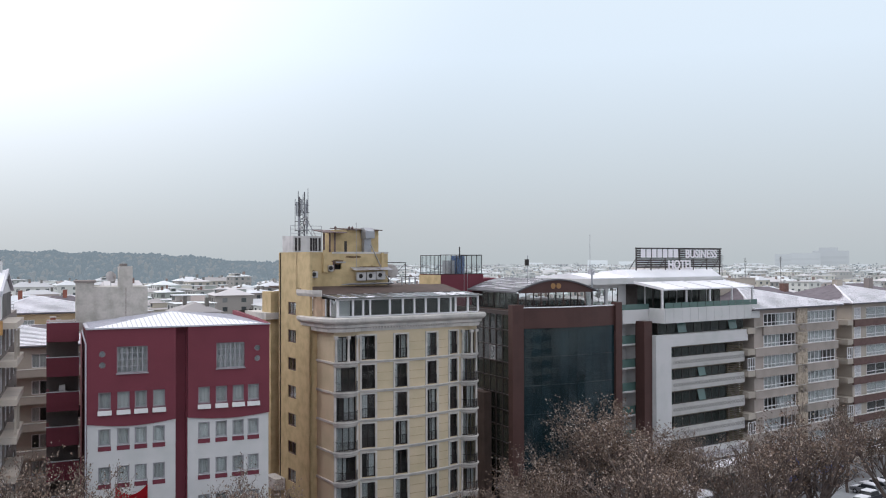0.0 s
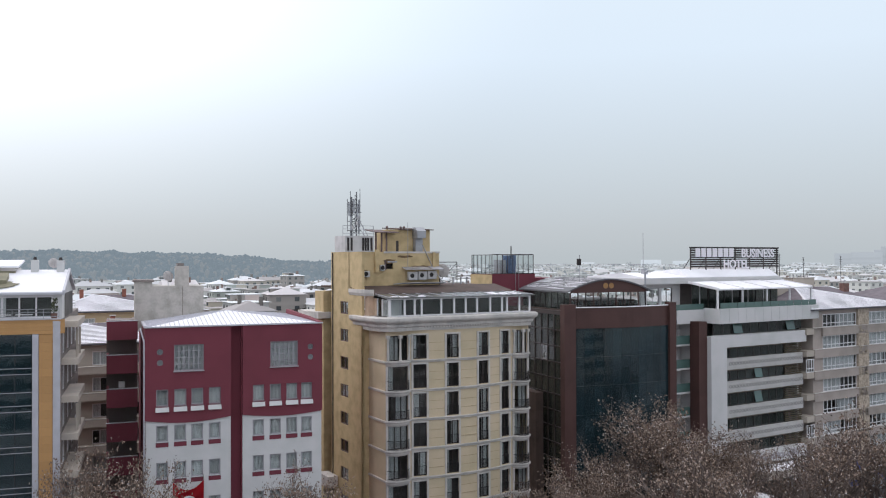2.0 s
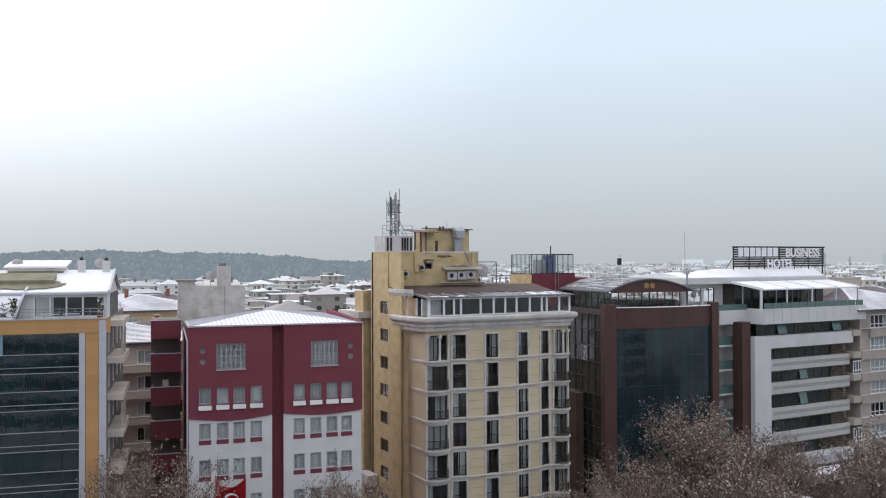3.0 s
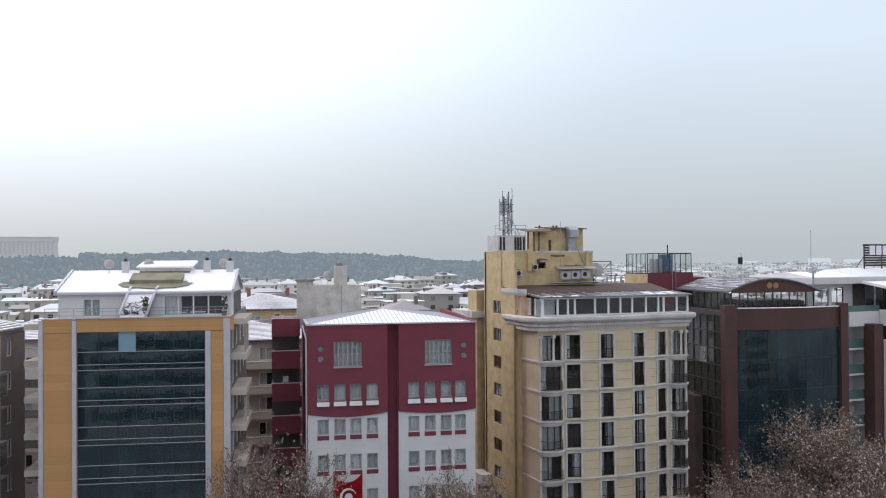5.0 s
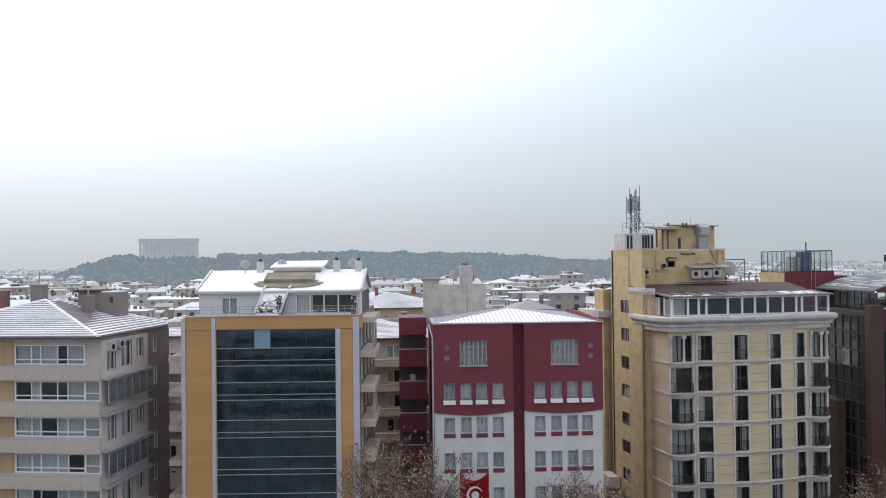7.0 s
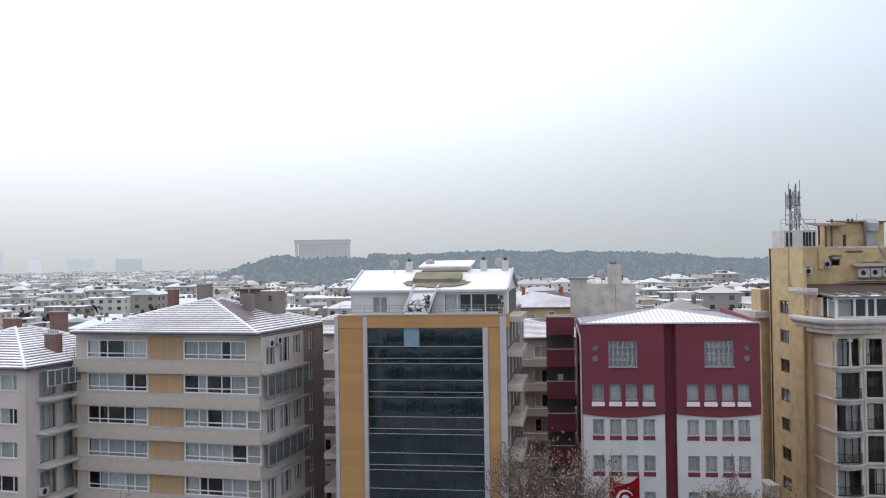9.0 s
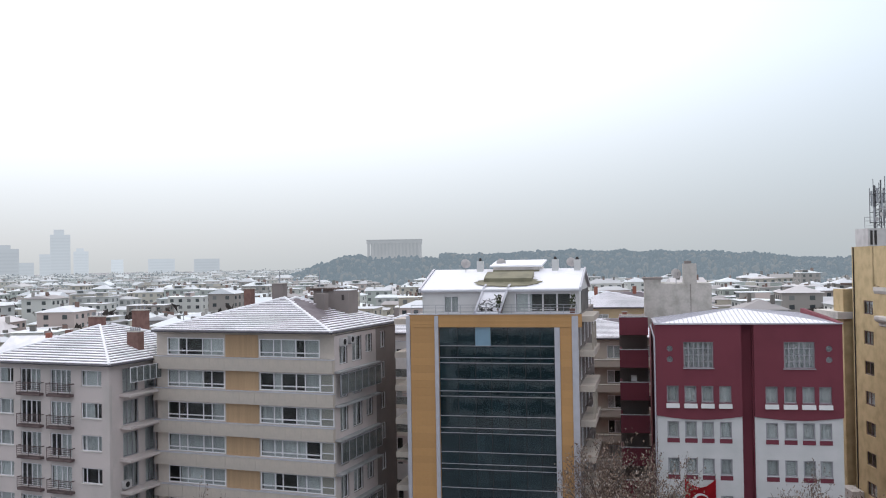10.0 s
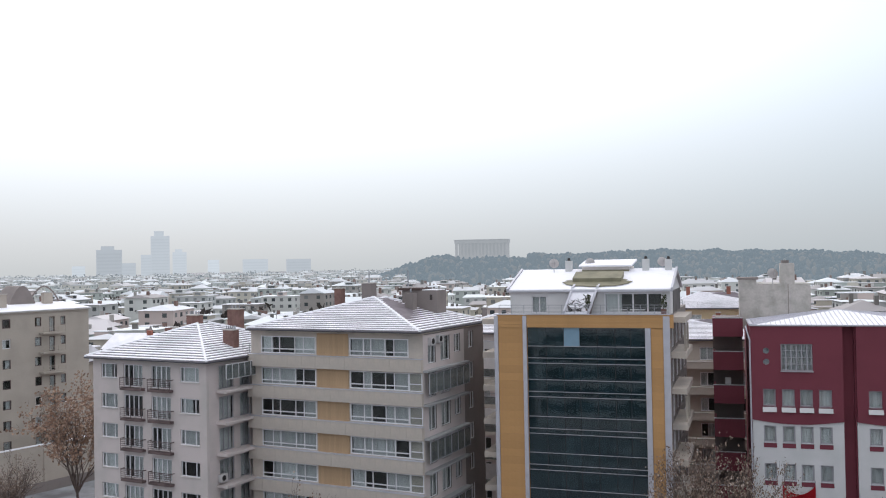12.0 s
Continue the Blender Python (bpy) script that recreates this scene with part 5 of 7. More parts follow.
def brown_glass_house():
    t = thing("office_building", pose(48.6, 90.1, 0, 0, 0, 3), "red-brown building with bowed dark glass front, vaulted roof", "office building")
    w, d, top = 15.6, 16.0, 25.3
    for a, b in ((0, 1.5), (14.65, 15.6)):
        part("pillar", box(B(), a, b, -0.35, 0.6, 0, 25.7), BROWN, t)
    band = moulding(t, "fascia", bow_path(1.5, 14.65, 0.95), [(-0.3, 22.95), (0.0, 22.95), (0.0, 25.3), (-0.3, 25.3)], BROWN, "bowed red-brown fascia")
    moulding(band, "coping", bow_path(1.5, 14.65, 0.95), [(-0.35, 25.31), (0.06, 25.31), (0.06, 25.4), (-0.35, 25.4)], SNOW)
    pts = bow_path(1.52, 14.63, 0.72, 11)
    g = part("curtain_wall", box(B(), 1.5, 14.65, 0.35, 0.5, 3.0, 3.3), IRON, t)
    for p, q in zip(pts, pts[1:]):
        l = math.hypot(q[0] - p[0], q[1] - p[1])
        a = math.degrees(math.atan2(q[1] - p[1], q[0] - p[0]))
        for k in range(6):
            z1 = 22.95 - 3.3 * k
            part("pane", cached(("bg", round(l, 2)), lambda: box(B(), 0.012, l - 0.012, 0, 0.02, 0.012, 3.288), "pane", DGLASS), None, g,
                 at=pose(p[0], p[1], z1 - 3.3, 0, 0, a) @ pose(0, 0, 0, rng.uniform(-0.06, 0.06), 0, rng.uniform(-0.1, 0.1)))
        part("mullion", rod(B(), (p[0], p[1] + 0.03, 3.2), (p[0], p[1] + 0.03, 22.95), 0.03, 4), IRON, g)
    part("interior", box(B(), 1.6, 14.5, 1.6, 14, 0, 22.9), ROOM, t)
    part("floor_slab", box(B(), 1.5, 14.6, 0.6, d - 0.3, 24.6, 25.0), DECK, t)
    # left side: dark glass grid
    fl = face_left(d)
    cols, rws = 7, 13
    holes = [(5.0 + 1.5 * i + 0.06, 5.0 + 1.5 * (i + 1) - 0.06, 24.6 - 1.85 * (j + 1) + 0.06, 24.6 - 1.85 * j - 0.06) for i in range(7) for j in range(rws)]
    part("side_wall", walls(B(), 0.0, d - 0.6, 0, 25.0, holes), mat("black_brown_panel", (0.060, 0.046, 0.044), 0.4, vary=0.1), t, "black-brown gridded side wall", at=fl)
    sg = part("side_glazing", box(B(), 5, 15.4, 0.2, 0.22, 0.3, 0.5), IRON, t, at=fl)
    for h in holes:
        part("pane", cached("sgp", lambda: box(B(), 0, 1.38, 0.10, 0.12, 0, 1.73), "pane", BGLASS), None, sg, at=Matrix.Translation((h[0], 0, h[2])))
    for h in (holes[14], holes[31], holes[54]):
        window(t, fl, h[0], h[2], 1.38, 1.73, lights=1, frame_mat=GREYFRAME, curtain="none", y=-0.1)
    part("side_block", box(B(), -1.0, 0, 4.5, 9, 0, 15.2), DECK, t)
    part("wall", box(B(), w - 0.3, w, 0.6, d, 0, 25.0), BROWN, t)
    part("wall", box(B(), 0.3, w - 0.3, d - 0.3, d, 0, 25.0), BROWN, t)
    # vaulted pavilion
    y0, y1, ua, ub = 1.6, 13.0, 2.0, 12.6
    n = 18
    arch = []
    for i in range(n + 1):
        f = i / n
        arch.append((ua - 0.6 + (ub - ua + 1.2) * f, 26.95 + 1.75 * math.sin(math.pi * (0.06 + 0.88 * f)) - 0.28))
    sec = arch + [(u, z + 0.16) for u, z in reversed(arch)]
    vault = part("vault_roof", profile(B(), sec, "y", y0 - 0.35, y1), mat("lead_roof", (0.13, 0.13, 0.14), 0.6, vary=0.12), t, "grey vaulted roof with melting snow")
    gab = [(ua + 0.1, 26.95)] + [(u, z - 0.01) for u, z in arch[1:-1]] + [(ub - 0.1, 26.95)]
    part("gable", profile(B(), gab, "y", y0 - 0.15, y0 + 0.15), BROWN, vault)
    for u in (6.75, 7.55):
        part("disc", rod(B(), (u, y0 - 0.19, 27.75), (u, y0 - 0.151, 27.75), 0.34, 20), GOLD, vault)
    for k in range(80):
        f = 0.04 + 0.5 * rng.random()
        i = int(f * n)
        (ua_, za), (ub_, zb) = arch[i], arch[i + 1]
        q = f * n - i
        u0, z0 = ua_ + (ub_ - ua_) * q, za + (zb - za) * q
        du = rng.uniform(0.05, 0.2)
        dz = du * (zb - za) / (ub_ - ua_)
        ya = y0 - 0.3 + 11 * rng.random() ** 1.6
        yb = min(y1, ya + rng.uniform(1.5, 5.0))
        b = B()
        v = [b.verts.new(p) for p in ((u0, ya, z0 + 0.18), (u0 + du, ya + 0.1, z0 + dz + 0.18), (u0 + du * 0.9, yb, z0 + dz * 0.9 + 0.18), (u0 + du * 0.2, yb - 0.2, z0 + dz * 0.2 + 0.18))]
        b.faces.new(v)
        bmesh.ops.solidify(b, geom=b.faces[:], thickness=-0.03)
        part("snow_patch", b, SNOW, vault)
    pv = part("pavilion", box(B(), ua, ub, y0, y0 + 0.12, 25.0, 25.25), GREYFRAME, t)
    k = 10
    for i in range(k + 1):
        u = ua + (ub - ua) * i / k
        part("mullion", box(B(), u - 0.05, u + 0.05, y0, y0 + 0.12, 25.25, 26.95), IRON if i % 3 else BROWN, pv)
        if i < k:
            part("pane", box(B(), u + 0.05, u + (ub - ua) / k - 0.05, y0 + 0.05, y0 + 0.06, 25.25, 26.95), GLASS, pv)
    for i in range(8):
        y = y0 + (y1 - y0) * i / 8
        part("mullion", box(B(), ua, ua + 0.1, y, y + 0.1, 25.0, 26.95), IRON, pv)
        part("pane", box(B(), ua + 0.04, ua + 0.05, y + 0.1, y + (y1 - y0) / 8, 25.0, 26.95), BGLASS, pv)
    for i in range(9):
        u = 2.6 + i * 1.1
        part("chair_back", box(B(), u, u + 0.42, y0 + 0.7, y0 + 0.76, 25.0, 25.95), IRON, pv)
    slab(t, "rear_parapet", BROWN, 9.0, 15.6, 8, 15.5, 25.0, 25.7)
    slab(t, "rear_slab", RED, 0, 9, 16.2, 24, 27.2, 28.4)
    pole = thing("flag_pole", t.matrix_basis @ pose(3.4, 1.8, 0), "thin grey roof pole with a camera head", "pole")
    part("pole", rod(B(), (0, 0, 28.2), (0, 0, 31.4), 0.045), STEEL, pole)
    part("head", box(B(), -0.35, 0.1, -0.15, 0.1, 30.2, 30.95), IRON, pole)


brown_glass_house()


# ---- white business hotel ----
def text_mesh(words, size, depth):
    cu = bpy.data.curves.new("words", "FONT")
    cu.body, cu.size, cu.extrude, cu.align_x = words, size, depth, "CENTER"
    cu.offset = size * 0.018
    ob = bpy.data.objects.new("words", cu)
    me = bpy.data.meshes.new_from_object(ob)
    bpy.data.objects.remove(ob)
    return me


def white_hotel():
    t = thing("hotel_building", pose(70, 91, 0, 0, 0, 11), "white hotel with patterned bands, roof terrace and brown pillar", "hotel building")
    w, d = 17.2, 16.0
    part("interior", box(B(), 0.5, w - 0.5, 2.4, d - 1, 0, 24), ROOM, t)
    part("wall", box(B(), w - 0.3, w, 0.8, d, 0, 22.9), WHITE, t)
    part("wall", box(B(), 0, w - 0.3, d - 0.3, d, 0, 22.9), WHITE, t)
    # the white frame
    fr = part("portal_frame", walls(B(), -1.0, 17.2, 4.8, 21.4, [(1.8, 17.3, 6.4, 19.9)], -0.45, 0.55), WHITE, t, "white portal frame")
    part("pillar", box(B(), -2.4, -1.02, 0.2, 1.7, 0, 23.2), BROWN, t, "red-brown pillar")
    # patterned bands and ribbon windows
    bands = [(17.06, 18.45), (14.2, 15.6), (11.08, 12.46), (8.04, 9.45)]
    LIGHTB = mat("pale_grey_band", (0.50, 0.50, 0.48), 0.8, vary=0.06)
    for z0, z1 in bands:
        b = part("spandrel", box(B(), 1.82, 17.0, -0.05, 0.3, z0, z1), LIGHTB, t, "pale band with a fretwork pattern")
        n = 26
        for k in range(n):
            u = 2.6 + 14.3 * (k + 0.5) / n

            def ornament():
                o = B()
                m = 8
                rings = [[o.verts.new((r * math.cos(i * 2 * math.pi / m), y, r * math.sin(i * 2 * math.pi / m))) for i in range(m)] for r, y in ((0.25, -0.052), (0.25, -0.09), (0.16, -0.09), (0.16, -0.052))]
                for p, q in zip(rings, rings[1:]):
                    for i in range(m):
                        o.faces.new((p[i], p[(i + 1) % m], q[(i + 1) % m], q[i]))
                bmesh.ops.recalc_face_normals(o, faces=o.faces)
                return o
            part("ornament", cached("orn", ornament, "ornament", mat("grey_fret", (0.33, 0.33, 0.315), vary=0.1)), None, b, at=at(I4, u, (z0 + z1) / 2 + 0.05))
    gaps = [(18.45, 19.85), (15.6, 17.06), (12.46, 14.2), (9.45, 11.08), (6.4, 8.04), (21.4, 22.9)]
    SLAT = mat("bronze_slat", (0.13, 0.105, 0.07), 0.6, vary=0.12)
    for gi, (z0, z1) in enumerate(gaps):
        u0, u1 = (1.82, 13.6) if gi < 5 else (0.3, 17.4)
        rb = part("ribbon_window", box(B(), u0, u1, 0.42, 0.5, z0, z0 + 0.08), DARKFRAME, t)
        n = 8 if gi < 5 else 10
        for k in range(n):
            a = u0 + (u1 - u0) * k / n
            ww = (u1 - u0) / n
            part("pane", cached(("rbp", round(ww, 2), round(z1 - z0, 2)), lambda: box(B(), 0.04, ww - 0.04, 0.45, 0.462, 0.08, z1 - z0 - 0.04), "pane", BGLASS), None, rb, at=at(I4, a, z0))
            part("mullion", cached(("rbm", round(z1 - z0, 2)), lambda: box(B(), -0.04, 0.04, 0.4, 0.5, 0.08, z1 - z0), "mullion", DARKFRAME), None, rb, at=at(I4, a, z0))
        for k in ((2, 8) if gi == 5 else ((4,) if gi in (1, 2) else ())):
            a = u0 + (u1 - u0) * k / n
            part("open_pane", box(B(), 0.05, (u1 - u0) / n - 0.05, -0.02, 0.02, 0, z1 - z0 - 0.3), GGLASS, rb, "tilted open pane", at=pose(a, 0.1, z0 + 0.15, -14, 0, 0))
        if gi < 5:
            for k in range(6):
                z = z0 + (z1 - z0) * (k + 0.3) / 6
                part("slat", cached("hslat", lambda: box(B(), 13.7, 17.1, 0.25, 0.4, 0, 0.11), "slat", SLAT), None, rb, at=at(I4, 0, z))
            slab(rb, "soffit_slat", SLAT, 2.3, 13.7, 0.1, 0.42, z1 - 0.16, z1 - 0.01)
    # hotel board low on the frame: unreadable letters
    for k in range(22):
        u = 6.5 + 0.42 * k
        if k % 8 == 7:
            continue
        slab(fr, "letter_bar", GREYFRAME, u, u + 0.28, -0.5, -0.452, 5.25, 5.25 + (0.75 if k > 16 else 0.6))
    # roof terrace
    ter = part("terrace_box", walls(B(), 0.0, 19.2, 22.9, 24.75, [], -0.9, -0.6), WHITE, t, "white terrace parapet")
    part("side_parapet", box(B(), 0.0, 0.3, -0.6, 8, 22.9, 24.75), WHITE, ter)
    part("floor_slab", box(B(), 0.3, 19.0, -0.6, d, 22.9, 23.1), CONCRETE, ter)
    part("end_parapet", box(B(), 18.9, 19.2, -0.6, 8, 22.9, 24.75), WHITE, ter)
    for k in range(13):
        u = 0.2 + 18.8 * k / 12
        slab(ter, "panel_joint", GREYFRAME, u - 0.01, u + 0.01, -0.912, -0.9, 22.95, 24.7)
    for k in range(12):
        u = 0.3 + 18.6 * k / 12
        part("glass_panel", box(B(), u + 0.03, u + 1.5, -0.75, -0.735, 24.76, 25.45), GGLASS, ter)
    prg = part("pergola", profile(B(), [(-0.7, 27.0), (4.2, 27.75), (4.2, 27.9), (-0.7, 27.12)], "x", 0.0, 18.3), PVC, t, "white retractable pergola roof with snow")
    part("snow", profile(B(), [(-0.6, 27.13), (4.1, 27.89), (4.1, 27.97), (-0.6, 27.19)], "x", 0.2, 18.1), SNOW, prg)
    for u in (0.1, 4.6, 9.2, 13.7, 18.1):
        part("post", box(B(), u - 0.09, u + 0.09, -0.62, -0.44, 24.75, 27.05), PVC, prg)
        part("rafter", profile(B(), [(-0.75, 27.0), (4.2, 27.76), (4.2, 28.06), (-0.75, 27.3)], "x", u - 0.08, u + 0.08), PVC, prg)
    rm = part("roof_room", box(B(), 0.6, 17.5, 4.2, 4.3, 23.1, 23.4), DARKFRAME, t)
    for k in range(11):
        u = 0.6 + 16.9 * k / 11
        part("pane", box(B(), u + 0.05, u + 1.45, 4.22, 4.235, 23.4, 27.6), BGLASS, rm)
        part("mullion", box(B(), u - 0.05, u + 0.05, 4.15, 4.3, 23.4, 27.7), PVC if k % 2 else DARKFRAME, rm)
    part("interior", box(B(), 7, 17.0, 8.0, 13, 23.1, 27.6), ROOM, rm)
    part("side_room", walls(B(), -6.5, 0.5, 23.1, 27.7, [(-5.4, -3.2, 25.0, 27.2), (-2.8, -0.9, 24.2, 27.2)], 6.0, 6.3), WHITE, rm)
    window(t, I4, -5.4, 25.0, 2.2, 2.2, lights=2, y=6.0, frame_mat=GREYFRAME)
    window(t, I4, -2.8, 24.2, 1.9, 3.0, lights=2, y=6.0, frame_mat=DARKFRAME, curtain="none")
    rf = part("roof", box(B(), -7.2, 18.4, 4.6, 15.5, 27.72, 28.45), WHITE, t)
    part("snow", profile(B(), [(4.7, 28.46), (15.4, 28.46), (15.4, 28.6), (7.2, 29.55), (6.3, 29.55), (4.7, 28.56)], "x", 0.5, 18.2), SNOW, rf)
    part("snow", profile(B(), [(4.7, 28.46), (15.4, 28.46), (15.4, 28.6), (9.0, 29.1), (4.7, 28.54)], "x", -7.0, 0.48), SNOW, rf)
    part("hut", box(B(), 9.0, 17.0, 9.0, 13.0, 28.5, 29.75), STONE, rf)
    # left side: balconies with green glass
    for i in range(7):
        z = 20.3 - 2.93 * i
        b = part("balcony", box(B(), -4.6, -2.02, 1.8, 3.6, z - 0.12, z + 0.1), WHITE, t)
        part("glass_panel", box(B(), -4.55, -2.05, 1.84, 1.86, z + 0.1, z + 1.15), GGLASS, b)
        part("rear_wall", box(B(), -4.6, -0.3, 3.6, 3.8, z + 0.1, z + 2.8), WHITE, b)
        part("door", box(B(), -4.3, -3.6, 3.54, 3.6, z + 0.1, z + 2.4), DARKFRAME, b)
        part("cheek", box(B(), -2.0, -0.3, 1.75, 3.6, z - 0.12, z + 2.8), WHITE, b)
    part("roof_balcony", box(B(), -4.7, -0.02, 1.6, 7.4, 22.9, 24.6), WHITE, t)
    part("glass_panel", box(B(), -7.0, 0.0, 1.62, 1.64, 24.6, 25.3), GGLASS, t)
    part("link_block", box(B(), -4.6, -0.3, 3.8, 15, 0, 22.85), WHITE, t)
    # lobby canopy
    part("canopy", box(B(), 6.0, 22.0, -3.2, -0.46, 3.5, 4.4), CREAM, t, "cream street canopy")
    part("canopy_snow", box(B(), 6.1, 21.9, -3.1, -0.47, 4.41, 4.5), SNOW, t)
    # roof sign
    sg = thing("roof_sign", t.matrix_basis @ pose(0, 6.0, 0), "dark slatted roof sign with white letters", "sign")
    for k in range(9):
        z = 29.75 + 2.45 * k / 8
        part("slat", cached("sslat", lambda: box(B(), 2.4, 20.0, 0, 0.06, 0, 0.22), "slat", IRON), None, sg, at=Matrix.Translation((0, 0, z)))
    for k in range(7):
        u = 2.6 + 17.2 * k / 6
        part("post", box(B(), u - 0.06, u + 0.06, 0.07, 0.2, 28.5, 32.4), IRON, sg)
        part("brace", rod(B(), (u, 0.15, 31.0), (u, 2.2, 28.6), 0.05), IRON, sg)
    part("frame_bar", box(B(), 2.3, 20.1, -0.02, 0.08, 32.3, 32.45), IRON, sg)
    LET = mat("letter_white", (0.75, 0.75, 0.78), 0.5, vary=0.03)
    for words, u, z in (("BUSINESS", 15.5, 31.1), ("HOTEL", 11.1, 29.62)):
        me = text_mesh(words, 1.62, 0.05)
        me.materials.append(LET)
        part("lettering", me, None, sg, "white letters", at=pose(u, -0.12, z, 90, 0, 0))
    for k in range(7):
        u = 3.25 + 1.08 * k
        part("letter_shape", box(B(), u, u + 0.8, -0.17, -0.08, 31.12, 32.28), LET, sg)
    # tall whip antenna and flue
    an = thing("whip_antenna", t.matrix_basis @ pose(-4.0, 8.0, 0), "thin whip antenna on the hotel roof", "antenna")
    part("whip", rod(B(), (0, 0, 28.4), (0, 0, 34.2), 0.05, 6, 0.03), STEEL, an)
    part("base", box(B(), -0.1, 0.5, -0.3, 0.3, 28.5, 29.6), STEEL, an)
    fl = thing("roof_flue", t.matrix_basis @ pose(-7.6, 4.0, 0), "bent galvanised flue pipe on a roof", "flue")
    part("pipe", rod(rod(B(), (0, 0, 26), (0, 0, 29.2), 0.12, 10), (0, 0, 29.2), (0.4, 0, 29.5), 0.12, 10), STEEL, fl)


white_hotel()


# ---- apartment houses at the far end ----
def strip_house(name, m, w, d, eave, rows, s, split, band_mat, wall_mat, label, stone=True, bal=2.15):
    t = thing("apartment_house", m, label, "apartment building")
    front, bands = [], []
    z = eave - 0.65
    for i in range(rows):
        bands.append((z - 2.0 - s * i + 0.0, z - 3.1 - s * i))
    tops = [z - s * i for i in range(rows)]
    ua, ub = split
    for zt in tops:
        front += [(bal, ua - 0.1, zt - 1.75, zt), (ub + 0.1, w - 0.5, zt - 1.75, zt)]
    lft = [(d - 5.0, d - 2.5, zt - 2.1, zt) for zt in tops]
    shell(t, w, d, eave, front, lft, (), (wall_mat, wall_mat))
    for i, zt in enumerate(tops):
        for a, b, k in ((bal, ua - 0.1, 8), (ub + 0.1, w - 0.5, 7)):
            window(t, I4, a, zt - 1.75, b - a, 1.75, lights=k, transom=0.3, bar=0.10, y=-0.1, curtain=rng.choice(("full", "left", "right")))
        z1 = zt - 1.86
        if z1 - 1.1 > 3:
            slab(t, "parapet", band_mat, -0.02 if i else bal - 0.3, w + 0.02, -0.3, -0.003, z1 - 1.05, z1 + 0.08)
            slab(t, "coping", STONE, -0.05, w + 0.05, -0.36, -0.003, z1 + 0.08, z1 + 0.13)
        fl = face_left(d)
        window(t, fl, d - 5.0, zt - 2.1, 2.5, 2.1, lights=3)
        b = slab(t, "balcony", BEIGE, d - 6.5, d + 0.2, -1.6, -0.003, z1 - 0.75, z1 + 0.05, fl)
        if i % 2 == 0:
            railing(b, fl, d - 6.5, d + 0.1, z1 + 0.06, 0.5, STEEL, 2, y=-1.5)
        if i in (2, 5):
            window(t, I4, -1.6, z1 + 0.06, 1.6, 1.75, lights=3, transom=0.3, bar=0.09, curtain="none", y=-0.25)
    if stone:
        st = slab(t, "stone_strip", STRIPSTONE, ua, ub, -0.3, -0.003, 4, eave - 0.1)
        for k in range(150):
            zz = 4 + (eave - 4.6) * rng.random()
            uu = ua + (ub - ua - 0.5) * rng.random()
            part("stone", cached(("stn", k % 5), lambda: box(B(), 0, 0.25 + 0.08 * (k % 5), -0.36, -0.3, 0, 0.16 + 0.04 * (k % 3)), "stone", STRIPSTONE), None, st, at=at(I4, uu, zz))
    hip_roof(t, -1.0, w + 0.6, -0.8, d + 0.7, eave + 0.1, 2.6, w * 0.32, w * 0.7, d * 0.5, d * 0.5, course=0.45)
    return t


WORN = mat("weathered_cream", (0.39, 0.345, 0.31), 0.9, vary=0.10, grain=0.08, scale=0.4, fine=5, stain=(0.31, 0.27, 0.24))
ti = strip_house("i", pose(88.3, 94.1, 0, 0, 0, 12), 20.4, 15, 24.0, 8, 2.9, (9.85, 12.35), WORN, WORN, "cream apartment house with a rubble stone strip", True)
chimney(ti, 4.0, 8, 25.6, 27.6, 2.6, 0.9, BEIGE, pots=3)
chimney(ti, 9.0, 8.5, 26.0, 28.0, 5.0, 1.6, BEIGE, pots=6)
chimney(ti, 15.5, 5.5, 25.4, 27.2, 1.2, 0.8, BRICK, pots=1)
for u, y, h in ((5.2, 9, 31.5), (10.8, 9, 31.0), (18.5, 8, 31.2)):
    a_ = thing("tv_antenna", ti.matrix_basis @ pose(u, y, 0), "thin television antenna on a snowy roof", "antenna", "roof antennas")
    part("mast", rod(B(), (0, 0, 26), (0, 0, h), 0.04), IRON, a_)
    for k in range(4):
        part("rung", rod(B(), (-0.35, 0, h - 0.25 * k), (0.35, 0, h - 0.25 * k), 0.02, 4), IRON, a_)
tj = strip_house("j", ti.matrix_basis @ pose(25.3, 0.3, 0), 24.0, 15, 24.0, 8, 2.95, (2.6, 4.0), mat("brown_band", (0.15, 0.095, 0.085), vary=0.1), BEIGE, "brown-banded apartment house with snowy roof", False, 0.6)
chimney(tj, 8, 7, 25.6, 27.4, 1.6, 0.9, BEIGE, pots=3)
chimney(tj, 14, 5, 25.2, 27.6, 1.2, 0.9, TAUPE, pots=2)


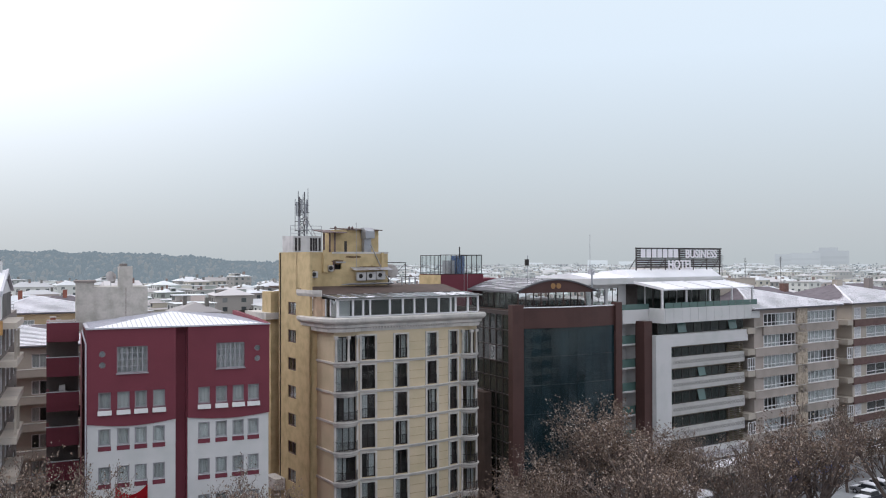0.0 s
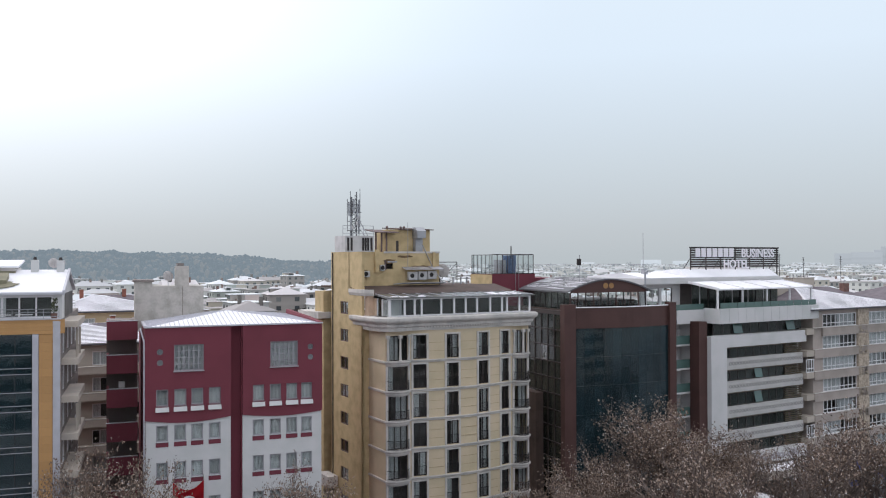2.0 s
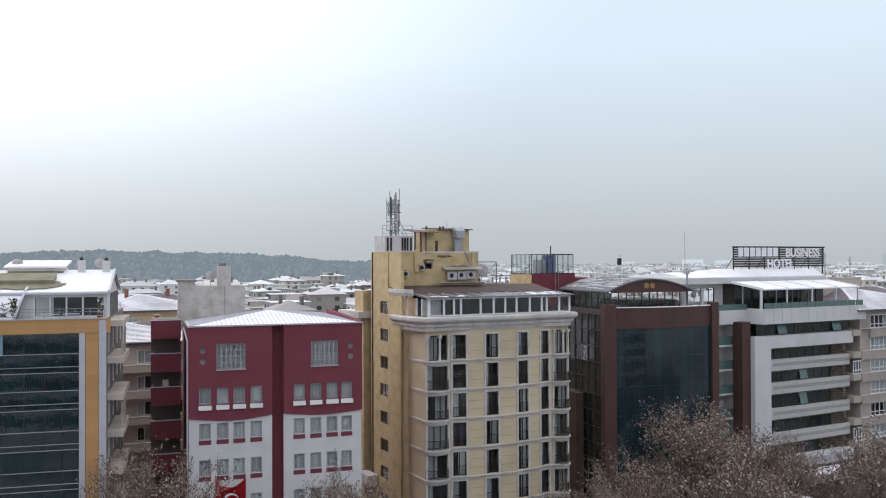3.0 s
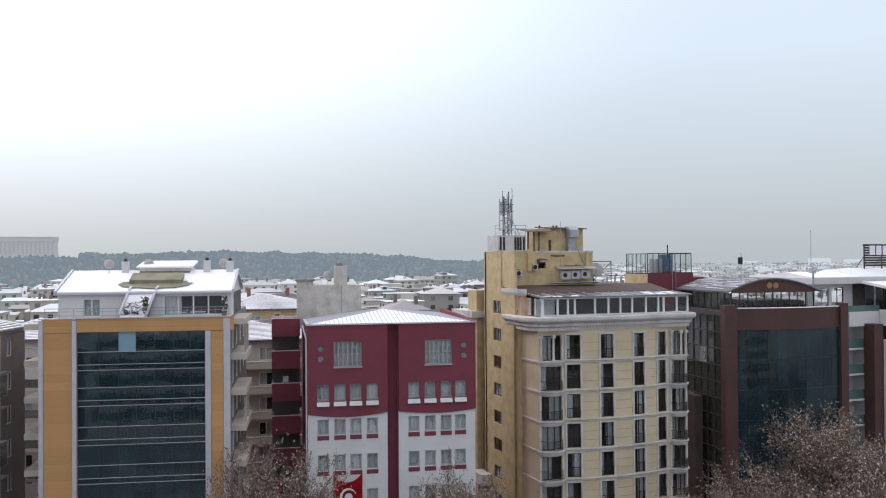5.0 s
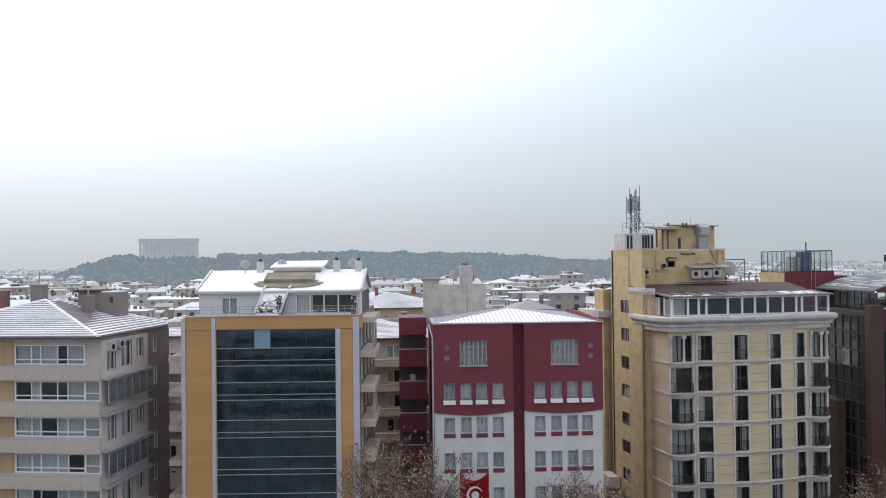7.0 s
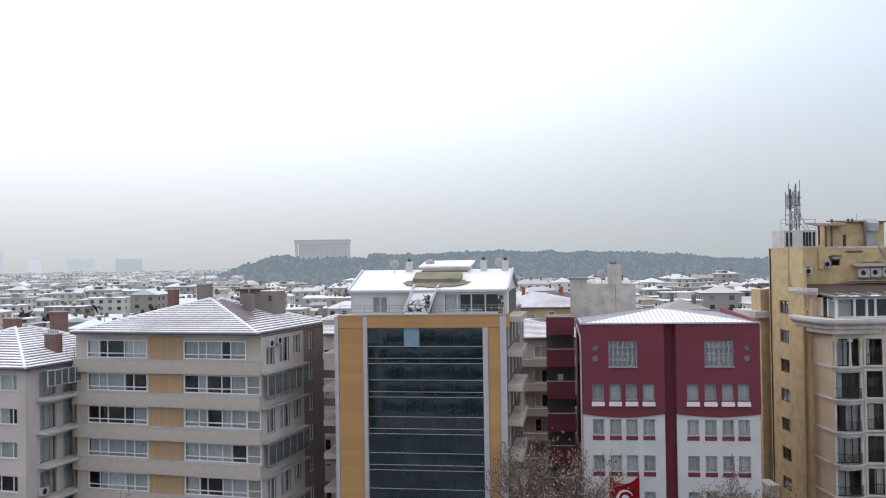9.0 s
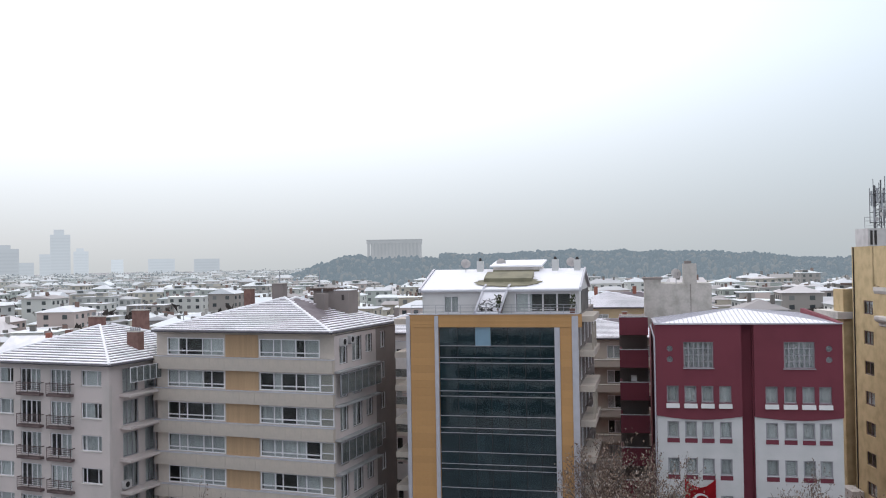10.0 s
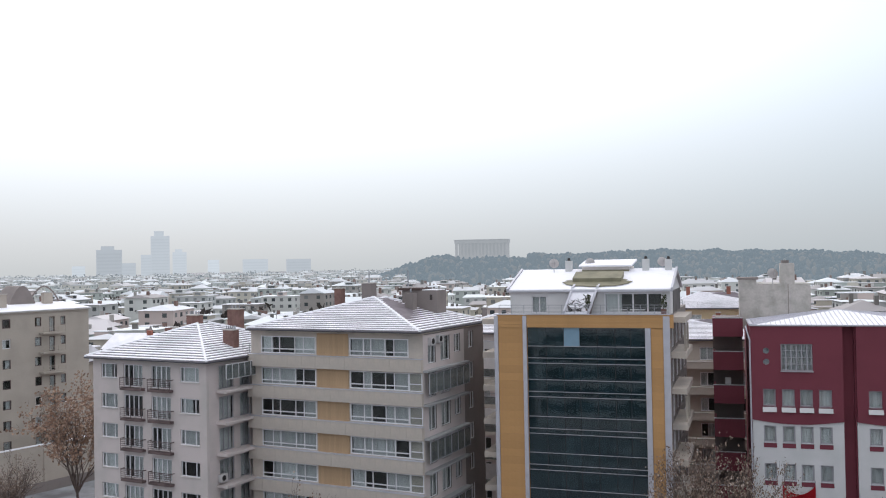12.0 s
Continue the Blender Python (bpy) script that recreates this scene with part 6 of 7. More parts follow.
# ---- beige apartment block across the side street ----
def beige_block():
    t = thing("apartment_house", pose(-98.8, 89.9, 0, 0, 0, 71.5), "beige six-storey apartment block with snowy flat roof", "apartment building")
    w, d, top, s = 26.0, 14.0, 24.95, 2.85
    rows = [24.15 - s * i for i in range(7)]
    spec = ((3.5, 1.3), (8.0, 1.3), (12.6, 1.2), (17.4, 1.0), (21.4, 0.8))
    doors = ((19.6, 0.9), (5.6, 0.9))
    front = [(u, u + ww, z - 1.3, z) for z in rows for u, ww in spec] + [(u, u + ww, z - 2.2, z) for z in rows for u, ww in doors]
    shell(t, w, d, top, front, (), (), (BEIGE, BEIGE))
    for z in rows:
        for u, ww in spec:
            window(t, I4, u, z - 1.3, ww, 1.3, lights=1, frame_mat=RUST if rng.random() < 0.7 else PVC, bar=0.1)
        for u, ww in doors:
            window(t, I4, u, z - 2.2, ww, 2.2, lights=1, frame_mat=RUST, bar=0.12)
            b = slab(t, "balcony", BEIGE, u - 1.6, u + 1.9, -1.2, -0.003, z - 2.45, z - 2.2)
            railing(b, I4, u - 1.6, u + 1.9, z - 2.2, 0.9, BEIGE, 4, y=-1.15)
    slab(t, "cornice", CONCRETE, -0.3, w + 0.3, -0.3, d + 0.3, top, top + 0.18)
    part("roof_snow", profile(B(), [(-0.3, top + 0.19), (d + 0.3, top + 0.19), (d + 0.3, top + 0.3), (d / 2, top + 1.1), (-0.3, top + 0.3)], "x", -0.2, w + 0.2), SNOW, t)
    chimney(t, 22.6, 5.5, top, top + 2.5, 1.4, 0.8, BEIGE, pots=1)
    chimney(t, 14, 4, top, top + 2.6, 2.2, 1.4, BEIGE, pots=0)
    b = part("barrel_cover", profile(B(), [(u, top + 0.3 + 3.4 * math.sin(math.pi * i / 12)) for i, u in enumerate([16.6 + 0.4 * k for k in range(13)])], "y", 6, 10), TAUPE, t)
    arc = B()
    for i in range(12):
        rod(arc, (20.6 + 0.5 * i, 8, top + 0.3 + 3.2 * math.sin(math.pi * i / 12)), (20.6 + 0.5 * (i + 1), 8, top + 0.3 + 3.2 * math.sin(math.pi * (i + 1) / 12)), 0.12)
    part("arch_rail", arc, TAUPE, t)


beige_block()
gw = thing("garden_wall", pose(-98.8, 89.9, 0, 0, 0, 71.5) @ pose(0, -4.0, 0), "tall stained retaining wall capped with snow", "wall")
part("wall", box(B(), -4, 29, 0, 0.35, 0, 6.5), BEIGE, gw)
part("plinth", box(B(), -4, 29, -0.12, -0.003, 0, 1.4), TAUPE, gw)
part("snow_cap", box(B(), -4.05, 29.05, -0.06, 0.42, 6.5, 6.64), SNOW, gw)
for k in range(8):
    part("buttress", box(B(), 0.1 + 4 * k, 0.55 + 4 * k, -0.25, -0.003, 1.4, 6.0), BEIGE, gw)

# ---- the snowy town behind ----
TOWN = [mat("town_" + n, c, 0.9, vary=0.07, rand=0.12, scale=0.3, fine=5) for n, c in (
    ("cream", (0.60, 0.55, 0.47)), ("grey", (0.46, 0.46, 0.45)), ("white", (0.68, 0.67, 0.64)), ("pink", (0.56, 0.45, 0.42)),
    ("beige", (0.50, 0.45, 0.38)), ("green", (0.44, 0.48, 0.44)), ("ochre", (0.48, 0.38, 0.24)), ("taupe", (0.36, 0.32, 0.30)))]
TOWNPANE = mat("town_pane", (0.10, 0.11, 0.115), 0.15, vary=0.1, rand=0.5, spec=0.6)
ORANGE = mat("terracotta_chimney", (0.30, 0.12, 0.085), 0.8, vary=0.1)
town_rng = random.Random(21)


def town_house(kind):
    """A block of flats: walls, snowy roof, windows, balconies and chimneys; its foot is at the origin."""
    r = town_rng
    w, d = r.uniform(11.5, 16), r.uniform(9.5, 12)
    floors = r.choice((4, 5, 5))
    z = 2.0 + 2.85 * floors + r.uniform(0, 1.2)
    wall = TOWN[kind % len(TOWN)]
    t = thing("town_house", I4, "%s town house with snow on its %s roof" % (wall.name[5:], ("hipped", "gabled", "flat")[kind % 3]), "house", "snowy town houses")
    part("wall", box(B(), -w / 2, w / 2, -d / 2, d / 2, 0, z), wall, t)
    if kind % 3 == 2:
        rf = part("roof", box(B(), -w / 2 - 0.4, w / 2 + 0.4, -d / 2 - 0.4, d / 2 + 0.4, z, z + 0.35), CONCRETE, t)
        part("snow", box(B(), -w / 2 - 0.2, w / 2 + 0.2, -d / 2 - 0.2, d / 2 + 0.2, z + 0.36, z + 0.55), SNOW, rf)
        hut = part("stair_head", box(B(), -2, 2.2, -1.5, 2.5, z + 0.3, z + 2.6), wall, t)
        part("snow", box(B(), -2.2, 2.4, -1.7, 2.7, z + 2.6, z + 2.8), SNOW, hut)
        top = z + 0.4
    else:
        o, h = 0.7, r.uniform(2.0, 3.0)
        g = (w / 2 + o) if kind % 3 == 1 else (w / 2 - d / 2 + 1.0)
        b = B()
        e = [b.verts.new(p) for p in ((-w / 2 - o, -d / 2 - o, z), (w / 2 + o, -d / 2 - o, z), (w / 2 + o, d / 2 + o, z), (-w / 2 - o, d / 2 + o, z))]
        rr = [b.verts.new((-g, 0, z + h)), b.verts.new((g, 0, z + h))]
        b.faces.new(e[::-1])
        b.faces.new((e[0], e[1], rr[1], rr[0]))
        b.faces.new((e[2], e[3], rr[0], rr[1]))
        b.faces.new((e[1], e[2], rr[1]))
        b.faces.new((e[3], e[0], rr[0]))
        rf = part("roof", b, SNOW_THIN, t)
        part("eave_board", box(B(), -w / 2 - o, w / 2 + o, -d / 2 - o, d / 2 + o, z - 0.14, z - 0.004), TILE, rf)
        top = z + h * 0.5
        if kind in (3, 6):
            dm = part("dormer", box(B(), -2, 2, -d / 2 + 0.5, 0, z + 0.2, z + 1.7), wall, t)
            part("snow", box(B(), -2.3, 2.3, -d / 2 + 0.2, 0, z + 1.7, z + 1.9), SNOW, dm)
            part("pane", box(B(), -1.5, 1.5, -d / 2 + 0.44, -d / 2 + 0.49, z + 0.6, z + 1.45), TOWNPANE, dm)
    n = int(w / 3.4)
    for f in range(floors):
        zz = z - 2.1 - 2.85 * f
        if zz < 5.0:
            break
        for k in range(n):
            u = -w / 2 + w * (k + 0.5) / n
            if kind in (1, 4) and k == n // 2:
                bl = part("balcony", box(B(), u - 1.5, u + 1.5, -d / 2 - 1.2, -d / 2, zz - 0.9, zz - 0.1), STONE, t)
                part("door", box(B(), u - 0.9, u + 0.9, -d / 2 - 0.04, -d / 2 - 0.003, zz - 0.1, zz + 1.4), TOWNPANE, t)
                continue
            wn = part("window", cached("twf", lambda: walls(B(), -0.85, 0.85, 0, 1.4, [(-0.77, 0.77, 0.08, 1.32)], -0.08, 0), "window", PVC), None, t, at=Matrix.Translation((u, -d / 2, zz)))
            part("pane", cached("twp", lambda: box(B(), -0.76, 0.76, -0.04, -0.004, 0.09, 1.31), "pane", TOWNPANE), None, wn)
    if floors:
        for sgn, rot in ((-1, -90), (1, 90)):
            for f in range(2):
                zz = z - 2.1 - 2.85 * f
                for k in (-0.25, 0.25):
                    wn = part("window", CACHE["twf"], None, t, at=pose(sgn * w / 2, d * k, zz, 0, 0, rot))
                    part("pane", CACHE["twp"], None, wn)
    for k in range(r.choice((1, 2, 3))):
        u, y = r.uniform(-w / 2 + 2, w / 2 - 2), r.uniform(-2.0, 2.0)
        c = part("chimney", box(B(), u - 0.55, u + 0.55, y - 0.35, y + 0.35, top - 0.8, top + r.uniform(2.0, 2.8)), r.choice((BRICK, CONCRETE, ORANGE, TAUPE)), t)
    return t


protos = [town_house(k) for k in range(12)]


def busy(x, y):
    """True where the street's own buildings stand."""
    return y < 112 or (x < -45 and y < 128 and x > -112) or (28 < x < 80 and y < 125)


spots = []
ca, sa = math.cos(radians(7)), math.sin(radians(7))
for i in range(-70, 71):
    for j in range(4, 92):
        gx = i * 18.5 + town_rng.uniform(-3.5, 3.5) + (9 if j % 2 else 0)
        gy = j * 17.5 + town_rng.uniform(-3, 3) + (8 if i % 4 == 0 else 0)
        x, y = gx * ca - gy * sa, gx * sa + gy * ca
        az = math.degrees(math.atan2(-x, y))
        if busy(x, y) or not -54 < az < 47 or town_rng.random() < 0.06:
            continue
        spots.append((math.hypot(x, y), x, y))
spots.sort()
NEAR = 58
used = set()
for i, (rad, x, y) in enumerate(spots[:NEAR]):
    k = town_rng.randrange(len(protos))
    m = pose(x, y, town_rng.uniform(-3.0, -0.1), 0, 0, 7 + town_rng.choice((0, 0, 90, 180, -12, 15)) + town_rng.uniform(-4, 4))
    if k not in used and i > 4:
        used.add(k)
        protos[k].matrix_basis = m
    else:
        copy_thing(protos[k], m)
for k, p in enumerate(protos):
    if k not in used:
        p.matrix_basis = pose(-30 + 22 * k, 330, 0)


# the rest of the town, too far to tell its houses apart, a backdrop past 650 m; from 420 m on, mist is painted in as
# glow
def island_material(name, stops, emit):
    m = bpy.data.materials.new(name)
    m.use_nodes = True
    nt = m.node_tree
    n, l = nt.nodes.new, nt.links.new
    b = nt.nodes["Principled BSDF"]
    b.inputs["Roughness"].default_value = 0.9
    g, r = n("ShaderNodeNewGeometry"), n("ShaderNodeValToRGB")
    r.color_ramp.interpolation = "CONSTANT"
    e = r.color_ramp.elements
    # Mist is mixed into the material: base dimmed here, air-coloured emission added below.
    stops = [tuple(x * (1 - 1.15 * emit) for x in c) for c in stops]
    e[0].color = (*stops[0], 1)
    e[1].position, e[1].color = 1 / len(stops), (*stops[1], 1)
    for i, c in enumerate(stops[2:], 2):
        k = e.new(i / len(stops))
        k.color = (*c, 1)
    l(g.outputs["Random Per Island"], r.inputs[0])
    l(r.outputs[0], b.inputs["Base Color"])
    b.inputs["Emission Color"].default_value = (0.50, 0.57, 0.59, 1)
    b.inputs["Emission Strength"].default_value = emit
    return m


def far_town(name, group, emit, detail):
    vs = {k: ([], []) for k in ("walls", "roofs", "panes", "chimneys")}

    def add(kind, pts, faces):
        v, f = vs[kind]
        o = len(v)
        v.extend(pts)
        f.extend(tuple(o + i for i in q) for q in faces)

    cube = ((0, 3, 2, 1), (4, 5, 6, 7), (0, 1, 5, 4), (1, 2, 6, 5), (2, 3, 7, 6), (3, 0, 4, 7))
    for rad, x, y in group:
        w, d = town_rng.uniform(10, 16), town_rng.uniform(8.5, 12)
        z = town_rng.choice((town_rng.uniform(7.0, 13.0), town_rng.uniform(11.0, 17.0), town_rng.uniform(13.0, 20.0))) + 2.0 * noise.noise((x / 160, y / 160, 0))
        a = radians(7 + town_rng.choice((0, 90)) + town_rng.uniform(-8, 8))
        c, s = math.cos(a), math.sin(a)

        def P(u, q, h):
            return (x + u * c - q * s, y + u * s + q * c, h)

        def slab8(kind, u0, u1, q0, q1, h0, h1):
            add(kind, [P(u0, q0, h0), P(u1, q0, h0), P(u1, q1, h0), P(u0, q1, h0), P(u0, q0, h1), P(u1, q0, h1), P(u1, q1, h1), P(u0, q1, h1)], cube)

        slab8("walls", -w / 2, w / 2, -d / 2, d / 2, 0, z)
        rise = town_rng.choice((0.3, 1.2, 1.6, 2.2))
        o = 0.6
        g = max(0.5, (w - d) / 2 + town_rng.choice((0, 2, 5.5)))
        g = min(g, w / 2)
        add("roofs", [P(-w / 2 - o, -d / 2 - o, z), P(w / 2 + o, -d / 2 - o, z), P(w / 2 + o, d / 2 + o, z), P(-w / 2 - o, d / 2 + o, z), P(-g, 0, z + rise), P(g, 0, z + rise)],
            ((0, 1, 5, 4), (2, 3, 4, 5), (1, 2, 5), (3, 0, 4), (3, 2, 1, 0)))
        for _ in range(town_rng.choice((1, 2, 3))):
            u, q = town_rng.uniform(-w / 2.5, w / 2.5), town_rng.uniform(-d / 4, d / 4)
            cw = town_rng.uniform(0.35, 0.8)
            slab8("chimneys", u - cw, u + cw, q - 0.4, q + 0.4, z - 0.5, z + rise + town_rng.uniform(0.3, 1.5))
        if town_rng.random() < 0.4:
            u, dw = town_rng.uniform(-w / 4, w / 4), town_rng.uniform(1.2, 2.6)
            for sg in (-1, 1):
                slab8("walls", u - dw, u + dw, min(0, sg * d * 0.4), max(0, sg * d * 0.4), z, z + 1.7)
                slab8("roofs", u - dw - 0.3, u + dw + 0.3, min(0, sg * d * 0.44), max(0, sg * d * 0.44), z + 1.7, z + 1.9)
                slab8("panes", u - dw * 0.7, u + dw * 0.7, sg * d * 0.4 - 0.05, sg * d * 0.4 + 0.05, z + 0.5, z + 1.5)
        if detail:
            n = int(w / 3.2)
            for f in range(2 if detail > 1 else 1):
                for k in range(n):
                    u = -w / 2 + w * (k + 0.5) / n
                    h = z - 2.2 - 2.8 * f
                    for sg in (-1, 1):
                        slab8("panes", u - 0.75, u + 0.75, sg * d / 2 - 0.06, sg * d / 2 + 0.06, h, h + 1.35)
                for k in range(2):
                    q = d * (k - 0.5) * 0.5
                    for sg in (-1, 1):
                        slab8("panes", sg * w / 2 - 0.06, sg * w / 2 + 0.06, q - 0.75, q + 0.75, z - 2.2 - 2.8 * f, z - 0.85 - 2.8 * f)
    # Wall colours are lightened partly to carry haze over the middle town.
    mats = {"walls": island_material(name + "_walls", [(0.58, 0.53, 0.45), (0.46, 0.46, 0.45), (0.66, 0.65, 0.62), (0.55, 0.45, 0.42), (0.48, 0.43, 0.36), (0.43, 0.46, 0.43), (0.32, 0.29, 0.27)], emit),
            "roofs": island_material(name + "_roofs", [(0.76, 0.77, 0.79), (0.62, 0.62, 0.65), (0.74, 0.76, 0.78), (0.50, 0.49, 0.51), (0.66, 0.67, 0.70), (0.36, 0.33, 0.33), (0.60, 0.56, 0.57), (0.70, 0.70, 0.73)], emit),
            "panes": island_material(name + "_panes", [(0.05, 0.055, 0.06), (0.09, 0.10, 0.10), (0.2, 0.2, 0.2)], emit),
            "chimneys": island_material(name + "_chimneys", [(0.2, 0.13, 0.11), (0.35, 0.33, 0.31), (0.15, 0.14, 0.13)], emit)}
    t = thing(name, I4, "snowy roofs of the town in the distance", "town", kind="stuff")
    for k, (v, f) in vs.items():
        if v:
            me = bpy.data.meshes.new(k)
            me.from_pydata(v, [], f)
            me.materials.append(mats[k])
            part(k, me, None, t, kind="stuff")


def wooded(x, y):
    az = math.degrees(math.atan2(-x, y))
    return -17 < az < 18.7 and math.hypot(x, y) > 640


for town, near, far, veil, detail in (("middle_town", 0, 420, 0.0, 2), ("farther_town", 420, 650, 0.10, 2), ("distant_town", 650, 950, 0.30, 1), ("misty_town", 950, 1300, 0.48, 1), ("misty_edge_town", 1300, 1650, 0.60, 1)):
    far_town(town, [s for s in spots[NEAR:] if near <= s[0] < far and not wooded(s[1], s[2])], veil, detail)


# ---- wooded hill with the colonnaded monument ----
def smooth(a, b, x):
    f = min(1.0, max(0.0, (x - a) / (b - a)))
    return f * f * (3 - 2 * f)


def hill_height(az, rad):
    crest = 33.0 * smooth(24.5, 15.8, az) * (1 - 0.30 * smooth(0, -14, az)) * smooth(-24, -14, az)
    crest += 3.0 * noise.noise((az / 5, 3.3, 0))
    return max(0.0, crest) * smooth(640, 930, rad) - 0.5


# The hill's haze is emission put into these two leaf materials.
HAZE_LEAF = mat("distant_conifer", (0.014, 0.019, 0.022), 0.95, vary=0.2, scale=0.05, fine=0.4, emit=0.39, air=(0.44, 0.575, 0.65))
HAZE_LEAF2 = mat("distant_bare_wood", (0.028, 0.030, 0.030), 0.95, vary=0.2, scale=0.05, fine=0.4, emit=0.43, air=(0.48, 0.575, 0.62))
hb = B()
na, nr = 110, 12
gridv = []
for j in range(nr + 1):
    rad = 640 + (1250 - 640) * j / nr
    gridv.append([hb.verts.new((-rad * math.sin(radians(a)), rad * math.cos(radians(a)), hill_height(a, rad)))
                  for a in (-26 + 54 * i / na for i in range(na + 1))])
for j in range(nr):
    for i in range(na):
        hb.faces.new((gridv[j][i + 1], gridv[j][i], gridv[j + 1][i], gridv[j + 1][i + 1]))
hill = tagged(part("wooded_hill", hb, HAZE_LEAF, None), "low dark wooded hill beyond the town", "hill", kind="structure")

wood_rng = random.Random(5)


def conifers(name, count, material, pick, label, slim):
    v, f = [], []
    for _ in range(count):
        az, rad = wood_rng.uniform(-25, 26), 650 + 330 * math.sqrt(wood_rng.random())
        h0 = hill_height(az, rad)
        if h0 < 1 or not pick(az, rad):
            continue
        if 11.2 < az < 16.2 and rad > 890:
            continue
        x, y = -rad * math.sin(radians(az)), rad * math.cos(radians(az))
        h = wood_rng.uniform(4.2, 7.4) * (1.2 if wood_rng.random() < 0.04 else 1) * (1.0 + 0.3 * noise.noise((az * 0.9, rad / 60, 1.7)))
        wd = h * wood_rng.uniform(0.2, 0.38) * slim
        k = 5
        turn = wood_rng.random() * 6
        o = len(v)
        for lz, lr in ((0.02, 0.5), (0.35, 0.95), (0.68, 1.0), (0.91, 0.62)):
            for i in range(k):
                a = turn + i * 2 * math.pi / k
                r = wd * lr * wood_rng.uniform(0.65, 1.2)
                v.append((x + r * math.cos(a), y + r * math.sin(a), h0 + h * (lz + wood_rng.uniform(-0.05, 0.05))))
        v.append((x, y, h0 + h))
        for ring in range(3):
            for i in range(k):
                f.append((o + ring * k + i, o + ring * k + (i + 1) % k, o + (ring + 1) * k + (i + 1) % k, o + (ring + 1) * k + i))
        for i in range(k):
            f.append((o + 3 * k + i, o + 3 * k + (i + 1) % k, o + 4 * k))
    me = bpy.data.meshes.new(name)
    me.from_pydata(v, [], f)
    me.materials.append(material)
    tagged(part(name, me, None, None), label, "wood", kind="stuff")


def town_trees(name, count, lo, hi, material, label):
    v, f = [], []
    for _ in range(count):
        az, rad = wood_rng.uniform(-50, 44), lo + (hi - lo) * math.sqrt(wood_rng.random())
        x, y = -rad * math.sin(radians(az)), rad * math.cos(radians(az))
        if busy(x, y) or (rad > 640 and -20 < az < 18.7):
            continue
        h = wood_rng.uniform(8, 16.5) * (1.4 if lo > 600 else 1.0)
        base = h * 0.3
        for _ in range(9):
            o = len(v)
            c = Vector((x + wood_rng.gauss(0, h * 0.13), y + wood_rng.gauss(0, h * 0.13), base + (h - base) * wood_rng.random()))
            for _ in range(7):
                v.append(tuple(c + Vector((wood_rng.gauss(0, 0.9), wood_rng.gauss(0, 0.9), wood_rng.gauss(0, 0.9)))))
            f += [(o, o + 1, o + 2), (o + 2, o + 3, o + 4), (o + 4, o + 5, o + 6), (o, o + 3, o + 6), (o + 1, o + 4, o + 5)]
    me = bpy.data.meshes.new(name)
    me.from_pydata(v, [], f)
    me.materials.append(material)
    tagged(part(name, me, None, None), label, "trees", kind="stuff")


town_trees("garden_trees", 700, 135, 640, mat("far_twigs", (0.075, 0.065, 0.058), 0.95, vary=0.2, scale=0.1), "bare garden trees between the snowy houses")
town_trees("distant_trees", 2400, 640, 1650, HAZE_LEAF2, "bare trees between distant houses, haze added as glow")

conifers("conifer_wood", 11000, HAZE_LEAF, lambda a, r: True, "dark conifers covering the hill, haze added as glow", 1.0)
conifers("bare_wood", 2600, HAZE_LEAF2, lambda a, r: r < 900, "brownish bare trees among the conifers, haze added as glow", 1.2)


def monument():
    az, rad = radians(14.15), 955.0
    t = thing("monument", pose(-rad * math.sin(az), rad * math.cos(az), 0, 0, 0, math.degrees(az) - 4), "square stone monument with tall colonnade on the hill", "monument")
    # Emission paints haze on both stones; D paints the hall's shade behind the piers.
    S = mat("hazy_travertine", (0.24, 0.23, 0.22), 0.9, vary=0.06, scale=0.1, fine=1, emit=0.385)
    D = mat("hazy_shade_stone", (0.19, 0.185, 0.18), 0.9, vary=0.06, scale=0.1, fine=1, emit=0.42)
    part("terrace", box(B(), -38, 34, -8, 40, 20, 35.5), S, t)
    part("base", box(B(), -29, 29, -1.5, 36, 35.5, 38), S, t)
    part("hall", box(B(), -25, 25, 3.0, 32, 38, 51), D, t)
    for k in range(15):
        u = -26.5 + 53 * k / 14
        part("pier", box(B(), u - 0.9, u + 0.9, 0, 1.8, 38, 51), S, t)
    for k in range(9):
        y = 34 * (k + 0.5) / 9
        part("pier", box(B(), 26.6, 28.4, y - 0.9, y + 0.9, 38, 51), S, t)
    for u in (-28.4, 26.6):
        part("corner_pier", box(B(), u, u + 1.8, -0.02, 5.5, 38, 51), S, t)
    part("entablature", box(B(), -29, 29, -0.6, 35, 51, 54.5), S, t)
    part("cornice", box(B(), -29.6, 29.6, -1.2, 35.6, 54.5, 55.1), S, t)


monument()


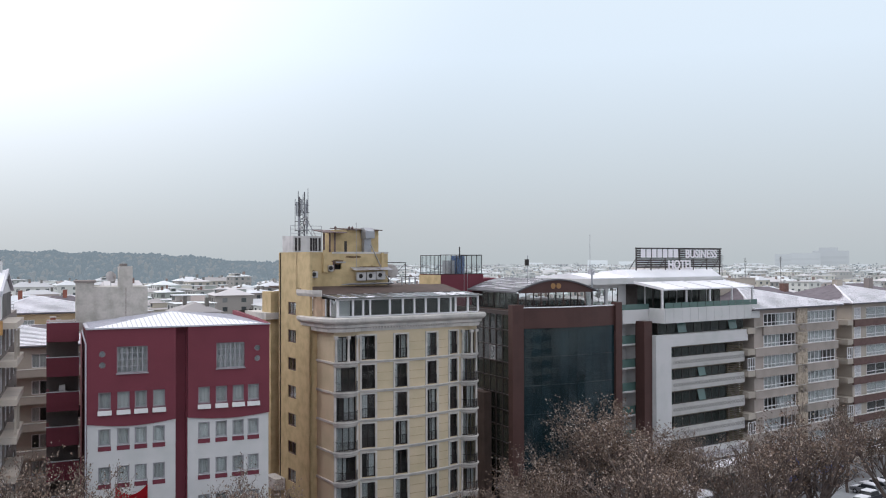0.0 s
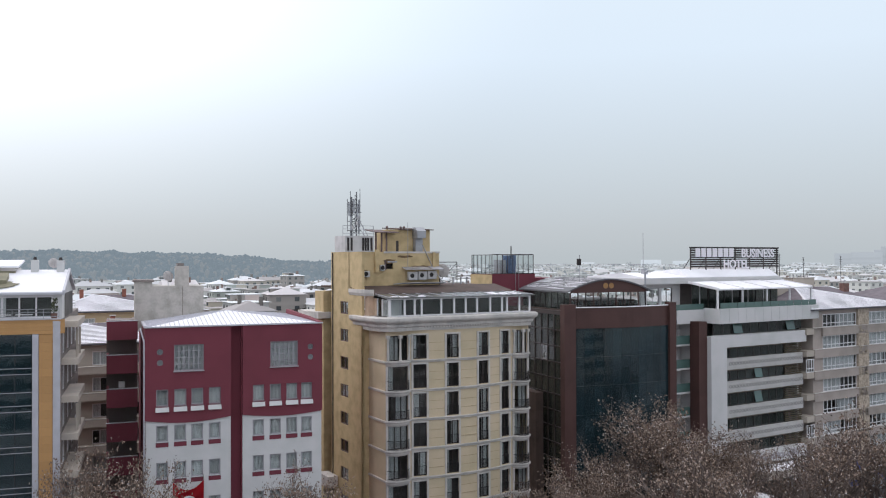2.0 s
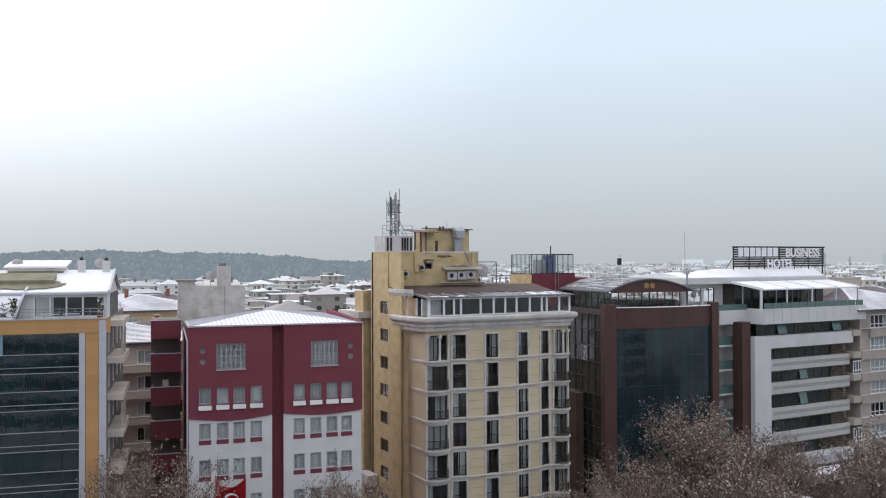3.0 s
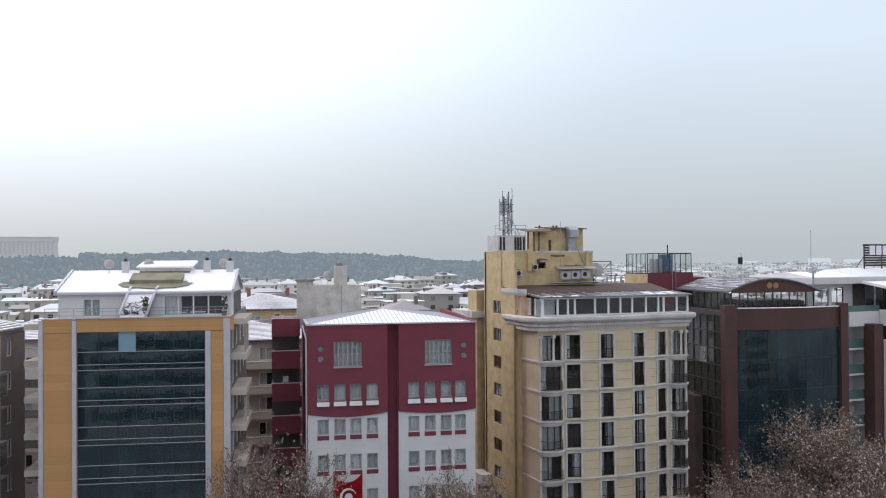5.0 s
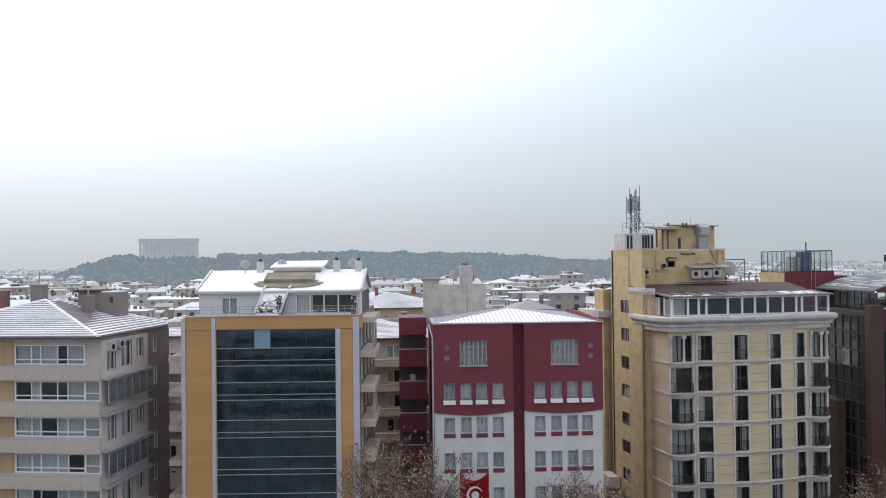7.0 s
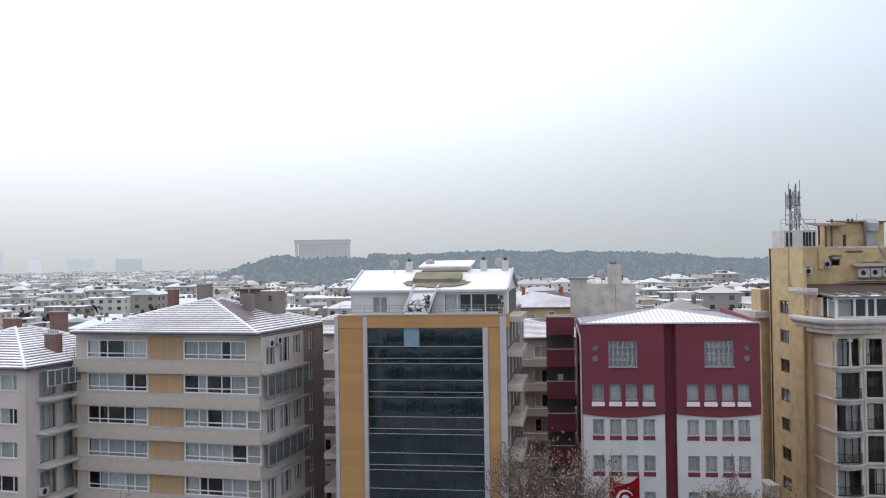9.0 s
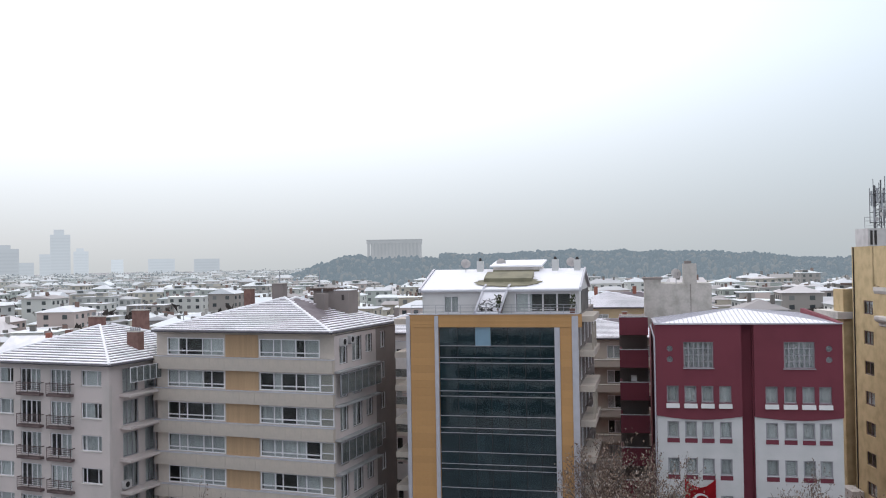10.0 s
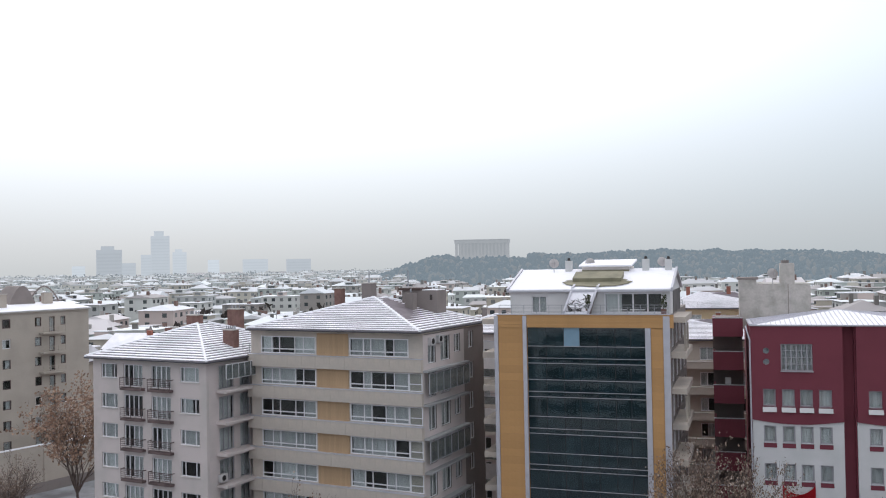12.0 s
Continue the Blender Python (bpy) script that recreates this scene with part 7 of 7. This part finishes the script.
# ---- far towers and blocks, mist painted on as a pale glow ----
def far_block(az, dist, w, h0, h1, emit, steps=1, label="tower block on the horizon, mist painted as glow"):
    a = radians(az)
    t = thing("tower_block", pose(-dist * math.sin(a), dist * math.cos(a), 0, 0, 0, az), label, "tower block", "distant towers", kind="")
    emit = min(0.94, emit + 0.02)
    # Walls and window bands both emit, which paints the mist into their materials.
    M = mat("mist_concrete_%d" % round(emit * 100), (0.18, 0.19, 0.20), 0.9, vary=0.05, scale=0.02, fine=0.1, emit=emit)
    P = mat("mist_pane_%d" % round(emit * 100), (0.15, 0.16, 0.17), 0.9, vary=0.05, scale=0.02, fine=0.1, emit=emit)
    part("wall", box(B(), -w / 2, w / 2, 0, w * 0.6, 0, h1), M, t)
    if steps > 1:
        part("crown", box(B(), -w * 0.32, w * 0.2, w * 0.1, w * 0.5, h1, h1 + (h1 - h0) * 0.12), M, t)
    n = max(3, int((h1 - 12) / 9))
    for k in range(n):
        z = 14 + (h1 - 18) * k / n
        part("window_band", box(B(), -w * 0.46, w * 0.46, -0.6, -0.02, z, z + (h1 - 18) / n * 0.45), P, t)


def px(az_px, t_head=16.64):
    return t_head - math.degrees(math.atan((az_px - 784) / 1580))


for x0, x1, ytop, dist, emit, st in ((172, 215, 432, 2300, 0.56, 2), (268, 300, 409, 2900, 0.68, 2), (250, 268, 442, 2900, 0.70, 1), (216, 240, 456, 2700, 0.64, 1),
                                     (306, 330, 438, 3200, 0.76, 2), (368, 388, 453, 3000, 0.86, 1), (430, 474, 453, 2800, 0.72, 1), (507, 550, 454, 2600, 0.62, 1), (128, 150, 460, 2800, 0.82, 1)):
    az = px((x0 + x1) / 2)
    dep = dist * math.cos(radians(az - 16.64))
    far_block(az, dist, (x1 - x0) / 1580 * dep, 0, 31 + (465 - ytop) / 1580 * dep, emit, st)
for x0, x1, ytop, dist, emit, st in ((1372, 1400, 452, 1500, 0.50, 1), (1400, 1450, 450, 1500, 0.52, 1), (1440, 1500, 446, 1520, 0.47, 2), (1180, 1200, 462, 2400, 0.80, 1), (1040, 1075, 462, 2600, 0.84, 1),
                                     (1095, 1120, 464, 2500, 0.82, 1), (935, 960, 466, 2500, 0.82, 1), (1300, 1350, 468, 2300, 0.75, 1), (1505, 1540, 470, 2000, 0.7, 1)):
    az = px((x0 + x1) / 2, -24.0)
    dep = dist * math.cos(radians(az + 24.0))
    far_block(az, dist, (x1 - x0) / 1580 * dep, 0, 31 + (459 - ytop) / 1580 * dep, emit, st, "pale hospital-like block on the horizon, mist painted as glow" if x0 > 1360 else "tower block on the horizon, mist painted as glow")


# ---- flats seen through the gap behind the ochre and crimson houses ----
def rear_flats(m, w, d, top, wall, label, bands=True):
    t = thing("apartment_house", m, label, "apartment building")
    rows = [top - 0.8 - 2.85 * i for i in range(7)]
    n = int(w / 3.0)
    holes = [(w * (k + 0.5) / n - 0.8, w * (k + 0.5) / n + 0.8, z - 1.5, z) for z in rows for k in range(n) if z > 2]
    shell(t, w, d, top, holes, (), (), (wall, wall))
    for a, b, z0, z1 in holes:
        window(t, I4, a, z0, 1.6, 1.5, lights=2, bar=0.08)
    for z in rows:
        if bands and z > 3:
            b = slab(t, "balcony", BEIGE, 0.4, w - 0.4, -1.2, -0.003, z - 2.35, z - 1.55)
            slab(b, "coping", STONE, 0.35, w - 0.35, -1.25, -0.9, z - 1.55, z - 1.5)
    hip_roof(t, -0.6, w + 0.6, -0.6, d + 0.6, top + 0.1, 1.8, w * 0.35, w * 0.65, d / 2, d / 2, course=0.5, bare=0.2)
    for u in (0.25, 0.6, 0.8):
        chimney(t, w * u, d * 0.45, top + 0.8, top + 2.7, 0.5, 0.5, ORANGE if wall != PALE else TAUPE, pots=0)
    return t


rear_flats(pose(-9.0, 104.0, 0, 0, 0, 4), 17.0, 12.0, 21.8, BEIGE, "beige flats with balcony bands and snowy roof")
rear_flats(pose(-6.5, 121.0, 0, 0, 0, 2), 15.0, 11.0, 24.4, TOWN[6], "ochre flats with terracotta chimneys and snowy roof", False)
rear_flats(pose(-31.0, 103.0, 0, 0, 0, -8), 14.0, 11.0, 22.6, PALE, "pale flats with balcony bands and snowy roof")


# ---- street trees: bare plane trees with dry leaves ----
def street_tree(seed, height, spread, leaf, leaves, full=1.0, stem=0.18, big=1.3):
    r = random.Random(seed)
    wood = B()
    tips = []

    def limb(p, d, length, rad, level):
        steps = 3 if level < 3 else 2
        for i in range(steps):
            d = (d + Vector((r.gauss(0, 0.16), r.gauss(0, 0.16), r.gauss(0.05, 0.09)))).normalized()
            q = p + d * length / steps
            rod(wood, p, q, rad * (1 - 0.25 * i / steps), 6 if level < 2 else (4 if level < 3 else 3), rad * (1 - 0.25 * (i + 1) / steps))
            p = q
            if level >= 3:
                tips.append((p, d))
            if level < 5 and (level > 0 or i == steps - 1):
                for _ in range(2 if level in (1, 4) or i == steps - 1 else 1):
                    if level > 1 and r.random() > full:
                        continue
                    side = Vector((r.gauss(0, 1), r.gauss(0, 1), r.gauss(0.25, 0.5))).normalized()
                    nd = (d * 0.75 + side * spread * (0.75 if level else 0.6)).normalized()
                    limb(p, nd, length * r.uniform(0.55, 0.78), rad * r.uniform(0.42, 0.55), level + 1)
        if level == 0:
            for k in range(4):
                a = k * 1.57 + r.uniform(-0.4, 0.4)
                limb(p, Vector((math.cos(a) * spread, math.sin(a) * spread, 1.0)).normalized(), length * 0.75, rad * 0.62, 1)

    limb(Vector((0, 0, 0)), Vector((0, 0, 1)), height * stem, height * 0.0098, 0)
    zmax = max(p.z for p, d in tips)
    k = height / zmax
    wood.transform(Matrix.Scale(k, 4))
    t = thing("street_tree", I4, "bare brown plane tree with dry leaves and snow dust", "tree", "street trees")
    part("trunk", wood, BARK, t)
    v, f = [], []
    for _ in range(leaves):
        p, d = r.choice(tips)
        c = p * k + Vector((r.gauss(0, 0.28), r.gauss(0, 0.28), r.gauss(-0.05, 0.25)))
        a = Vector((r.gauss(0, 1), r.gauss(0, 1), r.gauss(0, 1))).normalized() * r.uniform(0.045, 0.085) * big
        b = a.orthogonal().normalized() * r.uniform(0.05, 0.09) * big
        n = a.cross(b).normalized() * 0.02
        o = len(v)
        v += [c - a, c - b + n, c + a, c + b + n]
        f += [(o, o + 1, o + 2), (o, o + 2, o + 3)]
    me = bpy.data.meshes.new("crown")
    me.from_pydata([tuple(p) for p in v], [], f)
    me.materials.append(leaf)
    part("crown", me, None, t, "scattered dry leaves", kind="stuff")
    v, f = [], []
    for _ in range(leaves // 30):
        p, d = r.choice(tips)
        c = p * k + Vector((r.gauss(0, 0.1), r.gauss(0, 0.1), 0.05))
        s_ = r.uniform(0.03, 0.06)
        o = len(v)
        v += [c + Vector((s_, 0, 0)), c + Vector((0, s_, 0)), c - Vector((s_, 0, 0)), c - Vector((0, s_, 0)), c + Vector((0, 0, s_ * 0.7))]
        f += [(o, o + 1, o + 4), (o + 1, o + 2, o + 4), (o + 2, o + 3, o + 4), (o + 3, o, o + 4)]
    me = bpy.data.meshes.new("snow_dust")
    me.from_pydata([tuple(p) for p in v], [], f)
    me.materials.append(SNOW)
    part("snow_dust", me, None, t, "snow dust on twigs", kind="stuff")
    return t


kinds = [street_tree(11, 16.0, 0.56, LEAF, 7000, 1.0), street_tree(12, 14.0, 0.66, LEAF, 6500, 0.95), street_tree(13, 15.0, 0.62, LEAF, 1800, 0.86)]
orange = street_tree(14, 18.0, 0.56, LEAFO, 3200, 0.7, 0.34, 1.9)
orange.matrix_basis = pose(-66.5, 82.0, 0, 0, 0, 40) @ Matrix.Scale(1.08, 4)
tagged(orange, "tall tree with sparse orange dry leaves")
places = [  # x, y, kind, size, turn
    (0.6, 71.0, 0, 1.08, 10), (17.0, 72.0, 1, 1.05, 50), (52.0, 78.5, 0, 1.05, 80), (44.0, 76.5, 1, 0.95, 120), (37.5, 75.0, 2, 0.72, 20),
    (48.0, 80.0, 2, 0.93, 200), (57.5, 79.5, 1, 0.92, 250), (63.5, 80.0, 0, 0.74, 300), (69.5, 82.0, 2, 0.8, 30), (76.5, 83.0, 2, 0.7, 140),
    (83.5, 84.5, 2, 0.7, 60), (97.0, 86.5, 2, 0.8, 110), (111.5, 89.0, 2, 0.8, 75),
    (-29.5, 60.0, 2, 0.98, 15), (118.0, 91.0, 2, 0.95, 190), (40.0, 72.0, 0, 0.72, 33), (60.0, 76.0, 1, 0.80, 66), (-71.0, 78.0, 2, 0.8, 50),
    (50.0, 73.0, 1, 0.66, 140), (46.0, 72.5, 0, 0.6, 310), (49.5, 63.5, 2, 1.12, 25), (56.5, 64.0, 2, 1.06, 160), (63.5, 64.5, 2, 1.14, 290), (70.5, 65.5, 2, 1.2, 75), (78.0, 66.5, 2, 1.2, 210)]
first = set()
for x, y, k, sc, turn in places:
    slim = 0.72 if y == 71.0 else 0.8 if 70 < y < 73 else 1.0
    m = pose(x, y, 0, 0, 0, turn) @ Matrix.Diagonal((sc * slim, sc * slim, sc, 1))
    if k not in first:
        first.add(k)
        kinds[k].matrix_basis = m
    else:
        c_ = copy_thing(kinds[k], m)
        c_.matrix_basis = m


# ---- parked cars, stalls and snow at street level ----
CARS = [mat("car_" + n, c, 0.3, 0.2, vary=0.03, spec=0.5) for n, c in (("white", (0.6, 0.6, 0.62)), ("grey", (0.18, 0.19, 0.2)), ("dark", (0.03, 0.03, 0.04)), ("red", (0.3, 0.03, 0.03)), ("silver", (0.4, 0.41, 0.43)))]
TYRE = mat("tyre_rubber", (0.02, 0.02, 0.02), 0.9)


def car(m, paint):
    t = thing("parked_car", m, "%s parked car with snow on its roof" % paint.name[4:], "car", "parked cars")
    body = [(-2.1, 0.35), (2.1, 0.35), (2.15, 0.75), (1.2, 0.92), (-1.9, 0.95), (-2.15, 0.7)]
    bb = profile(B(), body, "y", -0.85, 0.85)
    part("body", bb, paint, t)
    cb = profile(B(), [(-1.75, 0.94), (1.15, 0.92), (0.45, 1.42), (-1.2, 1.42)], "y", -0.72, 0.72)
    cab = part("cabin", cb, mat("car_glass", (0.03, 0.035, 0.04), 0.1, spec=0.6), t)
    part("roof", profile(B(), [(-1.25, 1.42), (0.5, 1.42), (0.4, 1.48), (-1.15, 1.48)], "y", -0.70, 0.70), paint, cab)
    part("snow", profile(B(), [(-1.2, 1.485), (0.42, 1.485), (0.3, 1.58), (-1.05, 1.58)], "y", -0.66, 0.66), SNOW, t)
    part("hood_snow", profile(B(), [(1.25, 0.915), (2.1, 0.77), (2.1, 0.83), (1.25, 0.99)], "y", -0.7, 0.7), SNOW, t)
    for x in (-1.35, 1.35):
        for y in (-0.86, 0.68):
            wh = part("wheel", rod(B(), (x, y, 0.32), (x, y + 0.18, 0.32), 0.32, 14), TYRE, t)
            part("rim", rod(B(), (x, y - 0.01, 0.32), (x, y + 0.19, 0.32), 0.19, 10), STEEL, wh)


car_rng = random.Random(3)
for x, y, turn in ((98.5, 84.5, 100), (101.3, 85.5, 98), (104.0, 86.2, 102), (106.8, 86.6, 96), (96.0, 82.0, 12), (101.5, 82.8, 12), (107, 84.2, 12), (92.8, 80.2, 14), (109.8, 88.0, 100), (112.6, 88.8, 100), (87.5, 79.0, 12), (115.3, 89.2, 100)):
    car(pose(x, y, 0.02, 0, 0, turn), car_rng.choice(CARS))

for x, y, wd, dp, h in ((90.8, 90.5, 4.4, 2.4, 3.3), (93.6, 88.0, 3.4, 2.4, 2.5), (97.6, 89.3, 3.0, 2.0, 2.3), (88.0, 87.6, 2.6, 2.0, 2.2)):
    s_ = thing("market_stall", pose(x, y, 0, 0, 0, 12), "stall under a sagging blue tarpaulin", "stall", "street stalls")
    b = B()
    n = 6
    g = [[b.verts.new((wd * i / n, dp * j / n, h - 0.25 * math.sin(math.pi * i / n) - 0.12 * ((i + j) % 2) + 0.5 * j / n)) for i in range(n + 1)] for j in range(n + 1)]
    for j in range(n):
        for i in range(n):
            b.faces.new((g[j][i], g[j][i + 1], g[j + 1][i + 1], g[j + 1][i]))
    bmesh.ops.solidify(b, geom=b.faces[:], thickness=0.03)
    part("tarpaulin", b, BLUE, s_)
    for u in (0.05, wd - 0.05):
        for v_ in (0.05, dp - 0.05):
            part("post", rod(B(), (u, v_, 0), (u, v_, h - 0.1 + (0.4 if v_ > 1 else 0)), 0.04), STEEL, s_)
    part("counter", box(B(), 0.2, wd - 0.2, 0.3, 1.0, 0.0, 0.9), mat("dark_goods", (0.10, 0.09, 0.09), vary=0.3, fine=3), s_)
for x, y, wd, dp, h in ((66.5, 82.5, 6.0, 4.0, 3.0), (82.0, 86.8, 5.0, 3.0, 2.9)):
    k_ = thing("kiosk", pose(x, y, 0, 0, 0, 11), "small street kiosk with a snow-covered roof", "kiosk", "kiosks")
    part("wall", box(B(), 0, wd, 0, dp, 0, h), TAUPE, k_)
    part("roof", box(B(), -0.4, wd + 0.4, -0.4, dp + 0.4, h, h + 0.15), GUTTER, k_)
    part("snow", box(B(), -0.35, wd + 0.35, -0.35, dp + 0.35, h + 0.15, h + 0.27), SNOW, k_)
    part("shutter", box(B(), 0.6, wd - 0.6, -0.06, -0.003, 0.9, 2.3), GREYFRAME, k_)
